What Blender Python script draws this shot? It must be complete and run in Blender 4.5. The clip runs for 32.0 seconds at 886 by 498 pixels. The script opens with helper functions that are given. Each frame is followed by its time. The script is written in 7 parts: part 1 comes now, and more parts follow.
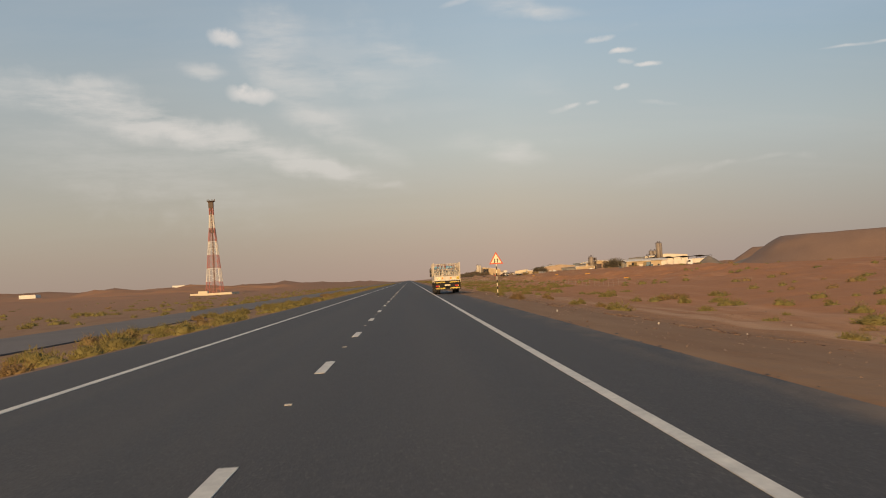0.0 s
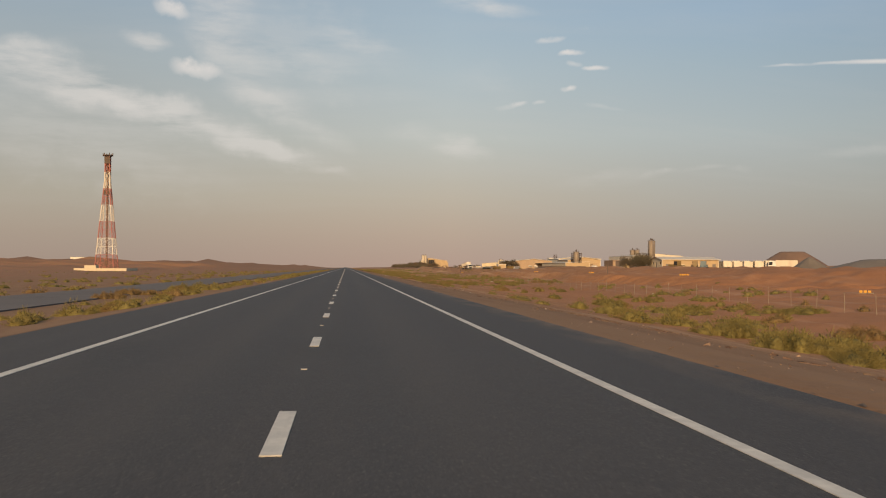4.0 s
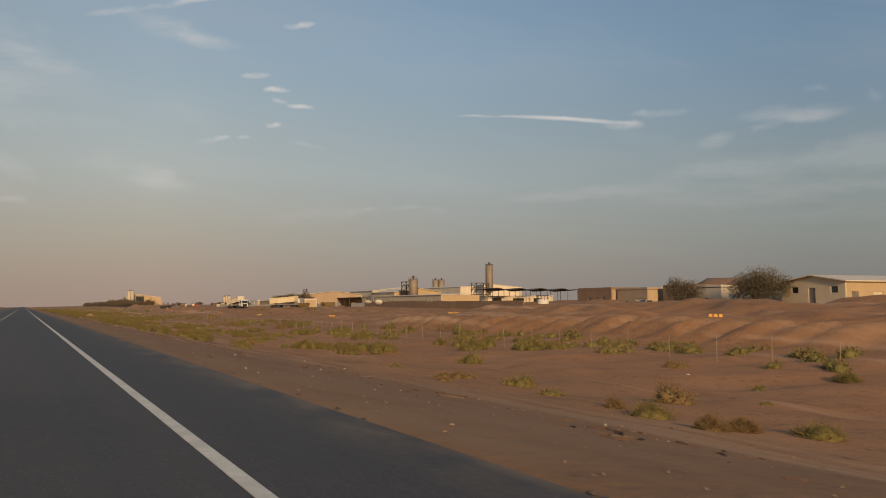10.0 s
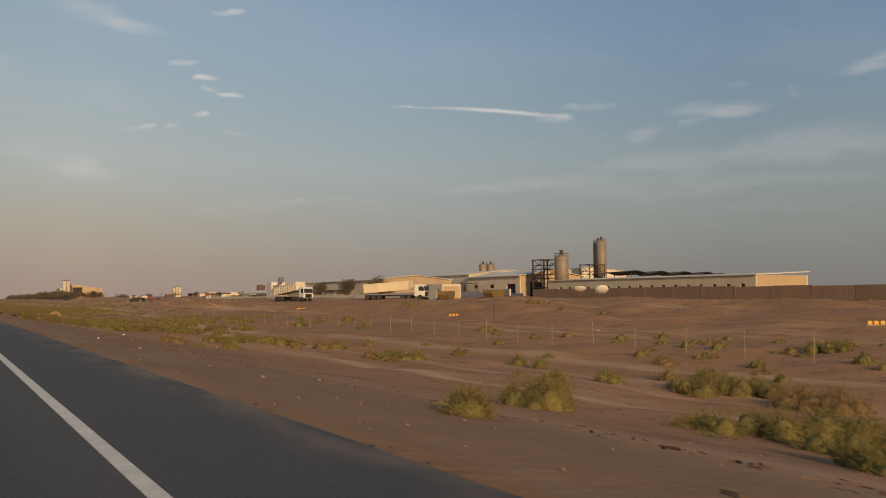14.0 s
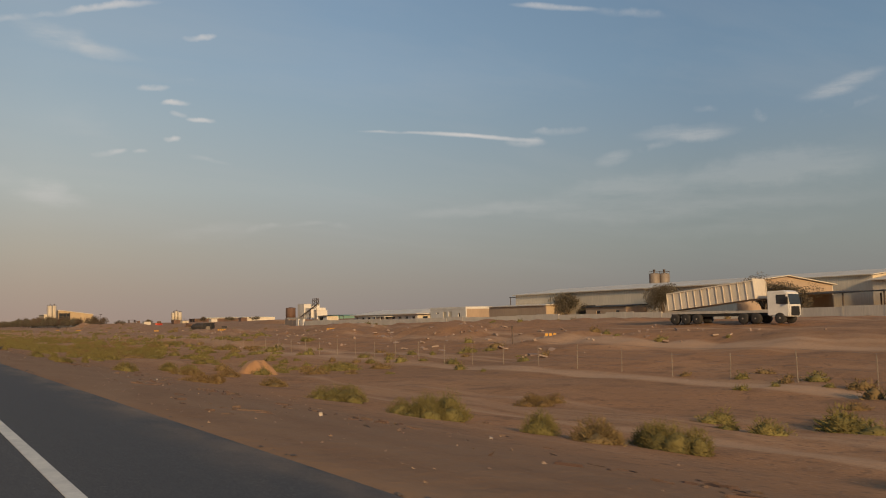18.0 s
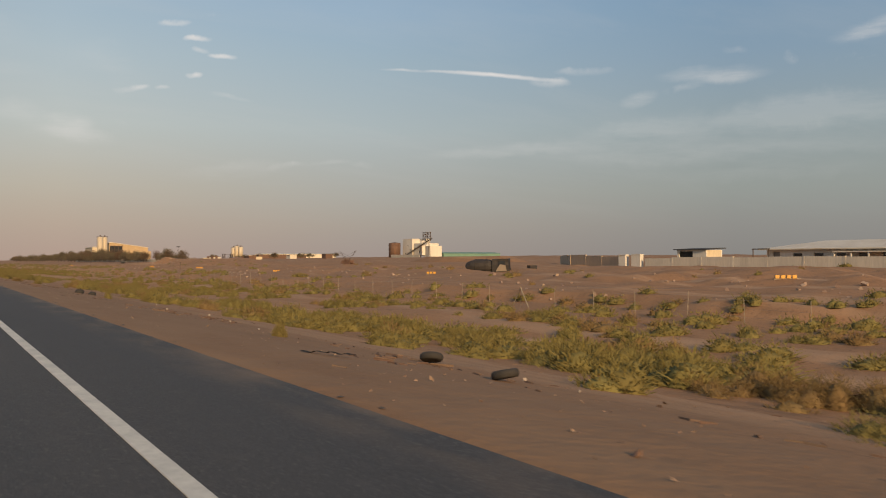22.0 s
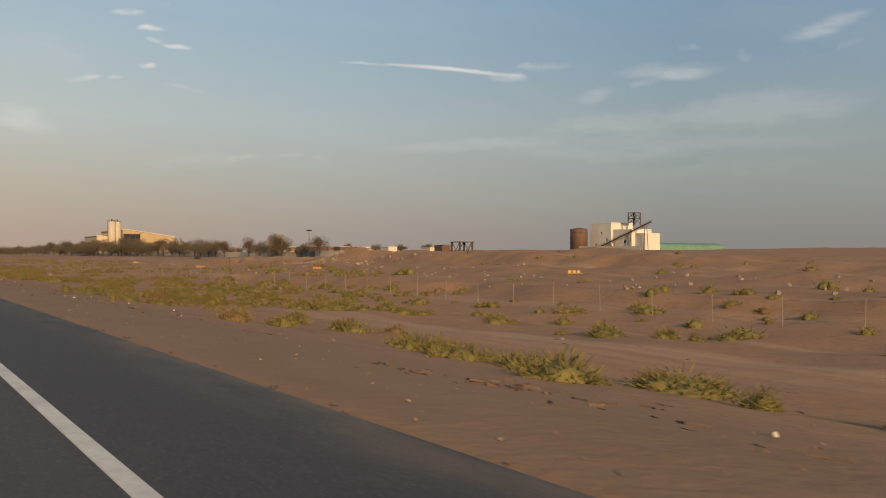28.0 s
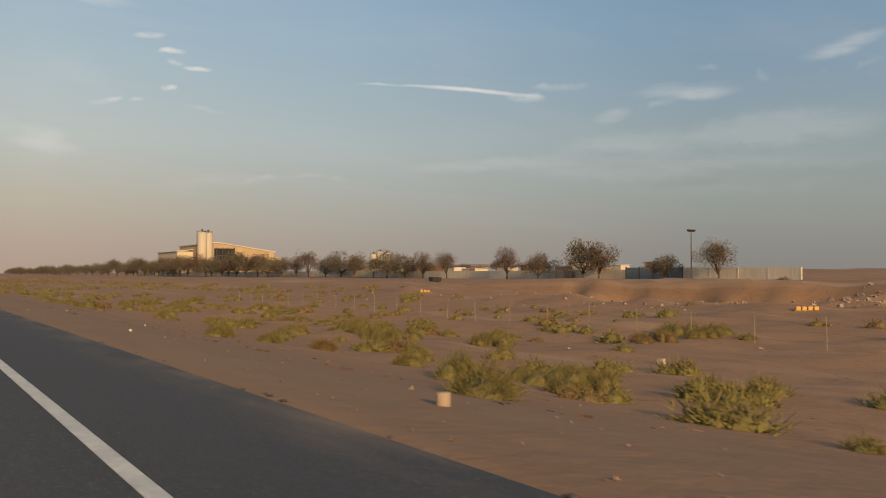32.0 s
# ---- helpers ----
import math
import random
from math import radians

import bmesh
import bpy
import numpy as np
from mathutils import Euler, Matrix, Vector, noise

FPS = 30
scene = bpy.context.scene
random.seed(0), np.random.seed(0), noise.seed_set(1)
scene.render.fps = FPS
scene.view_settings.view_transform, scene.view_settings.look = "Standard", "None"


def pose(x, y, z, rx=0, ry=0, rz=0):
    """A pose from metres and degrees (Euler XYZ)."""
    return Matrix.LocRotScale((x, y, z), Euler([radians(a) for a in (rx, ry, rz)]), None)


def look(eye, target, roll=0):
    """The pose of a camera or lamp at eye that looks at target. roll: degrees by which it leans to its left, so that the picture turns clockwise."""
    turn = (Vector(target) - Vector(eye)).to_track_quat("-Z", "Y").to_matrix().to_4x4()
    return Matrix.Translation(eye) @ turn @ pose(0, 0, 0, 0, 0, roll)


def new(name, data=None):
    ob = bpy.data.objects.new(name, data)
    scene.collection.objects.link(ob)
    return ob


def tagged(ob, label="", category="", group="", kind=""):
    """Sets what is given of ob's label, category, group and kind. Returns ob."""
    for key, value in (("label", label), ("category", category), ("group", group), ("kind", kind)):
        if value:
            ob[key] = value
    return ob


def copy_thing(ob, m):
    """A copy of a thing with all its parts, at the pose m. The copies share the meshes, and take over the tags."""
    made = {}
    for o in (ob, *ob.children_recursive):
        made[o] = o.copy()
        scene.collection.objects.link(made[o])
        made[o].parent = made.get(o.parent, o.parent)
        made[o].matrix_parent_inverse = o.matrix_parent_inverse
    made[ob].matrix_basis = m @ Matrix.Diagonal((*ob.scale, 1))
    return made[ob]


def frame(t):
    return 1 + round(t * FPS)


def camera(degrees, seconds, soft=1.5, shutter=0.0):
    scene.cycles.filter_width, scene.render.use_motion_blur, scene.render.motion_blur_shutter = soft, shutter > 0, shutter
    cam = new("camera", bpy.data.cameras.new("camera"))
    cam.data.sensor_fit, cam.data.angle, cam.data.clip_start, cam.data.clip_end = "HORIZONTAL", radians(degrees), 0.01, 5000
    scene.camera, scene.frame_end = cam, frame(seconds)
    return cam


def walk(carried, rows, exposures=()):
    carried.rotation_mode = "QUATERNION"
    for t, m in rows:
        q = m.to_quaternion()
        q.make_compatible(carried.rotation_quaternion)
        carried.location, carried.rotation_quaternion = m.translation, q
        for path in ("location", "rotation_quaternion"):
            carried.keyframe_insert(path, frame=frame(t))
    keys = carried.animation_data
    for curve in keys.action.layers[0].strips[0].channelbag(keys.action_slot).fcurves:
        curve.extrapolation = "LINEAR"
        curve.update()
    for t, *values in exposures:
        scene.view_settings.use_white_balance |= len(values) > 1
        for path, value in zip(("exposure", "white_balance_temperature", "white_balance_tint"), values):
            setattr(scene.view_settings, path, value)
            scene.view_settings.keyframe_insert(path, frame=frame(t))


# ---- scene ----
DEG = 54.88
EYE = 1.394
cam = camera(DEG, 32.0, soft=1.05, shutter=0.05)
# seconds, metres right of the lane line, metres along the road, yaw to the left, pitch, roll
PATH = [
    (0.0, 1.48, 0.00, -2.38, 1.97, -3.18),
    (0.5, 1.37, 15.91, -2.66, 1.82, -2.93),
    (1.0, 1.28, 31.81, -2.93, 1.82, -2.29),
    (1.5, 1.13, 47.70, -3.34, 1.58, -0.97),
    (2.0, 0.99, 63.59, -3.65, 1.30, -0.53),
    (2.5, 0.81, 79.48, -4.34, 1.26, -0.02),
    (3.0, 0.61, 95.36, -4.61, 1.07, -0.07),
    (3.5, 0.58, 111.24, -4.95, 1.08, -0.04),
    (4.0, 0.55, 127.11, -6.49, 1.25, 0.28),
    (4.5, 0.76, 142.98, -17.06, 1.77, 0.25),
    (6.5, 1.54, 206.34, -24.59, 4.09, 0.72),
    (7.0, 1.64, 222.12, -24.36, 4.27, -0.29),
    (7.5, 1.70, 237.87, -24.14, 4.17, -0.84),
    (8.0, 1.78, 253.56, -24.37, 4.01, -0.84),
    (8.5, 1.75, 269.25, -24.85, 3.98, -0.69),
    (9.0, 1.93, 284.98, -25.23, 3.94, -0.56),
    (9.5, 2.06, 300.74, -25.61, 3.87, -0.37),
    (10.0, 2.00, 316.53, -26.17, 3.73, -0.28),
    (10.5, 1.98, 332.36, -26.70, 3.52, -0.07),
    (11.0, 1.88, 348.22, -27.31, 3.29, -0.29),
    (11.5, 1.90, 364.12, -27.84, 3.22, -0.67),
    (12.0, 1.86, 380.05, -26.66, 3.19, -0.85),
    (12.5, 1.91, 396.03, -27.35, 3.17, -0.52),
    (13.0, 2.01, 412.05, -28.60, 3.16, -0.35),
    (13.5, 2.16, 428.11, -29.65, 3.13, -0.39),
    (15.5, 2.31, 492.35, -32.84, 3.69, -0.91),
    (16.0, 2.30, 508.39, -32.56, 4.52, -1.02),
    (16.5, 2.24, 524.40, -32.77, 4.45, -1.06),
    (17.0, 2.25, 540.39, -32.19, 4.56, -1.08),
    (17.5, 2.27, 556.36, -33.05, 4.68, -1.14),
    (18.0, 2.35, 572.29, -32.56, 4.71, -1.04),
    (18.5, 2.48, 588.21, -32.32, 4.70, -0.92),
    (19.0, 2.36, 604.10, -33.58, 4.68, -1.02),
    (19.5, 2.26, 619.97, -32.34, 4.76, -0.93),
    (20.0, 2.36, 635.82, -33.40, 4.82, -1.00),
    (20.5, 2.42, 651.67, -31.28, 4.72, -0.59),
    (21.0, 2.31, 667.55, -30.51, 4.19, -0.36),
    (21.5, 2.24, 683.45, -31.82, 1.20, -0.24),
    (22.0, 2.23, 699.37, -31.12, 0.74, -0.13),
    (22.5, 2.11, 715.34, -31.77, 0.70, -0.01),
    (23.0, 2.05, 731.36, -32.44, 0.66, 0.13),
    (23.5, 2.01, 747.44, -32.79, 0.52, 0.04),
    (24.0, 2.09, 763.57, -32.13, 0.46, 0.02),
    (24.5, 2.11, 779.75, -32.03, 0.52, -0.04),
    (25.0, 2.12, 795.96, -31.86, 0.42, -0.15),
    (25.5, 2.15, 812.21, -31.97, 0.44, -0.09),
    (26.0, 2.13, 828.50, -32.09, 0.50, -0.23),
    (26.5, 2.04, 844.79, -31.75, 0.35, -0.58),
    (28.5, 2.37, 909.74, -34.33, 0.35, 0.13),
    (29.0, 2.39, 925.92, -33.66, 0.36, -0.08),
    (29.5, 2.31, 942.09, -34.58, 0.68, -0.17),
    (30.0, 2.27, 958.26, -33.83, 1.14, -0.27),
    (30.5, 2.19, 974.43, -32.15, 1.27, -0.12),
    (31.0, 2.26, 990.60, -33.27, 1.40, -0.22),
    (31.5, 2.23, 1006.77, -33.61, 1.59, -0.18),
    (32.0, 2.21, 1022.94, -32.75, 1.68, -0.01),
]


def stand(x, y, yaw, pitch, roll):
    a, p = radians(yaw), radians(pitch)
    eye = Vector((x, y, EYE))
    return look(eye, eye + Vector((-math.sin(a) * math.cos(p), math.cos(a) * math.cos(p), math.sin(p))), roll)


walk(cam, [(t, stand(x, y, yaw, pitch, roll)) for t, x, y, yaw, pitch, roll in PATH],
     exposures=[(0.0, 0.25, 6650, 10), (4.0, 0.24, 6620, 10), (5.5, 0.15, 6500, 9.5), (7.0, -0.03, 6450, 9), (20.5, -0.03, 6450, 9), (22.0, 0.24, 6420, 9), (26.0, 0.24, 6420, 8.5), (30.0, 0.23, 6480, 8), (32.0, 0.23, 6500, 8)])

# ---- sky, sun ----
SUN_AZ, SUN_EL = radians(192), radians(16)
world = bpy.data.worlds.new("desert_sky")
scene.world = world
world.use_nodes = True
wt = world.node_tree
wt.nodes.clear()


def wnode(kind, **sets):
    n = wt.nodes.new(kind)
    for k, v in sets.items():
        setattr(n, k, v)
    return n


def wmath(op, a, b=None, c=None, clamp=False):
    n = wnode("ShaderNodeMath", operation=op, use_clamp=clamp)
    for i, v in enumerate((a, b, c)):
        if v is None:
            continue
        if isinstance(v, (int, float)):
            n.inputs[i].default_value = v
        else:
            wt.links.new(v, n.inputs[i])
    return n.outputs[0]


def wdot(vec, d):
    n = wnode("ShaderNodeVectorMath", operation="DOT_PRODUCT")
    wt.links.new(vec, n.inputs[0])
    n.inputs[1].default_value = d
    return n.outputs["Value"]


def wmix(fac, a, b):
    n = wnode("ShaderNodeMix", data_type="RGBA")
    for s, v in ((n.inputs[0], fac), (n.inputs[6], a), (n.inputs[7], b)):
        if isinstance(v, (int, float)):
            s.default_value = v
        elif isinstance(v, tuple):
            s.default_value = (*v, 1)
        else:
            wt.links.new(v, s)
    return n.outputs[2]


way = wnode("ShaderNodeTexCoord").outputs["Generated"]
sep = wnode("ShaderNodeSeparateXYZ")
wt.links.new(way, sep.inputs[0])
up = sep.outputs["Z"]
sky = wnode("ShaderNodeTexSky", sky_type="NISHITA", sun_disc=False, sun_elevation=SUN_EL, sun_rotation=SUN_AZ,
            air_density=1.3, dust_density=4.0, ozone_density=1.5)
dim = wnode("ShaderNodeVectorMath", operation="SCALE")
wt.links.new(sky.outputs[0], dim.inputs[0])
dim.inputs[3].default_value = 0.11
LOW_TO_HIGH = (0.0, .04, .08, .15, .225, .28, .45)
# the evening sky by compass: hazy to the left, palest just right of the road, deep blue far to the right
SKY_BY_COMPASS = (
    (-16, ((.345, .262, .215), (.36, .295, .24), (.368, .332, .278), (.352, .357, .338), (.318, .357, .375), (.27, .335, .39), (.19, .27, .36))),
    (7, ((.415, .30, .245), (.43, .338, .272), (.432, .378, .312), (.432, .448, .425), (.372, .432, .462), (.312, .398, .468), (.22, .31, .43))),
    (26, ((.335, .27, .24), (.355, .307, .265), (.358, .342, .314), (.36, .398, .405), (.297, .373, .428), (.258, .357, .46), (.17, .27, .41))),
    (50, ((.235, .218, .202), (.25, .243, .228), (.26, .274, .26), (.25, .295, .312), (.20, .275, .352), (.176, .264, .362), (.12, .20, .32))))


def sky_ramp(colours):
    r = wnode("ShaderNodeValToRGB")
    wt.links.new(up, r.inputs[0])
    while len(r.color_ramp.elements) < len(colours):
        r.color_ramp.elements.new(.5)
    for e, p, c in zip(r.color_ramp.elements, LOW_TO_HIGH, colours):
        e.position, e.color = p, (*c, 1)
    return r.outputs[0]


compass = wmath("MULTIPLY", wmath("ARCTAN2", sep.outputs["X"], sep.outputs["Y"]), 57.29578)
haze = sky_ramp(SKY_BY_COMPASS[0][1])
for (a0, _), (a1, colours) in zip(SKY_BY_COMPASS, SKY_BY_COMPASS[1:]):
    step = wnode("ShaderNodeMapRange")
    step.inputs[1].default_value, step.inputs[2].default_value = a0, a1
    wt.links.new(compass, step.inputs[0])
    haze = wmix(step.outputs[0], haze, sky_ramp(colours))
base_sky = wmix(.90, dim.outputs[0], haze)
# thin streaky veil
flat = wnode("ShaderNodeVectorMath", operation="SCALE")
wt.links.new(way, flat.inputs[0])
wt.links.new(wmath("DIVIDE", 1.0, wmath("ADD", wmath("MAXIMUM", up, 0.0), .12)), flat.inputs[3])
turn = wnode("ShaderNodeMapping")
turn.inputs["Rotation"].default_value = (0, 0, radians(-24))
turn.inputs["Scale"].default_value = (.55, 1.5, .4)
wt.links.new(flat.outputs[0], turn.inputs[0])
veil = wnode("ShaderNodeTexNoise")
veil.inputs["Scale"].default_value, veil.inputs["Detail"].default_value, veil.inputs["Roughness"].default_value = 1.1, 7.0, .62
veil.inputs["Distortion"].default_value = .35
wt.links.new(turn.outputs[0], veil.inputs[0])
veil_mask = wmath("MULTIPLY", wmath("SUBTRACT", veil.outputs[0], .47, clamp=True), 2.3, clamp=True)
veil_mask = wmath("MULTIPLY", veil_mask, wmath("MULTIPLY", wmath("SUBTRACT", up, .03, clamp=True), 9.0, clamp=True))
fray = wnode("ShaderNodeTexNoise")
fray.inputs["Scale"].default_value, fray.inputs["Detail"].default_value, fray.inputs["Roughness"].default_value = 24.0, 7.0, .56
wt.links.new(way, fray.inputs[0])
frayed = wmath("SUBTRACT", fray.outputs[0], .5)
state = {"sky": wmix(wmath("MULTIPLY", veil_mask, .22), base_sky, (.50, .48, .46))}


def streak(strength, along, middle, half, thick, ragged=4.5):
    """A small cloud or vapour trail: a frayed stroke across the sky."""
    u, c = Vector(along), Vector(middle)
    v = c.cross(u)
    s = wmath("DIVIDE", wmath("ABSOLUTE", wdot(way, u)), half)
    p = wmath("ADD", wdot(way, v), wmath("MULTIPLY", frayed, thick * ragged))
    p = wmath("DIVIDE", wmath("ABSOLUTE", p), thick)
    near = wmath("SUBTRACT", 1.0, wmath("ADD", wmath("POWER", s, 3.0), wmath("MULTIPLY", p, p)), clamp=True)
    front = wmath("GREATER_THAN", wdot(way, c), .5)
    torn = wmath("ADD", wmath("MULTIPLY", frayed, ragged * .7), strength * .75, clamp=True)
    m = wmath("MULTIPLY", wmath("MULTIPLY", wmath("POWER", near, 1.6), front), torn, clamp=True)
    state["sky"] = wmix(wmath("MULTIPLY", m, min(.88, 1.3 * strength)), state["sky"], (.66, .62, .59))


combed = wnode("ShaderNodeMapping")
combed.inputs["Rotation"].default_value, combed.inputs["Scale"].default_value = (0, radians(8), radians(30)), (1.0, .8, 5.0)
wt.links.new(way, combed.inputs[0])
fibre = wnode("ShaderNodeTexNoise")
fibre.inputs["Scale"].default_value, fibre.inputs["Detail"].default_value, fibre.inputs["Roughness"].default_value = 9.0, 8.0, .62
wt.links.new(combed.outputs[0], fibre.inputs[0])
fibrous = wmath("MULTIPLY_ADD", wmath("SUBTRACT", fibre.outputs[0], .5), 4.5, .85)


def veil_band(strength, along, middle, half, thick):
    """A broad thin band of high cloud with soft edges, combed into fibres."""
    u, c = Vector(along), Vector(middle)
    s = wmath("DIVIDE", wdot(way, u), half)
    p = wmath("DIVIDE", wmath("ADD", wdot(way, c.cross(u)), wmath("MULTIPLY", frayed, thick * 1.6)), thick)
    near = wmath("SUBTRACT", 1.0, wmath("ADD", wmath("MULTIPLY", s, s), wmath("MULTIPLY", p, p)), clamp=True)
    front = wmath("GREATER_THAN", wdot(way, c), .5)
    m = wmath("MULTIPLY", wmath("MULTIPLY", wmath("MULTIPLY", wmath("POWER", near, 1.7), front), fibrous, clamp=True), strength)
    state["sky"] = wmix(m, state["sky"], (.62, .59, .56))


def clouds():
    streak(0.60, (0.8716, -0.4896, -0.0262), (0.4830, 0.8483, 0.2172), 0.0514, 0.0021, 2.0)
    streak(1.00, (0.8282, -0.5529, -0.0911), (0.5587, 0.8021, 0.2110), 0.0840, 0.0033, 1.5)
    streak(0.60, (0.7912, -0.6084, -0.0625), (0.6069, 0.7685, 0.2027), 0.0262, 0.0058, 3.0)
    streak(0.40, (0.7593, -0.6508, 0.0007), (0.6357, 0.7420, 0.2129), 0.0369, 0.0050, 3.0)
    veil_band(0.35, (0.6618, -0.7494, -0.0171), (0.7362, 0.6455, 0.2031), 0.0676, 0.0113)
    veil_band(0.32, (0.6682, -0.7067, 0.2324), (0.6841, 0.7065, 0.1814), 0.0250, 0.0113)
    streak(0.25, (0.6546, -0.7419, 0.1451), (0.7173, 0.6702, 0.1904), 0.0260, 0.0058, 4.0)
    veil_band(0.46, (0.4694, -0.8555, 0.2187), (0.8247, 0.5132, 0.2377), 0.0502, 0.0113)
    streak(0.35, (0.4886, -0.8511, 0.1920), (0.8258, 0.5221, 0.2133), 0.0483, 0.0058, 4.0)
    streak(0.35, (0.5663, -0.5296, -0.6315), (0.7840, 0.5827, 0.2143), 0.0097, 0.0066, 4.0)
    streak(0.20, (0.6472, -0.7615, -0.0350), (0.7474, 0.6249, 0.2257), 0.0155, 0.0050, 4.0)
    veil_band(0.14, (0.8116, -0.5822, 0.0482), (0.5732, 0.8095, 0.1272), 0.1147, 0.0101)
    veil_band(0.14, (0.7031, -0.7025, 0.1103), (0.6887, 0.7113, 0.1405), 0.1507, 0.0239)
    veil_band(0.17, (0.5644, -0.8191, 0.1023), (0.8039, 0.5736, 0.1572), 0.1305, 0.0302)
    veil_band(0.11, (0.6428, -0.7655, 0.0288), (0.7580, 0.6411, 0.1205), 0.2354, 0.0164)
    veil_band(0.07, (0.6260, -0.7797, 0.0157), (0.7750, 0.6243, 0.0979), 0.1515, 0.0151)
    streak(0.90, (0.9635, -0.2556, 0.0795), (0.2276, 0.9387, 0.2589), 0.0194, 0.0046, 4.0)
    streak(0.25, (0.9601, -0.2789, 0.0229), (0.2629, 0.9272, 0.2669), 0.0125, 0.0041, 4.0)
    streak(0.80, (0.9534, -0.2832, 0.1038), (0.2518, 0.9368, 0.2429), 0.0173, 0.0046, 4.0)
    streak(0.35, (0.9658, -0.2371, -0.1052), (0.2555, 0.9393, 0.2291), 0.0111, 0.0037, 4.0)
    streak(0.70, (0.9548, -0.2945, 0.0392), (0.2788, 0.9336, 0.2249), 0.0176, 0.0041, 4.0)
    streak(0.70, (0.9648, -0.2616, 0.0281), (0.2506, 0.9463, 0.2041), 0.0104, 0.0037, 4.0)
    streak(0.50, (0.9665, -0.2157, 0.1394), (0.1883, 0.9643, 0.1864), 0.0213, 0.0041, 4.0)
    streak(0.40, (0.9797, -0.2001, 0.0150), (0.1937, 0.9627, 0.1888), 0.0121, 0.0037, 4.0)
    streak(0.35, (0.9703, -0.2341, 0.0609), (0.2191, 0.9573, 0.1887), 0.0093, 0.0033, 4.0)
    streak(0.25, (0.9502, -0.2533, -0.1816), (0.2858, 0.9405, 0.1836), 0.0328, 0.0033, 3.0)
    streak(0.28, (0.9773, -0.2043, 0.0559), (0.1934, 0.9682, 0.1585), 0.0107, 0.0041, 4.0)
    veil_band(0.32, (0.9903, -0.1196, -0.0704), (0.1290, 0.9805, 0.1486), 0.0284, 0.0126)
    streak(0.15, (0.9204, -0.3872, 0.0539), (0.3798, 0.9183, 0.1116), 0.0534, 0.0037, 3.0)
    veil_band(0.12, (0.9492, -0.2993, 0.0977), (0.2897, 0.9518, 0.1011), 0.0723, 0.0126)
    streak(0.14, (0.8966, -0.4191, -0.1430), (0.4351, 0.8938, 0.1084), 0.0227, 0.0050, 3.0)
    veil_band(0.14, (0.9924, -0.0604, -0.1071), (0.0765, 0.9852, 0.1535), 0.0405, 0.0164)
    streak(0.85, (0.9357, 0.2585, -0.2401), (-0.1894, 0.9422, 0.2764), 0.0220, 0.0116, 3.0)
    veil_band(0.31, (0.9899, 0.1338, 0.0473), (-0.1417, 0.9497, 0.2793), 0.0513, 0.0528)
    veil_band(0.19, (0.6518, 0.2721, -0.7079), (-0.1440, 0.9609, 0.2367), 0.0434, 0.0302)
    veil_band(0.46, (0.9597, 0.2515, -0.1252), (-0.2159, 0.9455, 0.2439), 0.0317, 0.0126)
    streak(0.95, (0.9818, 0.1814, -0.0553), (-0.1656, 0.9621, 0.2168), 0.0312, 0.0116, 3.0)
    veil_band(0.31, (0.8570, 0.1847, -0.4811), (-0.1034, 0.9762, 0.1906), 0.0652, 0.0226)
    veil_band(0.19, (0.8804, 0.1016, -0.4633), (-0.0327, 0.9875, 0.1542), 0.0593, 0.0189)
    veil_band(0.17, (0.9823, 0.0916, -0.1634), (-0.0477, 0.9659, 0.2546), 0.1522, 0.0604)
    veil_band(0.19, (0.9964, 0.0843, -0.0052), (-0.0806, 0.9676, 0.2392), 0.0694, 0.0214)
    veil_band(0.09, (0.9995, 0.0085, 0.0294), (-0.0141, 0.9805, 0.1959), 0.1410, 0.0138)
    veil_band(0.13, (0.9856, 0.0268, -0.1671), (0.0169, 0.9668, 0.2551), 0.0682, 0.0138)
    veil_band(0.38, (0.9411, 0.3357, 0.0408), (-0.3362, 0.9161, 0.2183), 0.0607, 0.0252)
    veil_band(0.37, (0.9321, 0.3145, -0.1796), (-0.2802, 0.9404, 0.1926), 0.0884, 0.0302)
    veil_band(0.33, (0.9517, 0.2202, -0.2141), (-0.1872, 0.9686, 0.1638), 0.0914, 0.0302)
    veil_band(0.33, (0.9579, 0.1236, -0.2590), (-0.0910, 0.9868, 0.1343), 0.0808, 0.0189)
    streak(0.15, (0.9938, 0.0288, -0.1076), (-0.0169, 0.9939, 0.1092), 0.0325, 0.0050, 3.0)
    veil_band(0.09, (0.9342, 0.2990, -0.1944), (-0.2731, 0.9504, 0.1490), 0.1551, 0.0755)
    veil_band(0.27, (0.9806, -0.1114, -0.1615), (0.1339, 0.9816, 0.1362), 0.0464, 0.0126)
    streak(0.28, (0.9821, -0.1880, -0.0067), (0.1869, 0.9706, 0.1515), 0.0159, 0.0041, 4.0)
    streak(0.18, (0.9102, -0.3612, 0.2026), (0.3462, 0.9321, 0.1064), 0.0286, 0.0041, 3.0)
    streak(0.15, (0.9164, -0.3983, 0.0389), (0.3920, 0.9130, 0.1128), 0.0343, 0.0046, 3.0)
    streak(0.18, (0.8395, -0.5430, -0.0188), (0.5407, 0.8315, 0.1273), 0.0238, 0.0041, 3.0)
    veil_band(0.26, (0.9857, -0.1254, -0.1129), (0.1537, 0.9436, 0.2932), 0.0694, 0.0113)
    veil_band(0.07, (0.9334, -0.0837, -0.3489), (0.1649, 0.9637, 0.2099), 0.0497, 0.0302)
    streak(0.50, (0.9495, -0.1740, 0.2612), (0.0868, 0.9454, 0.3140), 0.0410, 0.0050, 3.0)
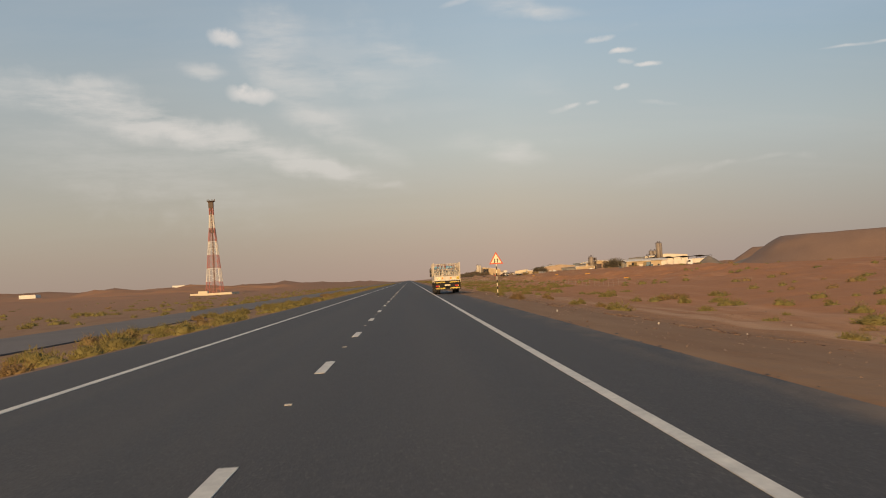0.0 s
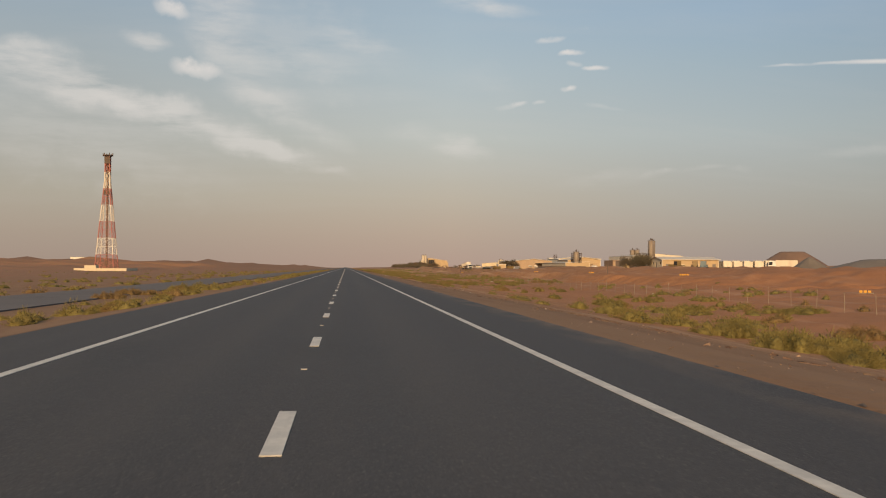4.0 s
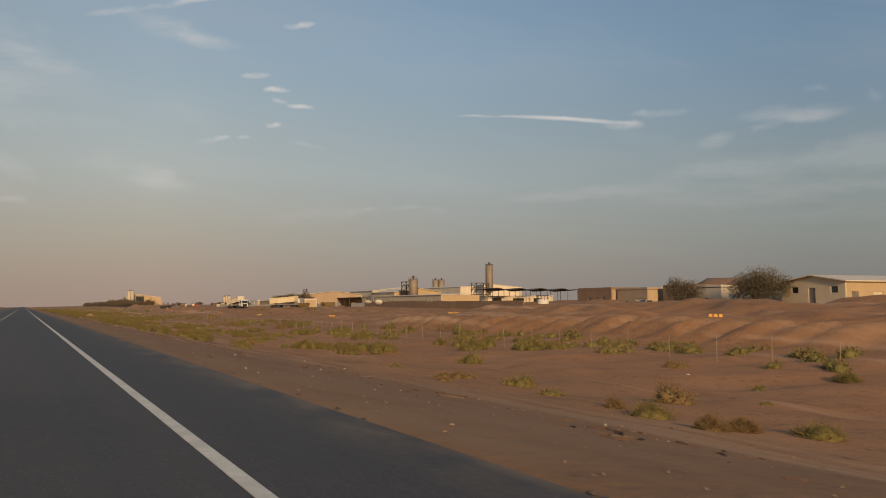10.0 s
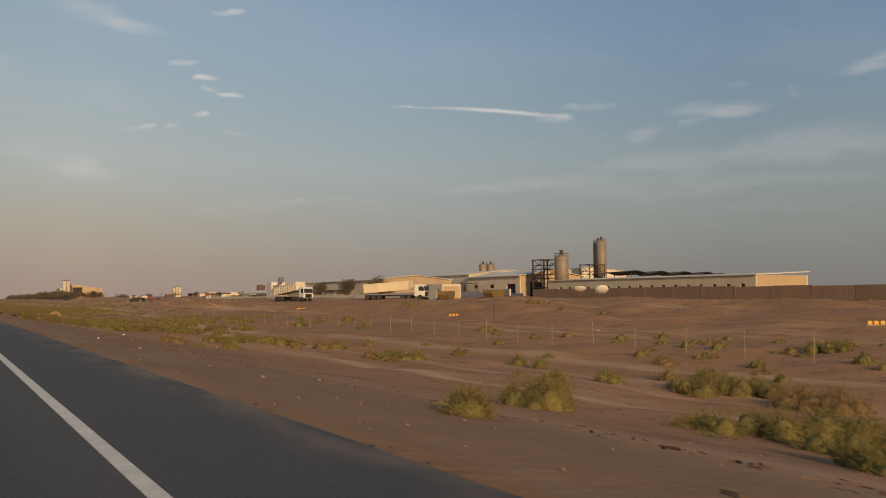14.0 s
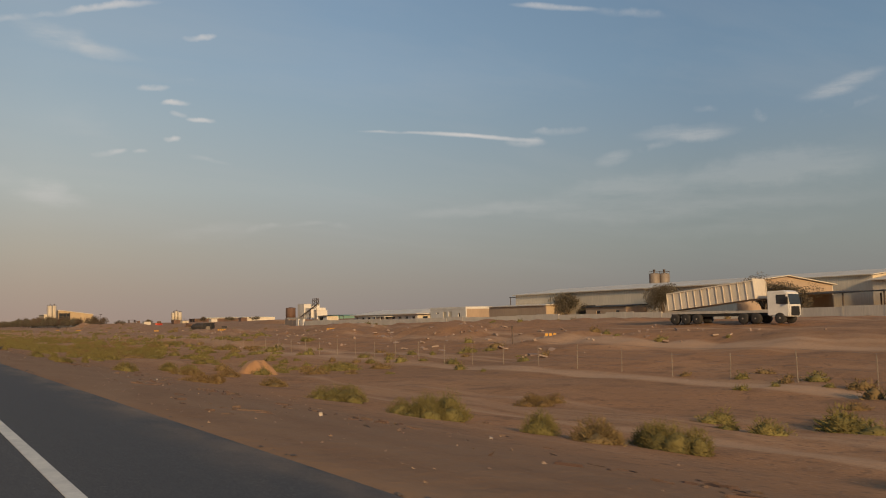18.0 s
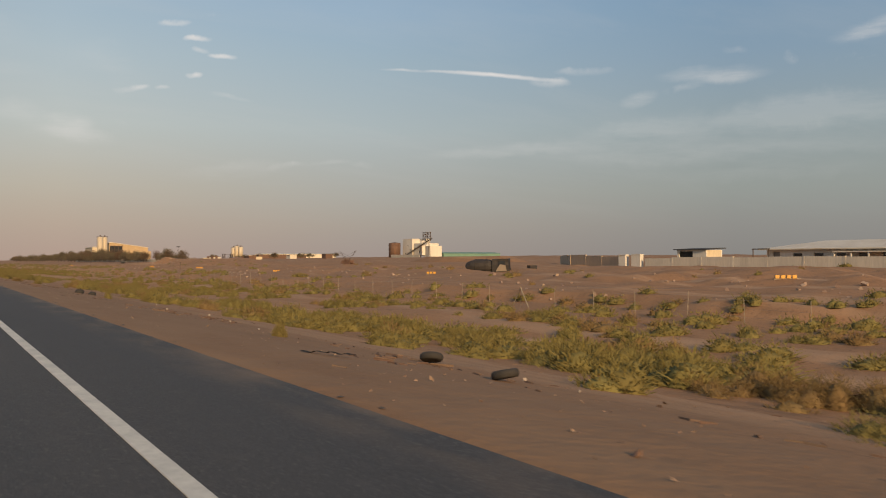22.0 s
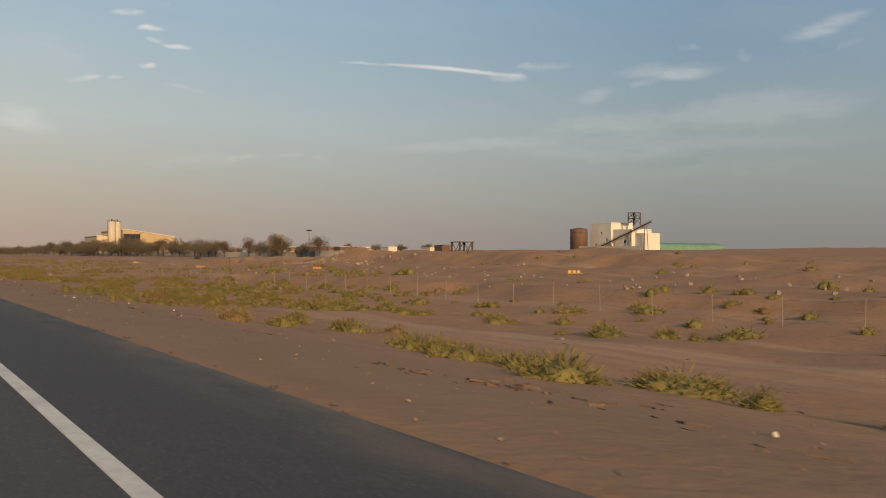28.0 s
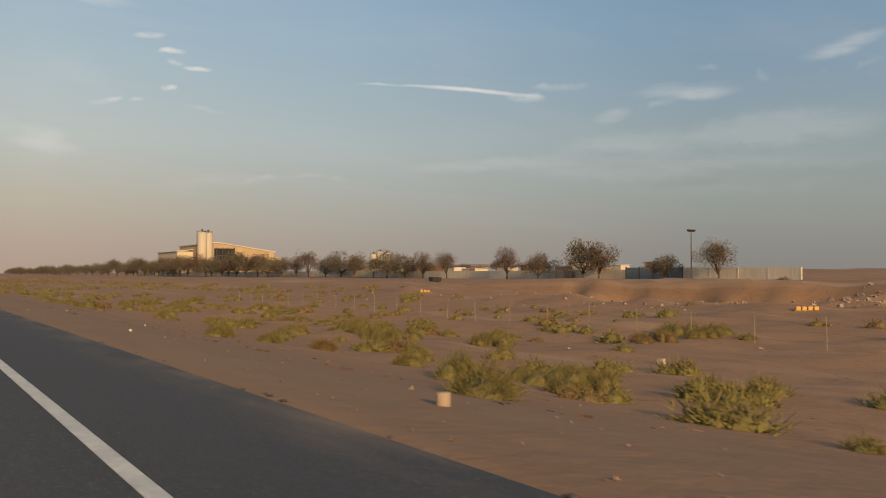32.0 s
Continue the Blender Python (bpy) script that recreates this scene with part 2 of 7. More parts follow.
    streak(0.75, (0.9493, -0.2417, 0.2010), (0.1658, 0.9283, 0.3329), 0.0724, 0.0050, 3.0)
    veil_band(0.30, (0.9702, -0.0695, -0.2323), (0.1396, 0.9434, 0.3007), 0.0670, 0.0151)
    veil_band(0.14, (0.9591, 0.0612, -0.2762), (0.0129, 0.9658, 0.2588), 0.0588, 0.0176)
    veil_band(0.10, (0.9723, 0.0763, -0.2210), (-0.0254, 0.9741, 0.2248), 0.0579, 0.0201)
    streak(0.85, (0.9547, -0.2952, 0.0364), (0.2697, 0.9107, 0.3130), 0.0201, 0.0050, 4.0)
    streak(0.28, (0.9998, 0.0218, 0.0023), (-0.0219, 0.9935, 0.1116), 0.0277, 0.0050, 3.0)
    veil_band(0.13, (0.9904, -0.1017, -0.0940), (0.1141, 0.9839, 0.1373), 0.0459, 0.0201)
    streak(0.65, (0.7821, -0.6132, -0.1112), (0.6089, 0.7139, 0.3459), 0.0539, 0.0041, 2.0)
    streak(0.38, (0.7254, -0.6755, -0.1323), (0.6743, 0.6588, 0.3337), 0.0486, 0.0058, 3.0)
    veil_band(0.34, (0.9150, 0.4024, -0.0293), (-0.3869, 0.8958, 0.2188), 0.1108, 0.0252)
    veil_band(0.28, (0.9288, 0.3158, -0.1939), (-0.2803, 0.9410, 0.1896), 0.1423, 0.0277)
    veil_band(0.30, (0.9492, 0.1837, -0.2555), (-0.1478, 0.9771, 0.1532), 0.1798, 0.0226)
    veil_band(0.22, (0.7645, 0.2143, -0.6079), (-0.1049, 0.9719, 0.2107), 0.1186, 0.0327)
    veil_band(0.12, (0.9139, 0.3264, -0.2412), (-0.3003, 0.9436, 0.1391), 0.2443, 0.0629)


clouds()
bg = wnode("ShaderNodeBackground")
wt.links.new(state["sky"], bg.inputs[0])
bg.inputs[1].default_value = 1.0
wt.links.new(bg.outputs[0], wnode("ShaderNodeOutputWorld").inputs[0])

sun = new("sun", bpy.data.lights.new("sun", "SUN"))
sun.data.energy, sun.data.angle, sun.data.color = 4.0, radians(5), (1.0, .67, .35)
toward = Vector((math.sin(SUN_AZ) * math.cos(SUN_EL), math.cos(SUN_AZ) * math.cos(SUN_EL), math.sin(SUN_EL)))
sun.matrix_world = look(toward * 100, (0, 0, 0))


# ---- materials ----
def material(name, c1, c2=None, rough=.85, size=2.0, fine=25.0, bump=.15, metal=0.0, spread=0.0, mid=.5, soft=.25, streaks=False, glow=0.0, wet=.5):
    """A worn surface: two tones in patches of that size in metres, grain and relief from finer noise."""
    m = bpy.data.materials.new(name)
    m.use_nodes = True
    nt = m.node_tree
    p = nt.nodes["Principled BSDF"]
    c2 = c2 or tuple(v * .75 for v in c1)

    def n(kind):
        return nt.nodes.new(kind)
    pos = n("ShaderNodeNewGeometry").outputs["Position"]
    if streaks:
        mp = n("ShaderNodeMapping")
        mp.inputs["Scale"].default_value = streaks if isinstance(streaks, tuple) else (1, 1, .12)
        nt.links.new(pos, mp.inputs[0])
        pos = mp.outputs[0]
    a = n("ShaderNodeTexNoise")
    a.inputs["Scale"].default_value, a.inputs["Detail"].default_value = 1 / size, 5
    b = n("ShaderNodeTexNoise")
    b.inputs["Scale"].default_value, b.inputs["Detail"].default_value = fine, 3
    nt.links.new(pos, a.inputs[0])
    nt.links.new(pos, b.inputs[0])
    r = n("ShaderNodeMapRange")
    r.inputs[1].default_value, r.inputs[2].default_value = mid - soft, mid + soft
    nt.links.new(a.outputs[0], r.inputs[0])
    mix = n("ShaderNodeMix")
    mix.data_type = "RGBA"
    mix.inputs[6].default_value, mix.inputs[7].default_value = (*c1, 1), (*c2, 1)
    nt.links.new(r.outputs[0], mix.inputs[0])
    g = n("ShaderNodeMapRange")
    g.inputs[3].default_value, g.inputs[4].default_value = .78, 1.22
    nt.links.new(b.outputs[0], g.inputs[0])
    mul = n("ShaderNodeVectorMath")
    mul.operation = "SCALE"
    nt.links.new(mix.outputs[2], mul.inputs[0])
    nt.links.new(g.outputs[0], mul.inputs[3])
    col = mul.outputs[0]
    if spread:
        h = n("ShaderNodeHueSaturation")
        oi, gi = n("ShaderNodeObjectInfo"), n("ShaderNodeNewGeometry")
        ad = n("ShaderNodeMath")
        ad.operation = "ADD"
        nt.links.new(oi.outputs["Random"], ad.inputs[0])
        nt.links.new(gi.outputs["Random Per Island"], ad.inputs[1])
        hr, vr = n("ShaderNodeMapRange"), n("ShaderNodeMapRange")
        hr.inputs[2].default_value, hr.inputs[3].default_value, hr.inputs[4].default_value = 2.0, .5 - spread * .12, .5 + spread * .06
        vr.inputs[2].default_value, vr.inputs[3].default_value, vr.inputs[4].default_value = 1.0, 1 - spread, 1 + spread
        nt.links.new(ad.outputs[0], hr.inputs[0])
        nt.links.new(gi.outputs["Random Per Island"], vr.inputs[0])
        nt.links.new(hr.outputs[0], h.inputs["Hue"])
        nt.links.new(vr.outputs[0], h.inputs["Value"])
        nt.links.new(col, h.inputs["Color"])
        col = h.outputs[0]
    nt.links.new(col, p.inputs["Base Color"])
    p.inputs["Roughness"].default_value, p.inputs["Metallic"].default_value = rough, metal
    p.inputs["Specular IOR Level"].default_value = wet
    if bump:
        bp = n("ShaderNodeBump")
        bp.inputs["Strength"].default_value, bp.inputs["Distance"].default_value = bump, .5 / fine
        nt.links.new(b.outputs[0], bp.inputs["Height"])
        nt.links.new(bp.outputs[0], p.inputs["Normal"])
    return m


OLD_ASPHALT = material("old_asphalt", (.13, .11, .10), (.09, .08, .075), .9, 5, 8, .3)
LINE = material("road_paint", (.62, .58, .50), (.42, .40, .36), .7, .5, 14, .1, mid=.6)
CREAM = material("cream_paint", (.60, .51, .37), (.50, .42, .30), .8, 3, 12, .05, streaks=True)
WHITE = material("white_render", (.70, .65, .57), (.56, .52, .46), .85, 3, 10, .1, streaks=True)
GREYWALL = material("grey_block_wall", (.62, .55, .45), (.50, .44, .36), .9, 2.5, 6, .3, streaks=True)
TAN = material("tan_render", (.42, .31, .21), (.33, .24, .17), .9, 2.5, 7, .2, streaks=True)
BROWN = material("mud_brown_wall", (.26, .17, .11), (.20, .13, .085), .92, 2.5, 6, .35, streaks=True)
# wall colour with the warm tone of the low sun mixed in
SUNYELLOW = material("sun_yellow_render", (.46, .34, .20), (.38, .28, .17), .8, 3, 10, .05, streaks=True)
ROOF = material("pale_sheet_roof", (.64, .57, .46), (.52, .45, .35), .6, 3, 6, .1)
GREYROOF = material("grey_sheet_cladding", (.68, .60, .47), (.56, .49, .38), .6, 4, 5, .1, streaks=True)
DARKROOF = material("dark_shade_cloth", (.045, .042, .04), (.03, .03, .03), .8, 3, 10, .2)
GLASS = material("dark_glass", (.03, .035, .04), (.02, .022, .025), .12, 2, 5, 0, wet=.7)
SHUTTER = material("steel_door", (.24, .22, .2), (.17, .14, .12), .55, 1, 12, .1, .3)
RUST = material("rusty_steel", (.16, .085, .055), (.09, .055, .04), .8, 1.5, 9, .3, streaks=True)
STEEL = material("galvanised_silo", (.28, .225, .17), (.20, .16, .125), .6, 2, 8, .08, .1, streaks=True)
FRAME = material("dark_steelwork", (.07, .06, .055), (.12, .075, .05), .7, 1, 10, .1, .3)
PALE_STEEL = material("pale_tank_paint", (.56, .48, .36), (.46, .39, .29), .55, 2, 8, .05, streaks=True)
GREEN = material("green_sheeting", (.16, .28, .21), (.12, .22, .17), .7, 3, 8, .1)
BLUEGATE = material("blue_grey_gate", (.15, .20, .23), (.11, .15, .17), .6, 2, 8, .1)
CONCRETE = material("concrete", (.46, .42, .36), (.36, .33, .28), .9, 1, 12, .2)
RUBBER = material("tyre_rubber", (.022, .021, .02), (.04, .034, .03), .85, .4, 30, .3)
BLACKSTEEL = material("burnt_black_steel", (.018, .017, .017), (.04, .032, .028), .75, 1, 9, .3)
WOOD = material("weathered_post", (.30, .25, .19), (.2, .16, .12), .9, .5, 20, .2)
WIRE = material("fence_wire", (.28, .25, .21), (.2, .15, .11), .6, 1, 20, 0, .6)
GRAVEL = material("verge_gravel", (.27, .19, .125), (.18, .125, .085), .95, 1, 15, .3, spread=.3)
STONE = material("stone", (.31, .24, .175), (.22, .165, .12), .95, 1, 15, .3, spread=.25)
LITTER = material("litter", (.48, .43, .36), (.33, .28, .22), .7, .3, 20, .1, spread=.3)
TWIG = material("dry_debris", (.09, .06, .04), (.14, .09, .06), .95, .5, 25, .2, spread=.3)
BUSH = material("desert_shrub", (.19, .155, .055), (.122, .104, .04), .9, .8, 9, 0, spread=.09, wet=.1)
BUSHDRY = material("dry_shrub", (.20, .14, .064), (.145, .10, .046), .95, 1.3, 9, 0, spread=.1, wet=.1)
LEAF = material("tree_leaf", (.14, .118, .078), (.10, .086, .058), .85, 1.5, 10, 0, spread=.25, wet=.2)
LEAFDRY = material("bare_tree_twig", (.15, .105, .07), (.10, .075, .05), .95, 1.5, 10, 0, spread=.3, wet=.1)
BARK = material("bark", (.11, .08, .055), (.07, .05, .035), .95, .5, 15, .4)
MARKER = material("yellow_marker", (.62, .31, .03), (.52, .26, .03), .5, .3, 20, .05)
RED = material("signal_red", (.52, .06, .025), (.42, .05, .02), .5, .5, 15, .03)
MASTRED = material("mast_red", (.40, .135, .10), (.34, .11, .085), .6, 3, 10, .03)
MASTWHITE = material("mast_white", (.74, .67, .56), (.62, .55, .46), .6, 3, 10, .03)
BLACK = material("black_paint", (.016, .016, .017), (.03, .028, .026), .6, .5, 18, .05, wet=.2)
TRUCKWHITE = material("truck_white_paint", (.60, .54, .45), (.44, .39, .32), .5, 1, 14, .05, streaks=True)
CAGE = material("cage_cream_paint", (.56, .48, .36), (.30, .21, .14), .6, .35, 18, .1, mid=.62)
CABBLUE = material("cab_blue_paint", (.16, .42, .52), (.13, .34, .43), .35, 1.2, 12, .03)
DARKPANEL = material("grimy_dark_panel", (.014, .013, .014), (.038, .032, .028), .85, .5, 12, .1, wet=.12)
REFLECT = material("yellow_reflective", (.66, .48, .05), (.54, .38, .05), .4, .3, 20, 0)
SIGNCREAM = material("sign_cream", (.78, .66, .44), (.70, .58, .38), .5, .5, 15, 0)
SIGNRED = material("sign_border_red", (.62, .10, .03), (.55, .08, .03), .5, .5, 15, 0)
TAILRED = material("tail_lamp_red", (.42, .02, .015), (.32, .015, .01), .25, .2, 20, 0)
WRAP = material("grey_plastic_wrap", (.38, .36, .33), (.26, .25, .23), .3, .35, 9, .35)
WRAP.node_tree.nodes["Principled BSDF"].inputs["Alpha"].default_value = .36
CHAIR = material("pale_chair_frame", (.66, .60, .50), (.5, .45, .37), .5, .3, 20, .05)
CARVED = material("carved_brown_wood", (.24, .10, .045), (.15, .06, .03), .45, .3, 20, .1)
RUSTHOSE = material("red_brown_rubber", (.30, .10, .05), (.20, .075, .045), .7, .6, 18, .2)
RIM = material("wheel_rim", (.42, .38, .33), (.28, .24, .2), .55, .3, 20, .1, .4)
YELLOWPLANT = material("plant_yellow", (.22, .145, .045), (.13, .09, .045), .55, .8, 14, .1)
CABWHITE = material("lorry_cab_white", (.72, .70, .66), (.6, .57, .52), .4, 1, 14, .03)
TIPPER = material("tipper_body_cream", (.66, .59, .48), (.52, .45, .36), .55, 1.2, 12, .08, streaks=True)
TIPPERY = material("tipper_body_yellow", (.72, .61, .42), (.60, .50, .34), .55, 1.2, 12, .08, streaks=True)


def asphalt():
    """Worn asphalt: polished wheel paths, lengthwise stains, coarse aggregate, and sand blown in from the edge."""
    m = bpy.data.materials.new("asphalt")
    m.use_nodes = True
    nt = m.node_tree
    p = nt.nodes["Principled BSDF"]
    pos = nt.nodes.new("ShaderNodeNewGeometry").outputs["Position"]
    axes = nt.nodes.new("ShaderNodeSeparateXYZ")
    nt.links.new(pos, axes.inputs[0])

    def noise_at(scale, detail, stretch=(1, 1, 1)):
        mp = nt.nodes.new("ShaderNodeMapping")
        mp.inputs["Scale"].default_value = stretch
        nt.links.new(pos, mp.inputs[0])
        t = nt.nodes.new("ShaderNodeTexNoise")
        t.inputs["Scale"].default_value, t.inputs["Detail"].default_value = scale, detail
        nt.links.new(mp.outputs[0], t.inputs[0])
        return t.outputs[0]

    def span(v, a, b, c=0.0, d=1.0):
        r = nt.nodes.new("ShaderNodeMapRange")
        r.inputs[1].default_value, r.inputs[2].default_value, r.inputs[3].default_value, r.inputs[4].default_value = a, b, c, d
        nt.links.new(v, r.inputs[0])
        return r.outputs[0]

    def calc(op, a, b):
        n = nt.nodes.new("ShaderNodeMath")
        n.operation = op
        for i, v in enumerate((a, b)):
            if isinstance(v, (int, float)):
                n.inputs[i].default_value = v
            else:
                nt.links.new(v, n.inputs[i])
        return n.outputs[0]

    def mixed(f, a, b):
        x = nt.nodes.new("ShaderNodeMix")
        x.data_type = "RGBA"
        nt.links.new(f, x.inputs[0])
        for s, v in ((x.inputs[6], a), (x.inputs[7], b)):
            if isinstance(v, tuple):
                s.default_value = (*v, 1)
            else:
                nt.links.new(v, s)
        return x.outputs[2]
    x = axes.outputs["X"]
    # wheel paths 0.9 m either side of each lane's middle
    path = calc("ABSOLUTE", calc("SUBTRACT", calc("ABSOLUTE", calc("SUBTRACT", calc("ABSOLUTE", x, 0), 1.82), 0), .9), 0)
    worn = calc("MULTIPLY", span(path, .5, .1), span(noise_at(.4, 3, (1, .03, 1)), .3, .6))
    c = mixed(span(noise_at(.8, 4, (1, .02, 1)), .35, .65), (.052, .048, .047), (.066, .060, .056))
    c = mixed(calc("MULTIPLY", worn, .7), c, (.047, .046, .047))
    c = mixed(span(x, 3.4, 3.9, 0, .6), c, (.049, .045, .044))
    c = mixed(span(noise_at(.22, 5, (1, .3, 1)), .60, .70, 0, .55), c, (.034, .033, .033))
    c = mixed(span(noise_at(30, 2), .56, .72, 0, .8), c, (.125, .113, .10))
    c = mixed(span(noise_at(45, 2), .56, .72, 0, .75), c, (.022, .022, .024))
    c = mixed(span(noise_at(5, 4, (1, .5, 1)), .55, .75, 0, .4), c, (.085, .076, .07))
    dust = calc("MULTIPLY", span(x, 4.9, 6.0), span(noise_at(1.5, 6, (1, .3, 1)), .40, .72))
    c = mixed(dust, c, (.21, .145, .095))
    nt.links.new(c, p.inputs["Base Color"])
    p.inputs["Roughness"].default_value, p.inputs["Specular IOR Level"].default_value = .78, .36
    bp = nt.nodes.new("ShaderNodeBump")
    bp.inputs["Strength"].default_value, bp.inputs["Distance"].default_value = .6, .012
    nt.links.new(noise_at(55, 3), bp.inputs["Height"])
    nt.links.new(bp.outputs[0], p.inputs["Normal"])
    return m


ASPHALT = asphalt()


def sand():
    """Red-brown desert floor: broad drifts of colour, gravel, and pale dusty tracks."""
    m = bpy.data.materials.new("desert_sand")
    m.use_nodes = True
    nt = m.node_tree
    p = nt.nodes["Principled BSDF"]
    pos = nt.nodes.new("ShaderNodeNewGeometry").outputs["Position"]

    def noise_at(scale, detail=4, stretch=None):
        src = pos
        if stretch:
            mp = nt.nodes.new("ShaderNodeMapping")
            mp.inputs["Scale"].default_value = stretch
            nt.links.new(pos, mp.inputs[0])
            src = mp.outputs[0]
        t = nt.nodes.new("ShaderNodeTexNoise")
        t.inputs["Scale"].default_value, t.inputs["Detail"].default_value = scale, detail
        nt.links.new(src, t.inputs[0])
        return t.outputs[0]

    def band(v, lo, hi):
        r = nt.nodes.new("ShaderNodeMapRange")
        r.inputs[1].default_value, r.inputs[2].default_value = lo, hi
        nt.links.new(v, r.inputs[0])
        return r.outputs[0]

    def mixed(f, a, b):
        x = nt.nodes.new("ShaderNodeMix")
        x.data_type = "RGBA"
        nt.links.new(f, x.inputs[0])
        for s, v in ((x.inputs[6], a), (x.inputs[7], b)):
            if isinstance(v, tuple):
                s.default_value = (*v, 1)
            else:
                nt.links.new(v, s)
        return x.outputs[2]
    def verge():
        """Pale dust blown along the road shoulder."""
        s = nt.nodes.new("ShaderNodeSeparateXYZ")
        nt.links.new(pos, s.inputs[0])
        d = nt.nodes.new("ShaderNodeMath")
        d.operation = "MULTIPLY"
        nt.links.new(band(s.outputs[0], 11.5, 6.8), d.inputs[0])
        nt.links.new(band(noise_at(.8, 5, (1, .25, 1)), .36, .62), d.inputs[1])
        return d.outputs[0]
    c = mixed(band(noise_at(.045), .38, .62), (0.335, 0.172, 0.082), (0.285, 0.151, 0.074))
    c = mixed(band(noise_at(.16, 5, (1, .6, 1)), .52, .72), c, (0.380, 0.208, 0.104))
    c = mixed(band(noise_at(.5, 6), .52, .75), c, (0.185, 0.099, 0.052))
    c = mixed(band(noise_at(3.5, 5), .56, .72), c, (0.135, 0.076, 0.044))
    c = mixed(band(noise_at(9, 3), .64, .74), c, (0.420, 0.260, 0.149))
    c = mixed(band(noise_at(.30, 3, (1, .035, 1)), .56, .70), c, (0.450, 0.279, 0.163))
    c = mixed(band(noise_at(28, 3), .56, .70), c, (0.150, 0.085, 0.052))
    c = mixed(band(noise_at(17, 4, (1, .6, 1)), .60, .72), c, (0.440, 0.274, 0.167))
    place = nt.nodes.new("ShaderNodeSeparateXYZ")
    nt.links.new(pos, place.inputs[0])

    def share(v, k):
        d = nt.nodes.new("ShaderNodeMath")
        d.operation = "MULTIPLY"
        nt.links.new(v, d.inputs[0])
        if isinstance(k, float):
            d.inputs[1].default_value = k
        else:
            nt.links.new(k, d.inputs[1])
        return d.outputs[0]
    # red hills to the left; distant haze and sunlight are tinted in as pink
    c = mixed(share(band(place.outputs[0], -30.0, -110.0), .9), c, (0.600, 0.255, 0.163))
    red_soil = share(band(place.outputs[1], 420.0, 220.0), band(place.outputs[0], 12.0, 30.0))
    c = mixed(share(red_soil, .6), c, (0.360, 0.156, 0.073))
    c = mixed(share(band(place.outputs[0], 14.0, 8.5), .75), c, (0.190, 0.113, 0.066))
    c = mixed(verge(), c, (0.250, 0.152, 0.088))
    # paler, greyer soil along the last stretch
    c = mixed(share(share(band(place.outputs[1], 640.0, 780.0), band(place.outputs[0], 2.0, 6.0)), .4), c, (.285, .185, .118))
    nt.links.new(c, p.inputs["Base Color"])
    p.inputs["Roughness"].default_value, p.inputs["Specular IOR Level"].default_value = .95, .15
    add = nt.nodes.new("ShaderNodeMath")
    add.operation = "MULTIPLY_ADD"
    nt.links.new(noise_at(1.1, 6), add.inputs[0])
    add.inputs[1].default_value = 2.5
    nt.links.new(noise_at(6, 5), add.inputs[2])
    bp = nt.nodes.new("ShaderNodeBump")
    bp.inputs["Strength"].default_value, bp.inputs["Distance"].default_value = .4, .05
    nt.links.new(add.outputs[0], bp.inputs["Height"])
    nt.links.new(bp.outputs[0], p.inputs["Normal"])
    return m


SAND = sand()
SPOIL = material("spoil_gravel", (.20, .125, .085), (.16, .10, .07), .95, 8, 3, .5)
ORANGESAND = material("loose_orange_sand", (.40, .215, .095), (.33, .175, .08), .95, .8, 9, .3)
GREYSPOIL = material("grey_gravel", (.18, .15, .12), (.13, .11, .09), .95, 6, 3, .5)


# ---- building blocks ----
def finish(name, bm, mat, parent=None, label="", smooth_faces=False):
    me = bpy.data.meshes.new(name)
    bm.normal_update()
    bm.to_mesh(me)
    bm.free()
    me.materials.append(mat)
    if smooth_faces:
        me.shade_smooth()
    ob = new(name, me)
    if parent is not None:
        ob.parent = parent
    if label:
        ob["label"] = label
    return ob


def part(name, bm, mat, parent, label="", smooth_faces=False):
    return finish(name, bm, mat, parent, label, smooth_faces)


def thing(name, label, category, x=0, y=0, z=0, rz=0, group="", kind=""):
    ob = new(name)
    ob.empty_display_size = .3
    ob.matrix_world = pose(x, y, z, 0, 0, rz)
    return tagged(ob, label, category, group, kind)


def bx(bm, x0, x1, y0, y1, z0, z1, m=None):
    v = [bm.verts.new((x, y, z)) for z in (z0, z1) for y in (y0, y1) for x in (x0, x1)]
    for q in ((0, 2, 3, 1), (4, 5, 7, 6), (0, 1, 5, 4), (2, 6, 7, 3), (0, 4, 6, 2), (1, 3, 7, 5)):
        bm.faces.new([v[i] for i in q])
    if m is not None:
        for w in v:
            w.co = m @ w.co
    return bm


def box(*a):
    return bx(bmesh.new(), *a)


def rod(bm, a, b, r0, r1=None, n=8, caps=True):
    """A round bar from a to b."""
    a, b = Vector(a), Vector(b)
    r1 = r0 if r1 is None else r1
    q = (b - a).to_track_quat("Z", "Y")
    rings = []
    for c, r in ((a, r0), (b, r1)):
        rings.append([bm.verts.new(c + q @ Vector((r * math.cos(6.28319 * i / n), r * math.sin(6.28319 * i / n), 0))) for i in range(n)])
    for i in range(n):
        j = (i + 1) % n
        bm.faces.new((rings[0][i], rings[0][j], rings[1][j], rings[1][i]))
    if caps:
        bm.faces.new(rings[0][::-1])
        bm.faces.new(rings[1])
    return bm


def rods(segs, r, n=6):
    bm = bmesh.new()
    for a, b in segs:
        rod(bm, a, b, r, n=n)
    return bm


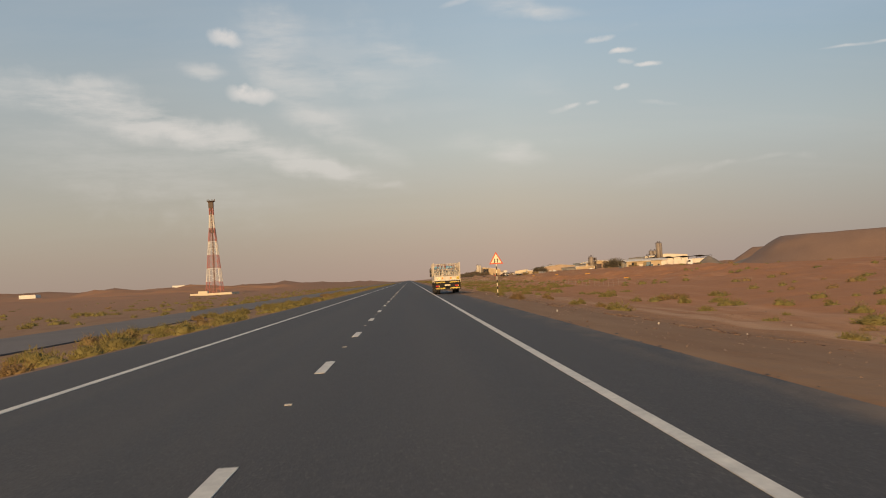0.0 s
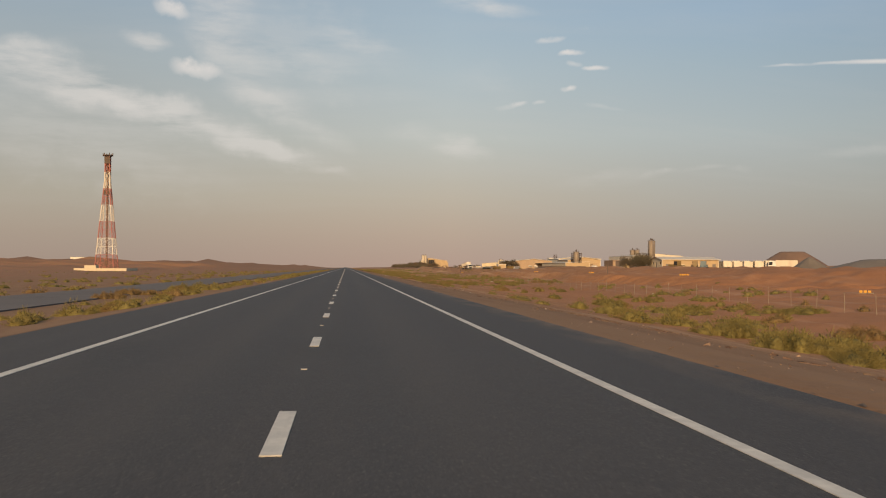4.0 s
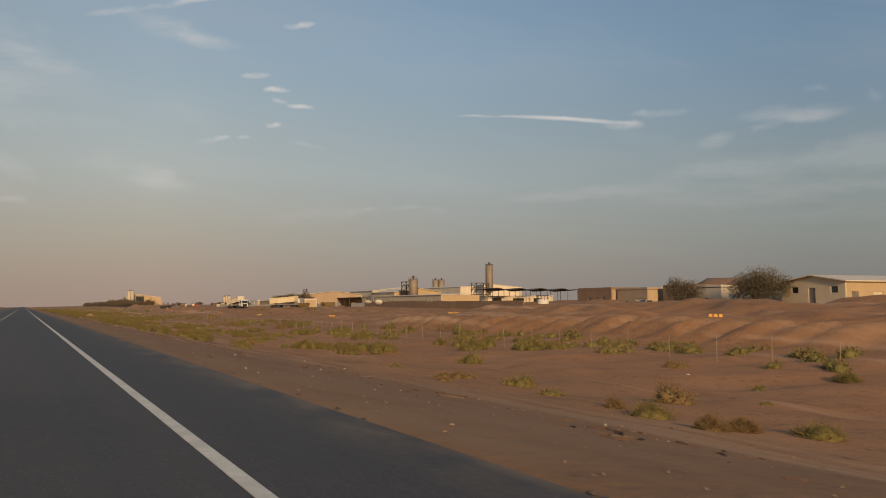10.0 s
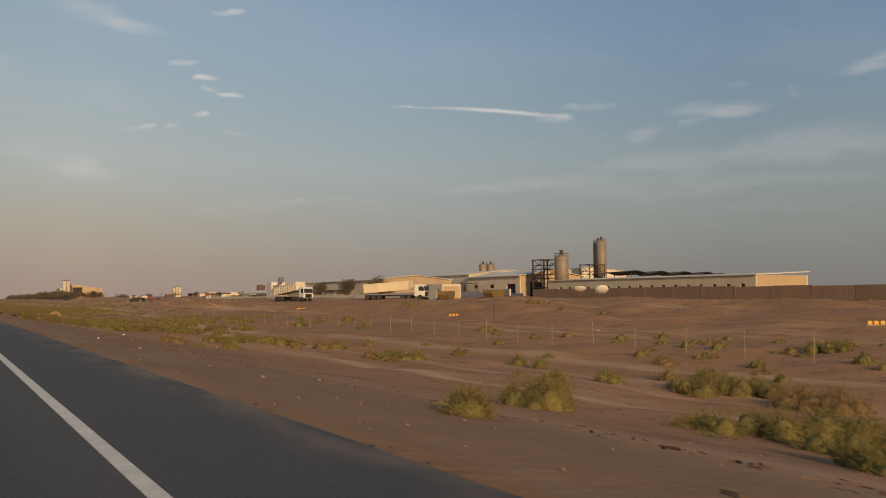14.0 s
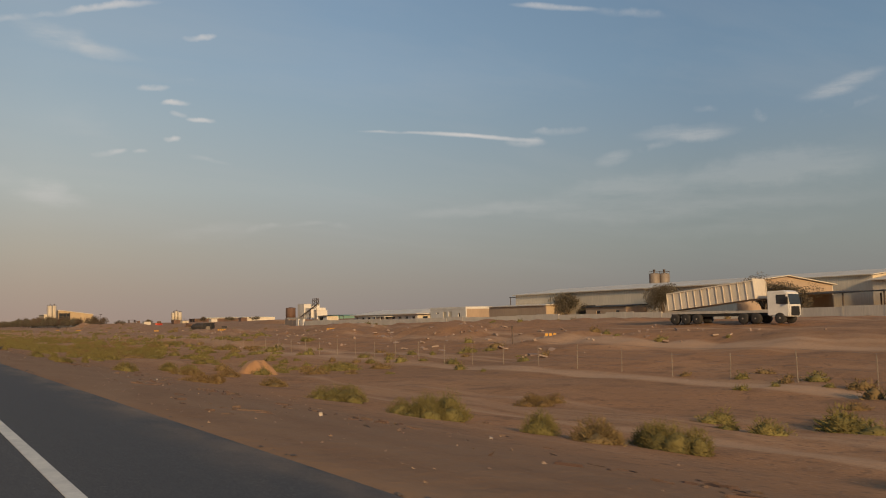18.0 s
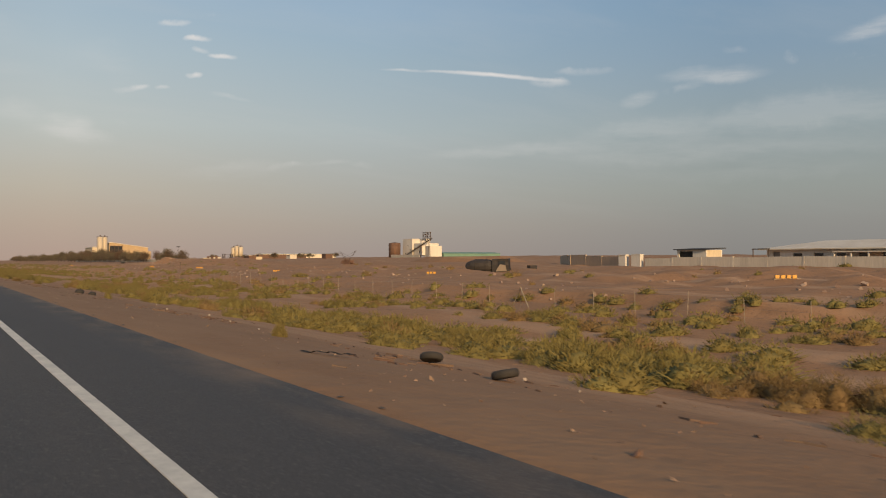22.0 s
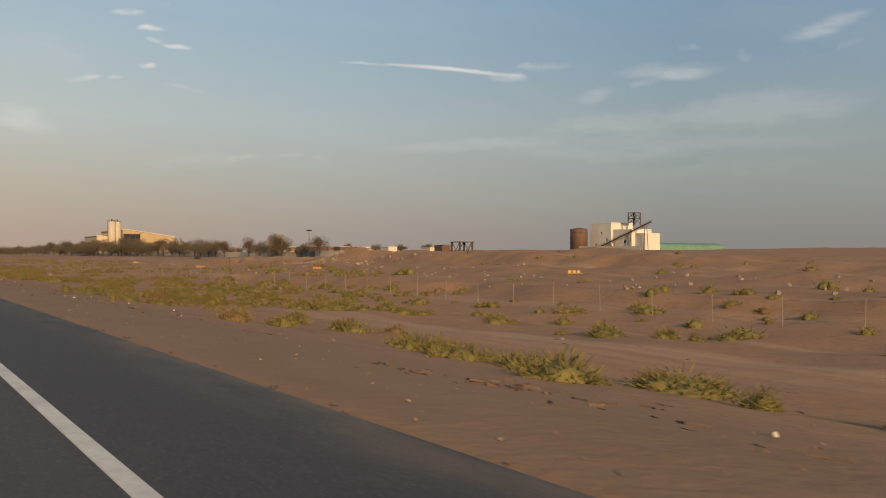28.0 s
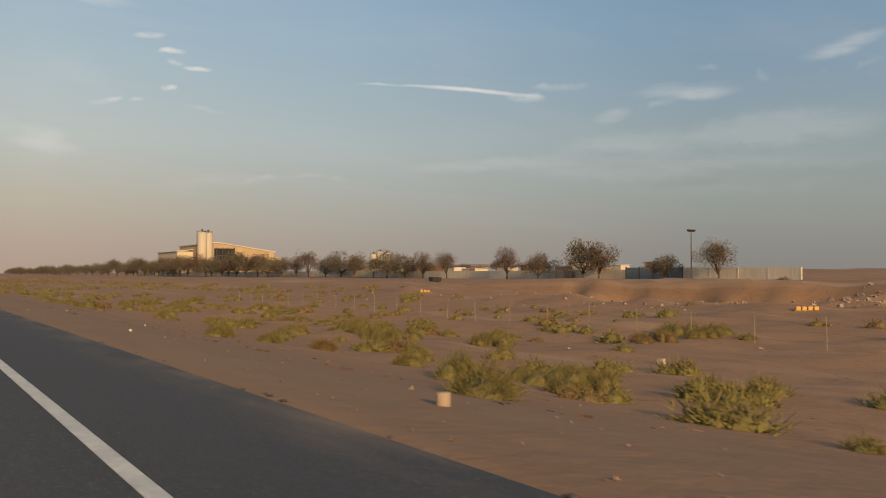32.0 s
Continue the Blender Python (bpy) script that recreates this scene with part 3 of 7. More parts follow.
def lathe(bm, profile, n=16, axis="Z", at=(0, 0, 0)):
    """Turned body from (radius, height) pairs."""
    rings = []
    for r, h in profile:
        ring = []
        for i in range(n):
            c, s = r * math.cos(6.28319 * i / n), r * math.sin(6.28319 * i / n)
            co = {"Z": (c, s, h), "X": (h, c, s), "Y": (c, h, -s)}[axis]
            ring.append(bm.verts.new(Vector(co) + Vector(at)))
        rings.append(ring)
    for a, b in zip(rings, rings[1:]):
        for i in range(n):
            j = (i + 1) % n
            bm.faces.new((a[i], a[j], b[j], b[i]))
    bm.faces.new(rings[0][::-1])
    bm.faces.new(rings[-1])
    return bm


def prism(bm, pts, y0, y1, swap=False):
    """A profile in x and z (or y and z) pushed along the other axis."""
    def at(p, w):
        return (w, p[0], p[1]) if swap else (p[0], w, p[1])
    a = [bm.verts.new(at(p, y0)) for p in pts]
    b = [bm.verts.new(at(p, y1)) for p in pts]
    n = len(pts)
    for i in range(n):
        bm.faces.new((a[i], a[(i + 1) % n], b[(i + 1) % n], b[i]))
    bm.faces.new(a[::-1])
    bm.faces.new(b)
    bmesh.ops.recalc_face_normals(bm, faces=bm.faces)
    return bm


def soften(bm, w, segments=1):
    bmesh.ops.bevel(bm, geom=[e for e in bm.edges if e.calc_face_angle(0) > .5], offset=w, segments=segments, affect="EDGES", clamp_overlap=True)
    return bm


# ---- ground ----
def bisect(row, v):
    lo, hi = 0, len(row)
    while lo < hi:
        m = (lo + hi) // 2
        if row[m] <= v:
            lo = m + 1
        else:
            hi = m
    return lo


PX = (-3000, -900, -400, -150, -60, -34, -28, -26.6, -18.4, -17, -12, -8, -6.3, -6.0, 5.7, 5.95, 7.5, 9, 12, 16, 20, 26, 34, 42, 50, 58, 70, 90, 105, 150, 250, 500, 1500, 4000)
PZ = (-6, -3, -3, -2.4, -1.9, -1.5, -1.25, -1.12, -1.12, -1.25, -1.0, -.35, -.05, -.14, -.14, -.05, -.16, -.36, -.85, -1.45, -1.8, -2.15, -2.1, -1.85, -1.5, -1.1, -.5, .1, .4, .9, 3.0, 4.0, 3.0, 0.0)


def smooth(a, b, v):
    v = np.clip((v - a) / (b - a), 0, 1)
    return v * v * (3 - 2 * v)


def waves(x, y, size, seed, count=9):
    """Smooth uneven ground: a sum of waves in many directions, about -1 to 1."""
    rng = np.random.RandomState(seed)
    total = 0.0
    for _ in range(count):
        a, p, k = rng.uniform(0, 6.283), rng.uniform(0, 6.283), 6.283 / size * rng.uniform(.6, 1.7)
        total = total + np.sin((x * math.cos(a) + y * math.sin(a)) * k + p)
    return total / math.sqrt(count) / 1.4


def heap(x, y, cx, cy, rx, ry, h, flat=.0):
    r = np.sqrt(((x - cx) / rx) ** 2 + ((y - cy) / ry) ** 2 + 1e-9)
    return h * np.clip((1 - r) / (1 - flat), 0, 1) ** 1.15


def ground_z(x, y):
    """Height of the desert and verge at a place; the road bed lies at zero."""
    x, y = np.asarray(x, float), np.asarray(y, float)
    z = np.interp(x, PX, PZ)
    # raised yard behind the fence on the first stretch, with a cut bank along its edge
    along = smooth(60, 230, y) * (1 - smooth(418, 468, y))
    edge = 47 + 4 * waves(x * 0, y, 60, 3) + 30 * (1 - smooth(180, 260, y))
    ramp_up = smooth(0, 3.4 + 40 * (1 - smooth(180, 270, y)), x - edge)
    z = z + along * (1.45 * ramp_up + .5 * smooth(11, 25, x - edge) - 1.9 * smooth(74, 98, x)) * (1 - smooth(200, 600, x))
    gully = .5 * np.clip(waves(y + x * .55, x * .08, 7, 11), -.25, 1) ** 2 + .6 * np.clip(waves(y + x * .8, x * .05, 2.7, 19), -.3, 1)
    z = z - along * .6 * gully * smooth(-.5, 2.5, x - edge) * (1 - smooth(3, 10, x - edge))
    # the lorry track further on
    z = z + smooth(480, 560, y) * (1 - smooth(670, 740, y)) * .85 * smooth(48, 66, x) * (1 - smooth(84, 110, x))
    # rough desert
    far = smooth(8, 22, x) + smooth(-9, -12, x) * (1 - smooth(-17, -18, x) * smooth(-28.5, -27.5, x))
    z = z + far * (.10 * waves(x, y, 7, 5) + .16 * waves(x, y, 23, 6) * smooth(14, 30, np.abs(x)))
    z = z + smooth(44, 62, x) * (1 - smooth(85, 100, x)) * (.35 * waves(x, y, 16, 7) + .2 * waves(x, y, 6, 8) + .4 * smooth(615, 640, y) * (1 - smooth(740, 780, y)) * np.clip(waves(x, y, 8, 18), -.2, 1.2)) * (1 - .85 * smooth(555, 575, y) * (1 - smooth(645, 665, y)) * smooth(58, 64, x))
    z = z + smooth(120, 400, np.abs(x)) * .8 * waves(x, y, 90, 9)
    # red hills beyond the mast
    hills = smooth(-60, -230, x) * smooth(650, 1150, y) + smooth(-500, -1100, x) * smooth(200, 900, y)
    z = z + hills * (8.2 + 3.0 * waves(x, y, 260, 12) + 3.6 * waves(x, y, 110, 13) + 2.8 * waves(x, y, 41, 14))
    # low broken edge just behind the fence on the last stretch
    lip = 42.5 + 1.6 * waves(x * 0, y, 31, 21) + .8 * waves(x * 0, y, 9, 22)
    z = z + .75 * smooth(-1.2, 1.0, x - lip) * (1 - smooth(52, 80, x)) * smooth(650, 690, y) * (1 - smooth(1010, 1050, y))
    # spoil heaps and the dug pit near the end
    z = z + heap(x, y, 62, 660, 9, 14, 1.0) + heap(x, y, 60, 690, 7, 10, .8)
    pit = smooth(57, 72, x) * (1 - smooth(84, 86, x)) * smooth(1052, 1062, y) * (1 - smooth(1128, 1140, y))
    z = z - 2.6 * pit * (.85 + .3 * waves(x, y, 9, 15)) + .5 * smooth(84, 87, x) * (1 - smooth(92, 104, x)) * smooth(1052, 1062, y) * (1 - smooth(1128, 1140, y))
    z = z + heap(x, y, 80, 1066, 8, 14, 1.15) + heap(x, y, 83, 1046, 8.5, 15, 1.05) + heap(x, y, 78, 1132, 5, 7, 1.3)
    z = z + smooth(78, 84, x) * (1 - smooth(96, 104, x)) * smooth(930, 985, y) * (1 - smooth(1040, 1075, y)) * (1.6 + .5 * waves(x, y, 15, 16))
    return z


GRID_X = np.unique(np.concatenate([
    -np.geomspace(60, 3600, 44), np.arange(-60, -6, 1.5), [-6.3, -6.15, -6.0], np.linspace(-5, 5, 5), [5.7, 5.82, 5.95, 6.3, 6.8],
    np.arange(7.3, 30, .55), np.arange(30, 44, .9), np.arange(44, 58, .6), np.arange(58, 62, .9), np.arange(62, 92, 1.0), np.arange(92, 130, 2.0), np.geomspace(130, 4200, 50)]))
GRID_Y = np.unique(np.concatenate([np.linspace(-900, -40, 24), np.arange(-40, 190, 1.45), np.arange(190, 450, .65), np.arange(450, 1120, 1.45), np.geomspace(1120, 4800, 60)]))
MESH_X, MESH_Y = np.meshgrid(GRID_X, GRID_Y)
GRID_Z = ground_z(MESH_X, MESH_Y)
COLS, ROWS, HEIGHTS = GRID_X.tolist(), GRID_Y.tolist(), GRID_Z.tolist()


def gz(x, y):
    """Height of the ground sheet itself at a place."""
    i = min(max(bisect(COLS, x) - 1, 0), len(COLS) - 2)
    j = min(max(bisect(ROWS, y) - 1, 0), len(ROWS) - 2)
    u, v = (x - COLS[i]) / (COLS[i + 1] - COLS[i]), (y - ROWS[j]) / (ROWS[j + 1] - ROWS[j])
    a, b = HEIGHTS[j], HEIGHTS[j + 1]
    return (a[i] * (1 - u) + a[i + 1] * u) * (1 - v) + (b[i] * (1 - u) + b[i + 1] * u) * v


def ground():
    nx, ny = len(GRID_X), len(GRID_Y)
    me = bpy.data.meshes.new("ground")
    me.vertices.add(nx * ny)
    me.vertices.foreach_set("co", np.stack([MESH_X, MESH_Y, GRID_Z], -1).astype(np.float32).ravel())
    i = (np.arange(ny - 1)[:, None] * nx + np.arange(nx - 1)).ravel()
    q = np.stack([i, i + 1, i + nx + 1, i + nx], -1)
    me.loops.add(q.size)
    me.loops.foreach_set("vertex_index", q.ravel().astype(np.int32))
    me.polygons.add(len(q))
    me.polygons.foreach_set("loop_start", (np.arange(len(q)) * 4).astype(np.int32))
    me.update(calc_edges=True)
    me.validate()
    me.shade_smooth()
    me.materials.append(SAND)
    tagged(new("ground", me), "red-brown sandy desert floor with gravel and tracks", "desert ground", kind="structure")


def road():
    bm = bmesh.new()
    ys = [-900, -100] + list(range(0, 1200, 40)) + [1400, 2000, 3000, 4700]
    rng = random.Random(5)
    prof = [(-6.3, -.4), (-6.2, -.03), (-3.0, .02), (0, .03), (3.0, .02), (5.8, -.02), (5.92, -.4)]
    rings = [[bm.verts.new((x, y, z)) for x, z in prof] for y in ys]
    for a, b in zip(rings, rings[1:]):
        for k in range(len(prof) - 1):
            bm.faces.new((a[k], a[k + 1], b[k + 1], b[k]))
    ob = finish("road", bm, ASPHALT)
    tagged(ob, "dark grey two-lane asphalt highway with painted lines", "road", kind="structure")

    def strip(name, x, w, y0, y1):
        bm = bmesh.new()
        z = np.interp(x, [p[0] for p in prof], [p[1] for p in prof]) + .008
        bx(bm, x - w / 2, x + w / 2, y0, y1, z - .02, z)
        return part(name, bm, LINE, ob)
    strip("edge_line", 3.605, .145, -900, 4700)["label"] = "solid white edge line"
    strip("edge_line", -3.76, .15, -900, 4700)["label"] = "solid white edge line"
    dash = strip("lane_dash", .02, .16, -.95, .95)
    dash.location.y = 5.7
    stud = part("road_stud", soften(box(-.035, .05, -.04, .04, .02, .04), .01), CONCRETE, ob)
    stud.location.y = 10.0
    for k in range(1, 90):
        for src, y in ((dash, 5.7), (stud, 10.0)):
            o = src.copy()
            o.location.y = y + 8.575 * k
            scene.collection.objects.link(o)
    # crumbled asphalt edge
    bm = bmesh.new()
    for k in range(900):
        y, r = rng.uniform(-20, 1080), rng.uniform(.015, .05)
        x = 5.9 + rng.uniform(-.01, .12)
        z = gz(x, y) + .01
        v = [bm.verts.new((x + r * math.cos(q) * rng.uniform(.6, 1.3), y + 1.8 * r * math.sin(q) * rng.uniform(.6, 1.3), z)) for q in (0, 1.26, 2.5, 3.8, 5.0)]
        top = bm.verts.new((x, y, z + r * rng.uniform(.25, .6)))
        for i in range(5):
            bm.faces.new((v[i], v[(i + 1) % 5], top))
    tagged(part("broken_edge", bm, ASPHALT, ob, "crumbled asphalt edge"), kind="stuff")
    bm = bmesh.new()
    for a, b in zip(range(-900, 4500, 60), range(-840, 4560, 60)):
        bx(bm, -26.8, -18.2, a, b - .02, -1.6, -1.07)
    ob2 = finish("old_road", bm, OLD_ASPHALT)
    tagged(ob2, "worn grey asphalt of the other carriageway", "road", kind="structure")


ground()
road()


# ---- lorry on the road ----
def wheel(parent, x, y, r, w, out=1, dual=False):
    """A wheel on an axle along x; out: the side that its hub shows."""
    hub = part("wheel", lathe(bmesh.new(), [(r * .55, -w / 2), (r * .93, -w / 2), (r, -w * .36), (r, w * .36), (r * .93, w / 2), (r * .55, w / 2)], 20, "X"), RUBBER, parent, "black rubber tyre", True)
    hub.location = (x, y, r)
    rim = part("rim", lathe(bmesh.new(), [(r * .56, -w * .42), (r * .56, w * .3), (r * .36, w * .38), (r * .2, w * .3), (r * .16, w * .5), (r * .02, w * .52)] if out > 0 else
               [(r * .02, -w * .52), (r * .16, -w * .5), (r * .2, -w * .3), (r * .36, -w * .38), (r * .56, -w * .3), (r * .56, w * .42)], 16, "X"), RIM, hub, "dusty steel rim", True)
    return hub


def lettering(text, size, mat, parent, m, name="lettering"):
    cu = bpy.data.curves.new(name, "FONT")
    cu.body, cu.size, cu.align_x, cu.align_y = text, size, "CENTER", "CENTER"
    tmp = bpy.data.objects.new(name, cu)
    me = bpy.data.meshes.new_from_object(tmp)
    bpy.data.objects.remove(tmp)
    me.materials.append(mat)
    ob = new(name, me)
    ob.parent = parent
    ob.matrix_basis = m
    return ob


def lattice(parent, a, b, z0, z1, bays, name):
    """A welded cage panel from a to b on plan, with crossed bars in each bay."""
    a, b = Vector((*a, 0)), Vector((*b, 0))

    def P(s, z):
        c = a.lerp(b, s)
        return (c.x, c.y, z)
    panel = part(name, rods([(P(0, z), P(1, z)) for z in (z0 + .03, (z0 + z1) / 2, z1 - .03)], .022), CAGE, parent)
    for k in range(bays):
        s0, s1 = k / bays, (k + 1) / bays
        part("crossed_bar", rods([(P(s0, z0), P(s1, z1)), (P(s0, z1), P(s1, z0))], .016), CAGE, panel)
        if k:
            part("upright_bar", rods([(P(s0, z0), P(s0, z1))], .018), CAGE, panel)


def road_lorry():
    t = thing("flatbed_lorry", "light blue flatbed lorry with a cream cage, loaded with wrapped chairs", "lorry", 4.85, 75.6, .02)
    W, BED, TOP = 1.14, 1.18, 2.70
    for x in (-.42, .42):
        part("chassis_rail", box(x - .06, x + .06, .1, 8.9, .72, .95), BLACK, t)
    for y in (1.0, 3.0, 5.0):
        part("cross_member", box(-.36, .36, y - .05, y + .05, .76, .9), BLACK, t)
    part("load_floor", box(-W, W, .04, 6.5, 1.05, BED), DARKPANEL, t)
    for s in (-1, 1):
        for y0, y1 in ((.08, 3.2), (3.3, 6.42)):
            b = part("side_board", soften(box(s * W - .025, s * W + .025, y0, y1, BED, 1.56), .008), TRUCKWHITE, t, "dusty white drop side")
            for k in range(4):
                y = y0 + .3 + k * (y1 - y0 - .6) / 3
                part("hinge", box(s * W - .034, s * W + .034, y - .03, y + .03, BED - .06, BED + .05), CAGE, b)
        lattice(t, (s * W, .1), (s * W, 3.2), 1.60, TOP, 4, "side_cage")
        lattice(t, (s * W, 3.3), (s * W, 6.4), 1.60, TOP, 4, "side_cage")
        for y in (.04, 3.25, 6.46):
            part("stake_post", soften(box(s * W - .038, s * W + .038, y - .04, y + .04, 1.0, TOP + .06), .01), CAGE, t, "chipped cream post")
        # guard under the load floor
        part("side_rail", box(s * W - .03, s * W + .03, .1, 6.5, .95, 1.05), BLACK, t)
        for y in (.35, 1.25, 4.2, 5.0, 5.8, 6.4):
            part("guard_post", box(s * W - .03, s * W + .03, y - .04, y + .04, .48, 1.0), DARKPANEL, t)
        part("guard_rail", box(s * W - .025, s * W + .025, 4.15, 6.45, .46, .54), DARKPANEL, t)
    lattice(t, (-W, .04), (W, .04), 1.60, TOP - .04, 3, "rear_cage")
    lattice(t, (-W, 6.46), (W, 6.46), 1.60, TOP, 2, "front_cage")
    tail = part("tail_board", soften(box(-W + .05, W - .05, .0, .06, BED - .02, 1.57), .008), TRUCKWHITE, t, "white tail board with stickers")
    under = part("rear_panel", soften(box(-W, W, -.02, .05, .55, BED - .03), .01), DARKPANEL, t, "grimy black rear panel")
    part("bumper", soften(box(-W - .02, W + .02, -.05, .10, .36, .48), .01), BLACK, t)

    def chevrons(x0, x1, z0, z1):
        pl = part("reflective_plate", box(x0, x1, -.058, -.05, z0, z1), REFLECT, t, "yellow and black arrow plate")
        zc, hh, n = (z0 + z1) / 2, (z1 - z0) * .36, 9
        for k in range(n):
            bm = bmesh.new()
            xc = x0 + (k + .5) * (x1 - x0) / n
            d = -1 if xc < (x0 + x1) / 2 - .04 else 1
            w = .032
            pts = [(xc - d * w, zc + hh), (xc, zc + hh), (xc + d * w, zc), (xc, zc - hh), (xc - d * w, zc - hh), (xc, zc)] if k != n // 2 else [(xc - .03, zc), (xc, zc + hh), (xc + .03, zc), (xc, zc - hh)]
            v = [bm.verts.new((px, -.061, pz)) for px, pz in pts]
            bm.faces.new(v if d < 0 else v[::-1])
            part("arrow_mark", bm, BLACK, pl)
    for a, b in ((-1.05, -.22), (.22, 1.05)):
        chevrons(a, b, .44, .55)
        chevrons(a + .0, b - .0, .98, 1.08)
    for x in (-.87, .82):
        lamp = part("tail_lamp", soften(box(x - .16, x + .16, -.07, -.02, .62, .76), .015), TAILRED, t, "red tail lamp cluster")
        part("indicator", box(x + .09, x + .16, -.075, -.068, .63, .75), MARKER, lamp)
    plate = part("number_plate", soften(box(-.26, .24, -.075, -.05, .70, .82), .006), SIGNCREAM, t, "pale number plate")
    for k in range(5):
        part("plate_bar", box(-.1 + k * .06, -.065 + k * .06, -.08, -.074, .735, .79), BLACK, plate)
    part("plate_bar", box(-.22, -.15, -.08, -.074, .74, .79), BLACK, plate)
    face = pose(0, 0, 0, 90, 0, 0)
    s1 = part("sticker", box(-1.0, -.58, -.012, -.002, 1.24, 1.50), SIGNCREAM, tail, "cream warning sticker with red letters")
    for z in (1.43, 1.31):
        lettering("LONG", .056, TAILRED, s1, Matrix.Translation((-.91, -.016, z)) @ face)
        lettering("VEHICLE", .056, TAILRED, s1, Matrix.Translation((-.715, -.016, z)) @ face)
    for x in (-.42, .32):
        dsc = part("sticker", box(x - .08, x + .08, -.012, -.002, 1.29, 1.47), REFLECT, tail, "yellow square sticker")
        part("sticker_ring", lathe(bmesh.new(), [(.02, -.002), (.055, -.002), (.055, 0), (.02, 0)], 14, "Y", (x, -.013, 1.38)), SIGNRED, dsc)
    s2 = part("sticker", box(.42, .80, -.012, -.002, 1.27, 1.39), SIGNCREAM, tail, "cream warning sticker with red letters")
    lettering("KEEP", .045, TAILRED, s2, Matrix.Translation((.495, -.016, 1.33)) @ face)
    lettering("DISTANCE", .045, TAILRED, s2, Matrix.Translation((.675, -.016, 1.33)) @ face)
    s3 = part("sticker", box(.82, 1.07, -.012, -.002, 1.24, 1.49), REFLECT, tail, "yellow notice with unreadable lines")
    for k in range(4):
        part("text_bar", box(.85, 1.04 - .03 * (k % 2), -.016, -.011, 1.28 + k * .05, 1.30 + k * .05), BLACK, s3)
    # wheels
    for s in (-1, 1):
        wheel(t, s * 1.0, 8.0, .46, .27, s)
        for d in (0, 1):
            wheel(t, s * (1.0 - .3 * d), 3.0, .46, .27, s)
        part("mudguard", prism(bmesh.new(), [(2.42, .75), (2.5, .98), (3.5, .98), (3.58, .75), (3.54, .75), (3.46, .94), (2.54, .94), (2.46, .75)], s * .72, s * 1.13, True), BLACK, t)
    for y in (3, 8):
        part("axle", rods([((-1, y, .46), (1, y, .46))], .07, 10), BLACK, t)
    part("fuel_tank", soften(box(-1.05, -.55, 4.5, 5.4, .5, .92), .06, 2), BLACK, t)
    part("red_box", soften(box(-1.0, -.7, 5.5, 5.75, .55, .8), .02), RED, t)
    # cab
    cab = part("cab", soften(prism(bmesh.new(), [(6.75, .62), (9.0, .62), (9.06, 1.35), (8.82, 2.42), (8.6, 2.56), (6.95, 2.52), (6.75, 2.3)], -1.08, 1.08, True), .06, 2), CABBLUE, t, "light blue cab")
    part("windscreen", prism(bmesh.new(), [(9.05, 1.42), (9.09, 1.42), (8.87, 2.32), (8.83, 2.32)], -.95, .95, True), GLASS, cab)
    for s in (-1, 1):
        part("side_window", prism(bmesh.new(), [(7.35, 1.55), (8.6, 1.5), (8.5, 2.25), (7.4, 2.25)], s * 1.075, s * 1.095, True), GLASS, cab)
        part("door_seam", box(s * 1.078 - .008, s * 1.078 + .008, 7.22, 7.24, .8, 2.35), BLACK, cab)
        part("door_handle", soften(box(s * 1.1 - .02, s * 1.1 + .02, 7.32, 7.5, 1.38, 1.42), .008), BLACK, cab)
        part("stripe", box(s * 1.085 - .008, s * 1.085 + .008, 6.8, 7.2, 1.2, 1.9), TRUCKWHITE, cab)
        part("step", soften(box(s * 1.0 - .1, s * 1.0 + .1, 8.55, 9.1, .35, .62), .02), TRUCKWHITE, cab)
        arm = part("mirror_arm", rods([((s * 1.05, 8.75, 2.4), (s * 1.2, 8.95, 2.42)), ((s * 1.2, 8.95, 2.42), (s * 1.2, 8.95, 1.45)), ((s * 1.2, 8.95, 1.45), (s * 1.07, 8.85, 1.4))], .018), BLACK, cab)
        part("mirror", soften(box(s * 1.2 - .11, s * 1.2 + .11, 8.9, 8.98, 1.92, 2.34), .025), BLACK, arm, "black wing mirror")
        part("mirror", soften(box(s * 1.2 - .11, s * 1.2 + .11, 8.9, 8.98, 1.6, 1.84), .025), BLACK, arm, "small wide-angle mirror")
        part("headlamp", soften(box(s * .8 - .15, s * .8 + .15, 9.02, 9.09, .85, 1.05), .02), CABWHITE, cab)
    part("grille", box(-.6, .6, 9.03, 9.08, .9, 1.3), BLACK, cab)
    part("front_bumper", soften(box(-1.08, 1.08, 8.95, 9.15, .38, .62), .03), TRUCKWHITE, t)
    # the load: stacks of chairs under plastic wrap
    rng = random.Random(21)
    for k in range(12):
        x, y = -.81 + .54 * (k % 4) + rng.uniform(-.02, .02), .72 + (k // 4) * 1.25
        w, d, h = rng.uniform(.46, .5), rng.uniform(1.0, 1.1), rng.uniform(.95, 1.2)
        b = thing("wrapped_chair_stack", "stack of pale chairs wrapped in clear plastic film", "chairs", 4.85 + x, 75.6 + y, .02 + BED, rng.uniform(-4, 4), "wrapped furniture on the lorry")
        for j in range(11):
            z, sh, tip = .06 + j * .062, rng.uniform(-.02, .02), rng.uniform(-.02, .02)
            c = [Vector((sx * w * .46 + sh, sy * d / 2, z + tip * sx)) for sx, sy in ((-1, -1), (1, -1), (1, 1), (-1, 1))]
            part("chair_frame", rods([(c[i], c[(i + 1) % 4]) for i in range(4)], .015, 5), CHAIR, b)
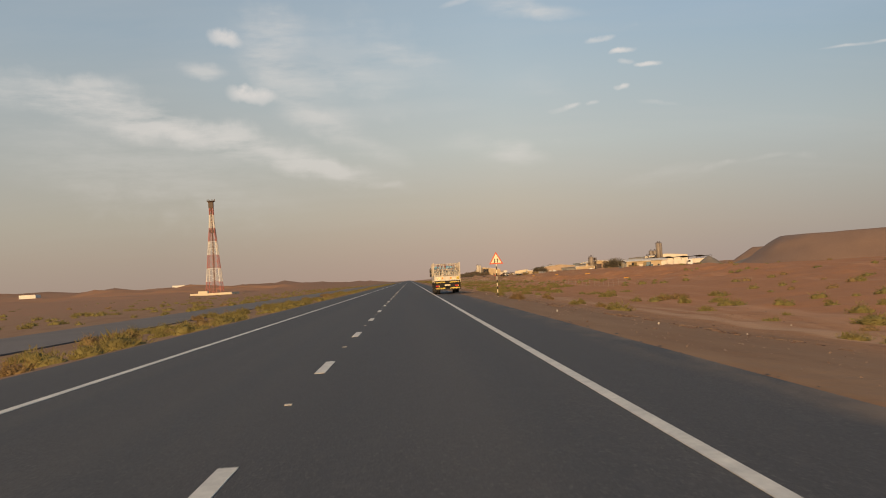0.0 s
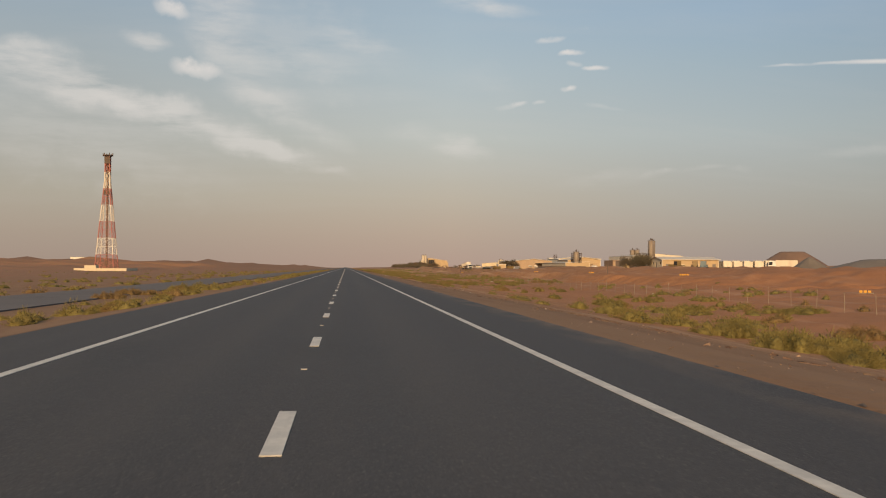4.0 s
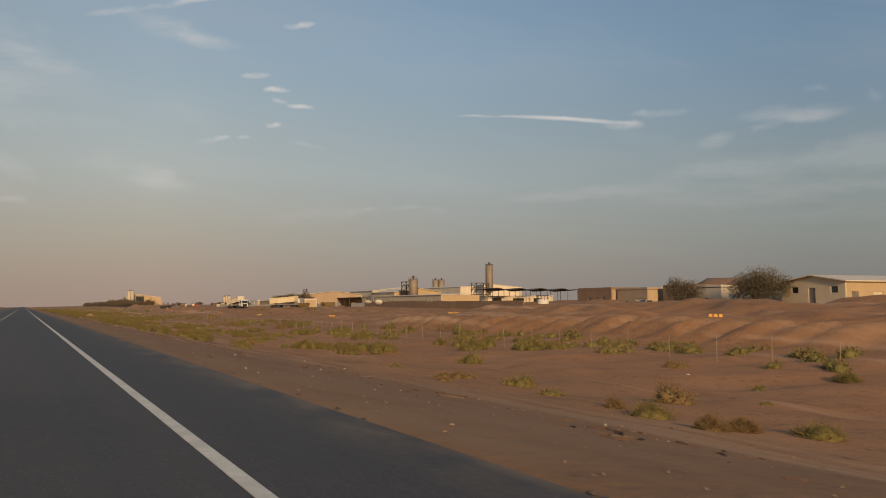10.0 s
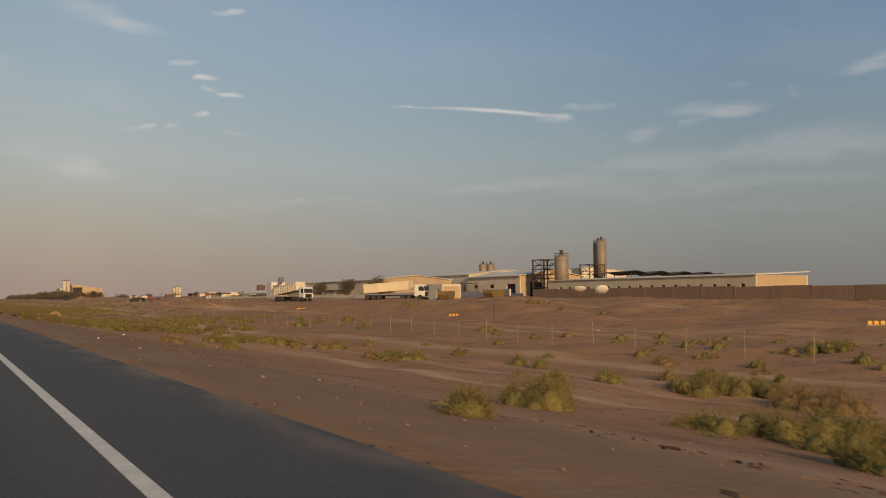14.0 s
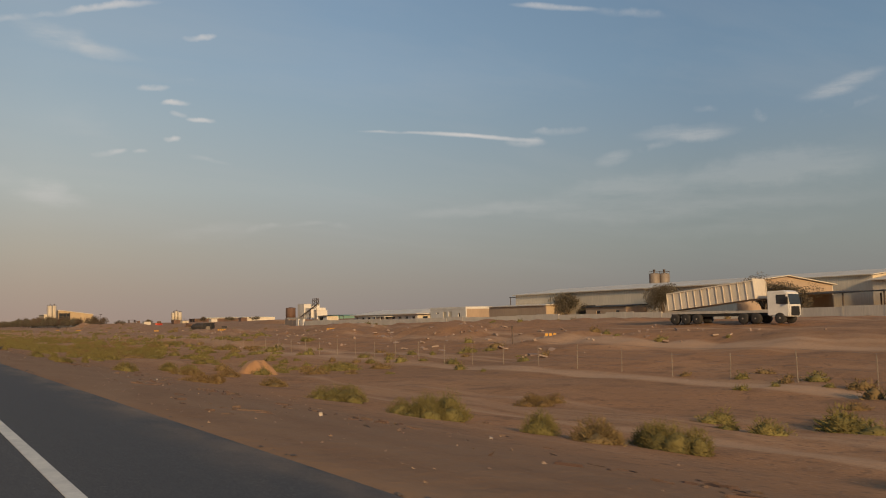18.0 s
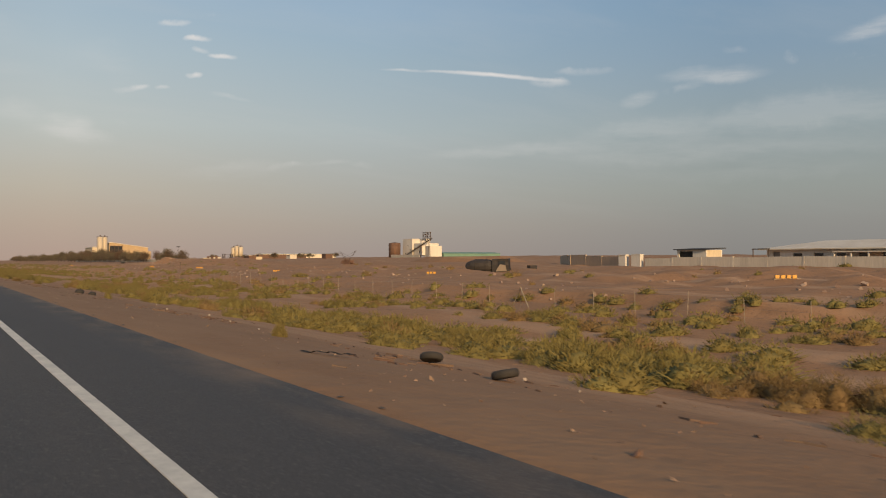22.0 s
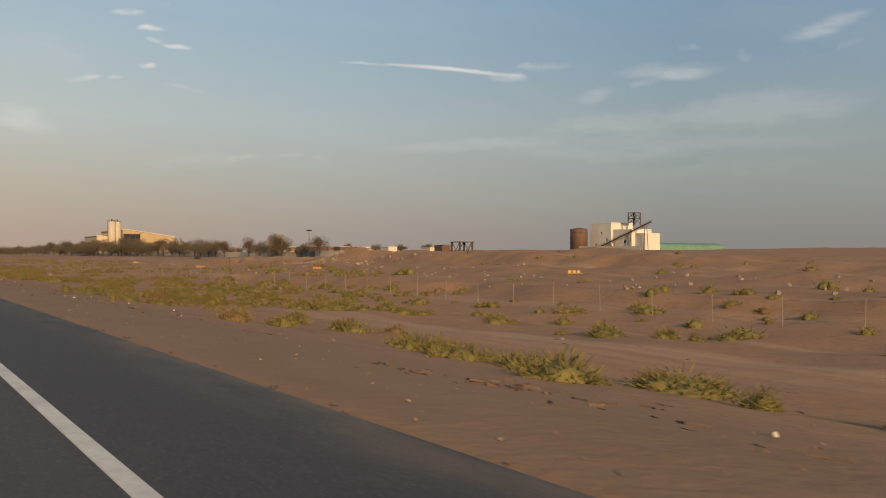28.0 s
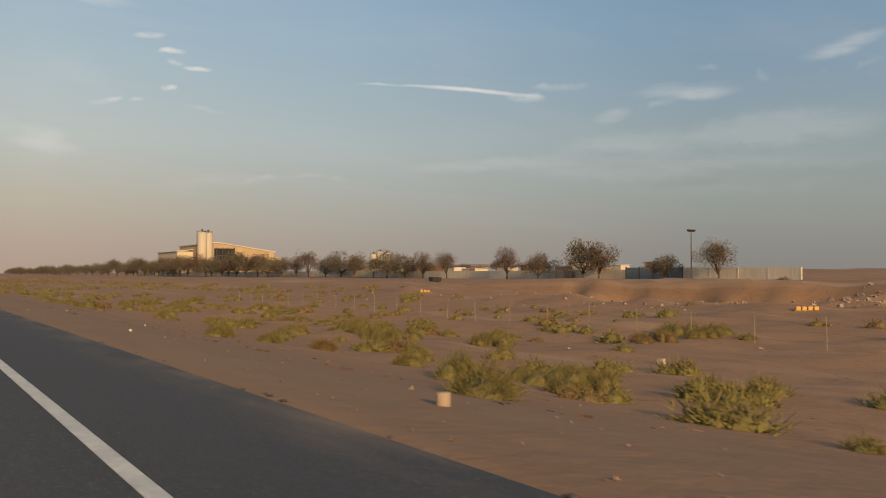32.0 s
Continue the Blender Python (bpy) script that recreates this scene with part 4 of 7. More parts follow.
        for sx in (-1, 1):
            part("leg_bundle", rods([((sx * w * (.5 - .012 * j), -d / 2 + .02 - .012 * j, .02), (sx * w * (.44 - .03 * j), -d / 2 + .05, .72 + .03 * j)) for j in range(6)], .013, 5), CHAIR, b)
        bm = bmesh.new()
        bmesh.ops.create_icosphere(bm, subdivisions=3, radius=1)
        for v in bm.verts:
            c = v.co
            e = Vector([math.copysign(abs(q) ** .45, q) for q in c])
            bulge = 1 + .07 * noise.noise(c * 2.3 + Vector((k, 0, 0))) + .05 * noise.noise(c * 6)
            v.co = Vector((e.x * w * .54 * bulge * (1 - .22 * max(c.z, 0)), e.y * d * .53 * bulge, .06 + (h - .06) / 2 * (1 + e.z * (1 + .12 * noise.noise(c * 3)))))
        part("plastic_wrap", bm, WRAP, b, "clear plastic film", True)
    for k in range(13):
        x, y = rng.uniform(-.9, .9), rng.uniform(1.4, 6.1)
        b = thing("carved_chair_arm", "curved brown wooden chair arm sticking out of the load", "chair part", 4.85 + x, 75.6 + y, .02 + BED, rng.uniform(0, 360), "wooden furniture on the lorry")
        pts = [Vector((0, 0, 0)), Vector((.02, 0, .7)), Vector((.1, 0, 1.05)), Vector((.02, 0, 1.25)), Vector((-.04, 0, 1.42)), Vector((.05, 0, 1.52))]
        bm = bmesh.new()
        for p, q in zip(pts, pts[1:]):
            rod(bm, p, q, .03, .026, 7)
        part("arm", bm, CARVED, b, "", True)
    for k in range(3):
        b = thing("wooden_furniture", "brown wooden furniture pieces under the cage", "furniture", 4.85 - .55 + .55 * k, 75.6 + 5.3, .02 + BED, 0, "wooden furniture on the lorry")
        part("panel", soften(box(-.25, .25, -.8, .8, 0, .95 + .1 * k), .04), CARVED, b)


def warning_sign():
    x, y = 8.42, 67.3
    t = thing("warning_sign", "red-bordered triangular two-way traffic sign on a banded pole", "road sign", x, y, gz(x, y) - .05)
    pole = part("pole", rod(bmesh.new(), (0, 0, 0), (0, 0, 2.75), .035, n=12), SIGNCREAM, t)
    for k in range(5):
        part("black_band", rod(bmesh.new(), (0, 0, .1 + k * .52), (0, 0, .36 + k * .52), .038, n=12), BLACK, pole)

    def tri(s, yy, zc, w=.02):
        h = s * .866
        return prism(bmesh.new(), [(-s / 2, zc - h / 3), (s / 2, zc - h / 3), (0, zc + h * 2 / 3)], yy - w, yy)
    plate = part("sign_plate", soften(tri(1.12, -.04, 2.95), .012), SIGNRED, t, "orange-red triangle border")
    part("sign_face", tri(.82, -.058, 2.955, .006), SIGNCREAM, plate, "cream sign face")
    for x0, d in ((-.12, -1), (.10, 1)):
        zc = 2.9
        part("arrow", prism(bmesh.new(), [(x0 - .03, zc - d * .16), (x0 + .03, zc - d * .16), (x0 + .03, zc + d * .06), (x0 + .075, zc + d * .06), (x0, zc + d * .19), (x0 - .075, zc + d * .06), (x0 - .03, zc + d * .06)], -.072, -.066), BLACK, plate, "black arrow")


def mast():
    x, y = -172, 770
    z = -2.4
    t = thing("telecom_mast", "tall red and white lattice telecom mast on a cream plinth", "mast", x, y, z)
    H, levels = 84, 14
    half = lambda h: 6.7 * (1 - h / (H * .80)) + 1.6 * (h / (H * .80)) if h < H * .80 else 1.6
    for k in range(levels):
        h0, h1 = H * k / levels, H * (k + 1) / levels
        a, b = half(h0), half(h1)
        m = MASTRED if (k // 2) % 2 == 0 else MASTWHITE
        seg = part("mast_section", bmesh.new(), m, t)
        c0 = [Vector((sx * a, sy * a, h0)) for sx, sy in ((-1, -1), (1, -1), (1, 1), (-1, 1))]
        c1 = [Vector((sx * b, sy * b, h1)) for sx, sy in ((-1, -1), (1, -1), (1, 1), (-1, 1))]
        bm = bmesh.new()
        for i in range(4):
            j = (i + 1) % 4
            rod(bm, c0[i], c1[i], .33, n=6)
            rod(bm, c0[i], c1[j], .13, n=5)
            rod(bm, c0[j], c1[i], .13, n=5)
            rod(bm, c1[i], c1[j], .13, n=5)
            rod(bm, (c0[i] + c0[j]) / 2, (c1[i] + c1[j]) / 2, .09, n=5)
        bm.to_mesh(seg.data)
        bm.free()
    part("cable_ladder", box(-.6, .6, -.4, .4, 0, H), RUST, t, "dark cable ladder")
    part("top_platform", lathe(bmesh.new(), [(2.2, H - .6), (3.6, H), (3.6, H + .5), (2.4, H + .5)], 12), FRAME, t)
    for k in range(6):
        a = k * 1.047
        part("antenna", box(3.4 * math.cos(a) - .25, 3.4 * math.cos(a) + .25, 3.4 * math.sin(a) - .25, 3.4 * math.sin(a) + .25, H - .4, H + 1.8), FRAME, t)
    for k in range(2):
        part("panel_antenna", box(-2.0, 2.0, -2.1, -1.8, H * (.66 + .27 * k), H * (.70 + .29 * k)), FRAME, t)
    part("plinth_wall", soften(box(-18, 18, -16, 16, -1.5, 2.2), .2), CREAM, t, "cream enclosure wall")
    part("equipment_hut", box(-12, -4, -12, -6, 2.0, 4.2), CREAM, t)


# ---- houses, sheds, halls ----
def wall_cells(bm, length, height, holes, place, thick=.25):
    """Fills a wall of that length and height round its holes (u0, u1, v0, v1)."""
    us = sorted({0, length, *[q for h in holes for q in h[:2]]})
    vs = sorted({0, height, *[q for h in holes for q in h[2:]]})
    for u0, u1 in zip(us, us[1:]):
        for v0, v1 in zip(vs, vs[1:]):
            cu, cv = (u0 + u1) / 2, (v0 + v1) / 2
            if not any(h[0] < cu < h[1] and h[2] < cv < h[3] for h in holes):
                place(bm, u0, u1, v0, v1, thick)


def house(name, label, category, x0, x1, y0, y1, h, wall, roof, shape="flat", west=(), south=(), zb=None, over=.25, rise=1.0, sun_wall=None, sunk=.6, roof_t=.14):
    """Walls of real thickness with openings (kind, u0, u1, v0, v1) in the faces to the road and to the sun, and a roof. u runs along y or x."""
    zb = gz((x0 + x1) / 2, (y0 + y1) / 2) if zb is None else zb
    t = thing(name, label, category, (x0 + x1) / 2, (y0 + y1) / 2, zb)
    lx, ly = (x1 - x0) / 2, (y1 - y0) / 2
    sides = {
        "west": (2 * ly, west, lambda bm, a, b, c, d, k: bx(bm, -lx, -lx + k, -ly + a, -ly + b, c, d)),
        "south": (2 * lx - .5, south, lambda bm, a, b, c, d, k: bx(bm, -lx + .25 + a, -lx + .25 + b, -ly, -ly + k, c, d)),
        "east": (2 * ly, (), lambda bm, a, b, c, d, k: bx(bm, lx - k, lx, -ly + a, -ly + b, c, d)),
        "north": (2 * lx - .5, (), lambda bm, a, b, c, d, k: bx(bm, -lx + .25 + a, -lx + .25 + b, ly - k, ly, c, d))}
    for side, (length, openings, place) in sides.items():
        bm = bmesh.new()
        wall_cells(bm, length, h, [o[1:] for o in openings], place)
        if sunk:
            us = sorted({0, length, *[q for o in openings for q in o[1:3]]})
            for a, b in zip(us, us[1:]):
                place(bm, a, b, -sunk, 0, .25)
        bmesh.ops.remove_doubles(bm, verts=bm.verts[:], dist=.002)
        # the south side can take its own material, with sunlight put into the colour
        w = part("wall", bm, (sun_wall or wall) if side == "south" else wall, t)
        for kind, a, b, c, d in openings:
            def slab(depth0, depth1, e=0.0):
                bm = bmesh.new()
                if side == "west":
                    bx(bm, -lx + depth0, -lx + depth1, -ly + a + e, -ly + b - e, c + e, d - e)
                else:
                    bx(bm, -lx + .25 + a + e, -lx + .25 + b - e, -ly + depth0, -ly + depth1, c + e, d - e)
                return bm
            if kind == "window":
                fr = part("window", slab(.12, .18), WHITE, t)
                part("pane", slab(.10, .115, .07), GLASS, fr)
            elif kind == "door":
                part("door", slab(.12, .17), SHUTTER, t)
            elif kind == "shutter":
                part("roller_shutter", slab(.1, .16), CREAM, t)
            else:
                # black sheet at the back of the hole, standing in for shade indoors
                part("dark_opening", slab(.24, .25), BLACK, t)
    o, r = over, roof_t
    if shape == "flat":
        part("roof", box(-lx - .05, lx + .05, -ly - .05, ly + .05, h, h + .12), roof, t)
        bm = bmesh.new()
        for q in ((-lx, lx, -ly, -ly + .2), (-lx, lx, ly - .2, ly), (-lx, -lx + .2, -ly + .2, ly - .2), (lx - .2, lx, -ly + .2, ly - .2)):
            bx(bm, *q, h + .12, h + .45)
        part("parapet", bm, wall, t)
    elif shape == "gable_y":
        part("roof", prism(bmesh.new(), [(-lx - o, h - .02), (0, h + rise), (lx + o, h - .02), (lx + o, h + r), (0, h + rise + r), (-lx - o, h + r)], -ly - o, ly + o), roof, t)
        # gable ends share the sunlit tint of the south wall
        part("gable", prism(bmesh.new(), [(-lx, h), (lx, h), (0, h + rise)], -ly, ly), sun_wall or wall, t)
    elif shape == "gable_x":
        part("roof", prism(bmesh.new(), [(-ly - o, h - .02), (0, h + rise), (ly + o, h - .02), (ly + o, h + r), (0, h + rise + r), (-ly - o, h + r)], -lx - o, lx + o, True), roof, t)
        part("gable", prism(bmesh.new(), [(-ly, h), (ly, h), (0, h + rise)], -lx, lx, True), wall, t)
    elif shape == "mono":
        part("roof", prism(bmesh.new(), [(-lx - o, h), (lx + o, h + rise), (lx + o, h + rise + r), (-lx - o, h + r)], -ly - o, ly + o), roof, t)
    elif shape == "hip":
        bm = bmesh.new()
        k = min(lx, ly) * .9
        low = [bm.verts.new(v) for v in ((-lx - o, -ly - o, h), (lx + o, -ly - o, h), (lx + o, ly + o, h), (-lx - o, ly + o, h))]
        eave = [bm.verts.new((v.co.x, v.co.y, h + r)) for v in low]
        d = (0, ly - k) if ly > lx else (lx - k, 0)
        top = [bm.verts.new((-d[0], -d[1], h + rise)), bm.verts.new((d[0], d[1], h + rise))]
        bm.faces.new(low[::-1])
        for i in range(4):
            bm.faces.new((low[i], low[(i + 1) % 4], eave[(i + 1) % 4], eave[i]))
        if ly > lx:
            for f in ((eave[0], eave[1], top[0]), (eave[1], eave[2], top[1], top[0]), (eave[2], eave[3], top[1]), (eave[3], eave[0], top[0], top[1])):
                bm.faces.new(f)
        else:
            for f in ((eave[0], eave[1], top[1], top[0]), (eave[1], eave[2], top[1]), (eave[2], eave[3], top[0], top[1]), (eave[3], eave[0], top[0])):
                bm.faces.new(f)
        part("roof", bm, roof, t)
    return t


def row_of(kind, start, step, count, w, v0, v1):
    return tuple((kind, start + k * step, start + k * step + w, v0, v1) for k in range(count))


def boundary_wall(label, pts, h, mat, bay=6.0, t=.2):
    """A block wall in bays with piers along the points."""
    first = pts[0]
    ob = thing("boundary_wall", label, "wall", first[0], first[1], 0, kind="structure")
    for (ax, ay), (bx_, by) in zip(pts, pts[1:]):
        L = math.hypot(bx_ - ax, by - ay)
        n = max(1, round(L / bay))
        ang = math.atan2(by - ay, bx_ - ax)
        for k in range(n):
            x, y = ax + (bx_ - ax) * (k + .5) / n, ay + (by - ay) * (k + .5) / n
            m = Matrix.Translation((x - first[0], y - first[1], gz(x, y))) @ Matrix.Rotation(ang, 4, "Z")
            bm = bmesh.new()
            bx(bm, -L / n / 2 + .01, L / n / 2 - .01, -t / 2, t / 2, -1.0, h)
            bx(bm, -L / n / 2 - .15, -L / n / 2 + .15, -t / 2 - .025, t / 2 + .025, -1.0, h + .02)
            o = part("wall_bay", bm, mat, ob)
            o.matrix_basis = m
    return ob


def silo(name, label, x, y, zb, r, leg, body, mat, cone=2.0, cap=.5, vent=True, n=20, group=""):
    t = thing(name, label, "silo", x, y, zb, group=group)
    part("shell", lathe(bmesh.new(), [(r * .15, leg - cone), (r, leg), (r, leg + body), (r * .55, leg + body + cap), (r * .2, leg + body + cap + .02)], n), mat, t, "", True)
    for k in range(3):
        z = leg + body * (k + .5) / 3
        part("hoop", lathe(bmesh.new(), [(r, z - .05), (r + .05, z - .04), (r + .05, z + .04), (r, z + .05)], n), mat, t)
    for k in range(4):
        a = .785 + k * 1.571
        part("leg", rod(bmesh.new(), (r * .92 * math.cos(a), r * .92 * math.sin(a), -.6), (r * .92 * math.cos(a), r * .92 * math.sin(a), leg + .5), .14, n=6), FRAME, t)
    if vent:
        part("vent", lathe(bmesh.new(), [(.38, leg + body + cap * .6), (.38, leg + body + cap + .9), (.48, leg + body + cap + .95), (.48, leg + body + cap + 1.2)], 10), FRAME, t)
    ring = [(r * math.cos(6.283 * k / 10), r * math.sin(6.283 * k / 10)) for k in range(10)]
    part("top_rail", rods([((*ring[k], leg + body + .9), (*ring[(k + 1) % 10], leg + body + .9)) for k in range(10)] + [((*q, leg + body), (*q, leg + body + .9)) for q in ring], .04, 4), FRAME, t)
    segs = [((-r - .3, d, 0), (-r - .3, d, leg + body + 1.0)) for d in (-.25, .25)]
    segs += [((-r - .3, -.25, .5 + .6 * k), (-r - .3, .25, .5 + .6 * k)) for k in range(int((leg + body) / .6))]
    part("ladder", rods(segs, .035, 4), FRAME, t)
    return t


def canopy(label, x0, x1, y0, y1, h, mat, bays, wave=.5, zb=None):
    zb = gz((x0 + x1) / 2, (y0 + y1) / 2) if zb is None else zb
    t = thing("shade_canopy", label, "canopy", (x0 + x1) / 2, (y0 + y1) / 2, zb)
    lx, ly = (x1 - x0) / 2, (y1 - y0) / 2
    bm = bmesh.new()
    n = bays * 4
    top = [[bm.verts.new((x, -ly + 2 * ly * k / n, h + wave * math.sin(math.pi * (k % 8) / 4 + .4) * .6 + (0 if x < 0 else .4))) for x in (-lx, lx)] for k in range(n + 1)]
    low = [[bm.verts.new(v.co - Vector((0, 0, .18))) for v in r] for r in top]
    for k in range(n):
        bm.faces.new((top[k][0], top[k][1], top[k + 1][1], top[k + 1][0]))
        bm.faces.new((low[k][1], low[k][0], low[k + 1][0], low[k + 1][1]))
        for s in (0, 1):
            q = (top[k][s], top[k + 1][s], low[k + 1][s], low[k][s])
            bm.faces.new(q)
    for r in (0, n):
        bm.faces.new((top[r][0], low[r][0], low[r][1], top[r][1]))
    bmesh.ops.recalc_face_normals(bm, faces=bm.faces)
    part("canopy_roof", bm, mat, t)
    for k in range(bays + 1):
        for x in (-lx + .3, lx - .3):
            y = -ly + .3 + (2 * ly - .6) * k / bays
            part("post", rod(bmesh.new(), (x, y, -.8), (x, y, h - .1), .12, n=6), FRAME, t)
    return t


def steel_tower(label, x, y, zb, w, d, h, floors, name="steel_frame"):
    t = thing(name, label, "steel frame", x, y, zb)
    for sx in (-1, 1):
        for sy in (-1, 1):
            part("column", box(sx * w / 2 - .14, sx * w / 2 + .14, sy * d / 2 - .14, sy * d / 2 + .14, -.6, h), FRAME, t)
    for k in range(floors):
        z0, z1 = h * k / floors, h * (k + 1) / floors
        part("deck", box(-w / 2 - .3, w / 2 + .3, -d / 2 - .3, d / 2 + .3, z1 - .16, z1), FRAME, t)
        segs = []
        for s in (-1, 1):
            segs += [((-w / 2, s * d / 2, z0), (w / 2, s * d / 2, z1)), ((s * w / 2, -d / 2, z0), (s * w / 2, d / 2, z1)), ((s * w / 2, d / 2, z0), (s * w / 2, -d / 2, z1))]
            segs += [((s * w / 2, -d / 2, z1 + .9), (s * w / 2, d / 2, z1 + .9)), ((-w / 2, s * d / 2, z1 + .9), (w / 2, s * d / 2, z1 + .9))] if k < floors - 1 else []
        part("brace", rods(segs, .07, 5), FRAME, t)
    return t


def tipper_lorry(label, x, y, rz, body_mat, tilt=0.0, semi=False, zb=None, group="parked tippers"):
    """A tipper lorry heading along its own +y, rear at zero."""
    zb = gz(x, y) if zb is None else zb
    t = thing("tipper_lorry", label, "lorry", x, y, zb, rz, group)
    L = 9.6 if semi else 5.6
    n = 12 if semi else 7
    hinge = Matrix.Translation((0, .3, 1.35)) @ Matrix.Rotation(radians(tilt), 4, "X")
    bm = prism(bmesh.new(), [(-1.22, .05), (1.22, .05), (1.22, 1.75), (1.14, 1.75), (1.1, .14), (-1.1, .14), (-1.14, 1.75), (-1.22, 1.75)], 0, L)
    bx(bm, -1.2, 1.2, L - .1, L, .06, 2.0)
    bx(bm, -1.2, 1.2, -.06, .0, .1, 1.7)
    body = part("tipper_body", bm, body_mat, t, "ribbed steel tipping body")
    body.matrix_basis = hinge
    for k in range(n + 1):
        for s in (-1, 1):
            part("rib", box(s * 1.25 - .05, s * 1.25 + .05, k * L / n - .06 + .06, k * L / n + .06, .05, 1.78), body_mat, body)
    for s in (-1, 1):
        part("top_rim", box(s * 1.23 - .08, s * 1.23 + .08, 0, L, 1.74, 1.86), body_mat, body)
        part("frame_rail", box(s * .45 - .08, s * .45 + .08, .2, L + (3.4 if semi else 2.6), .75, 1.05), BLACK, t)
    cy = L + (1.4 if semi else .35)
    cab = part("cab", soften(prism(bmesh.new(), [(cy, .75), (cy + 2.1, .65), (cy + 2.15, 1.7), (cy + 1.98, 2.9), (cy + 1.6, 3.1), (cy, 3.05)], -1.2, 1.2, True), .08, 2), CABWHITE, t, "white cab")
    part("windscreen", prism(bmesh.new(), [(cy + 2.14, 1.8), (cy + 2.18, 1.8), (cy + 2.02, 2.75), (cy + 1.98, 2.75)], -1.08, 1.08, True), GLASS, cab)
    part("grille", box(-.8, .8, cy + 2.1, cy + 2.19, .75, 1.6), BLACK, cab)
    for s in (-1, 1):
        part("side_window", prism(bmesh.new(), [(cy + .9, 1.85), (cy + 1.9, 1.8), (cy + 1.82, 2.7), (cy + .9, 2.7)], s * 1.19, s * 1.215, True), GLASS, cab)
        part("mirror", box(s * 1.4 - .1, s * 1.4 + .1, cy + 2.0, cy + 2.1, 1.8, 2.5), BLACK, cab)
        ys = [1.0, 2.25, 3.5, L - 1.1, L + .2, cy + 1.2] if semi else [1.0, 2.3, cy - .4, cy + 1.25]
        for q in ys:
            wheel(t, s * 1.0, q, .52, .5, s)
    return t


def loader(x, y, rz, mat, label):
    t = thing("wheel_loader", label, "loader", x, y, gz(x, y), rz, "parked earthmovers")
    part("engine_hood", soften(box(-1.0, 1.0, -2.8, -.4, 1.0, 2.2), .15, 2), mat, t)
    cab = part("cab", soften(box(-.8, .8, -.4, 1.2, 1.2, 3.3), .1), mat, t)
    for s in (-1, 1):
        part("window", box(s * .81 - .01, s * .81 + .01, -.25, 1.05, 2.0, 3.1), GLASS, cab)
        for q in (-1.8, 1.9):
            wheel(t, s * 1.05, q, .75, .6, s)
        part("lift_arm", rods([((s * .6, 1.2, 1.6), (s * .6, 2.9, 1.9)), ((s * .6, 2.9, 1.9), (s * .6, 3.9, .8))], .14, 6), mat, t)
    part("rear_window", box(-.7, .7, -.42, -.405, 2.3, 3.1), GLASS, cab)
    part("bucket", prism(bmesh.new(), [(3.6, .2), (4.9, .15), (4.9, .25), (4.0, .5), (3.8, 1.4), (3.6, 1.4)], -1.4, 1.4, True), RUST, t)


def spoil_heap(label, x, y, rx, ry, h, mat, flat, seed, zb=None):
    """A tipped heap with a flat or pointed top."""
    zb = (gz(x, y) if zb is None else zb) - 1.0
    bm = bmesh.new()
    n, rings = 64, 14
    verts = []
    for k in range(rings + 1):
        s = k / rings
        ring = []
        for i in range(n):
            a = 6.28319 * i / n
            wob = 1 + .12 * noise.noise(Vector((math.cos(a) * 1.3, math.sin(a) * 1.3, seed))) + .05 * noise.noise(Vector((math.cos(a) * 6, math.sin(a) * 6, seed + 4 + s * 2)))
            rad = (1 - s * (1 - flat)) * wob
            z = (h + 1.0) * (1 - (1 - s) ** 1.08) + .35 * noise.noise(Vector((math.cos(a) * 3 * rad, math.sin(a) * 3 * rad, seed + 9))) * s
            ring.append(bm.verts.new((rx * rad * math.cos(a), ry * rad * math.sin(a), z)))
        verts.append(ring)
    for a, b in zip(verts, verts[1:]):
        for i in range(n):
            bm.faces.new((a[i], a[(i + 1) % n], b[(i + 1) % n], b[i]))
    c = bm.verts.new((0, 0, h + 1.0 + .1))
    for i in range(n):
        bm.faces.new((verts[-1][i], verts[-1][(i + 1) % n], c))
    ob = finish("gravel_mound", bm, mat, None, "", True)
    ob.location = (x, y, zb)
    tagged(ob, label, "heap", "spoil heaps")


# ---- first stretch: lorry, sign, mast, spoil heaps, parked lorries, sheds ----
road_lorry()
warning_sign()
mast()
spoil_heap("huge dark brown gravel heap with a flat top", 152, 268, 46, 46, 8.4, SPOIL, .64, 1, .6)
spoil_heap("brown gravel heap behind the sheds", 236, 556, 20.5, 19, 8.0, SPOIL, .3, 2)
spoil_heap("grey gravel cone beside the lorries", 123.5, 342, 7.2, 7.2, 4.0, GREYSPOIL, .05, 3)
spoil_heap("low grey-brown gravel heap", 160, 369, 19, 17, 3.4, GREYSPOIL, .2, 4)
for k in range(5):
    tipper_lorry("white tipper lorry with a ribbed body parked in a row", 113.2 + 1.95 * k, 369.0 - 2.6 * k, -22 + (k % 3) * 2, TIPPER)
tipper_lorry("white tipper lorry parked across the end of the row", 127.5, 355.0, 62, TIPPER)
loader(108.5, 382, 160, YELLOWPLANT, "dusty yellow wheel loader parked on the yard")
loader(104.5, 387, 200, YELLOWPLANT, "dusty yellow wheel loader parked on the yard")
loader(108, 374.5, 150, BLUEGATE, "dark blue wheel loader parked beside the lorries")

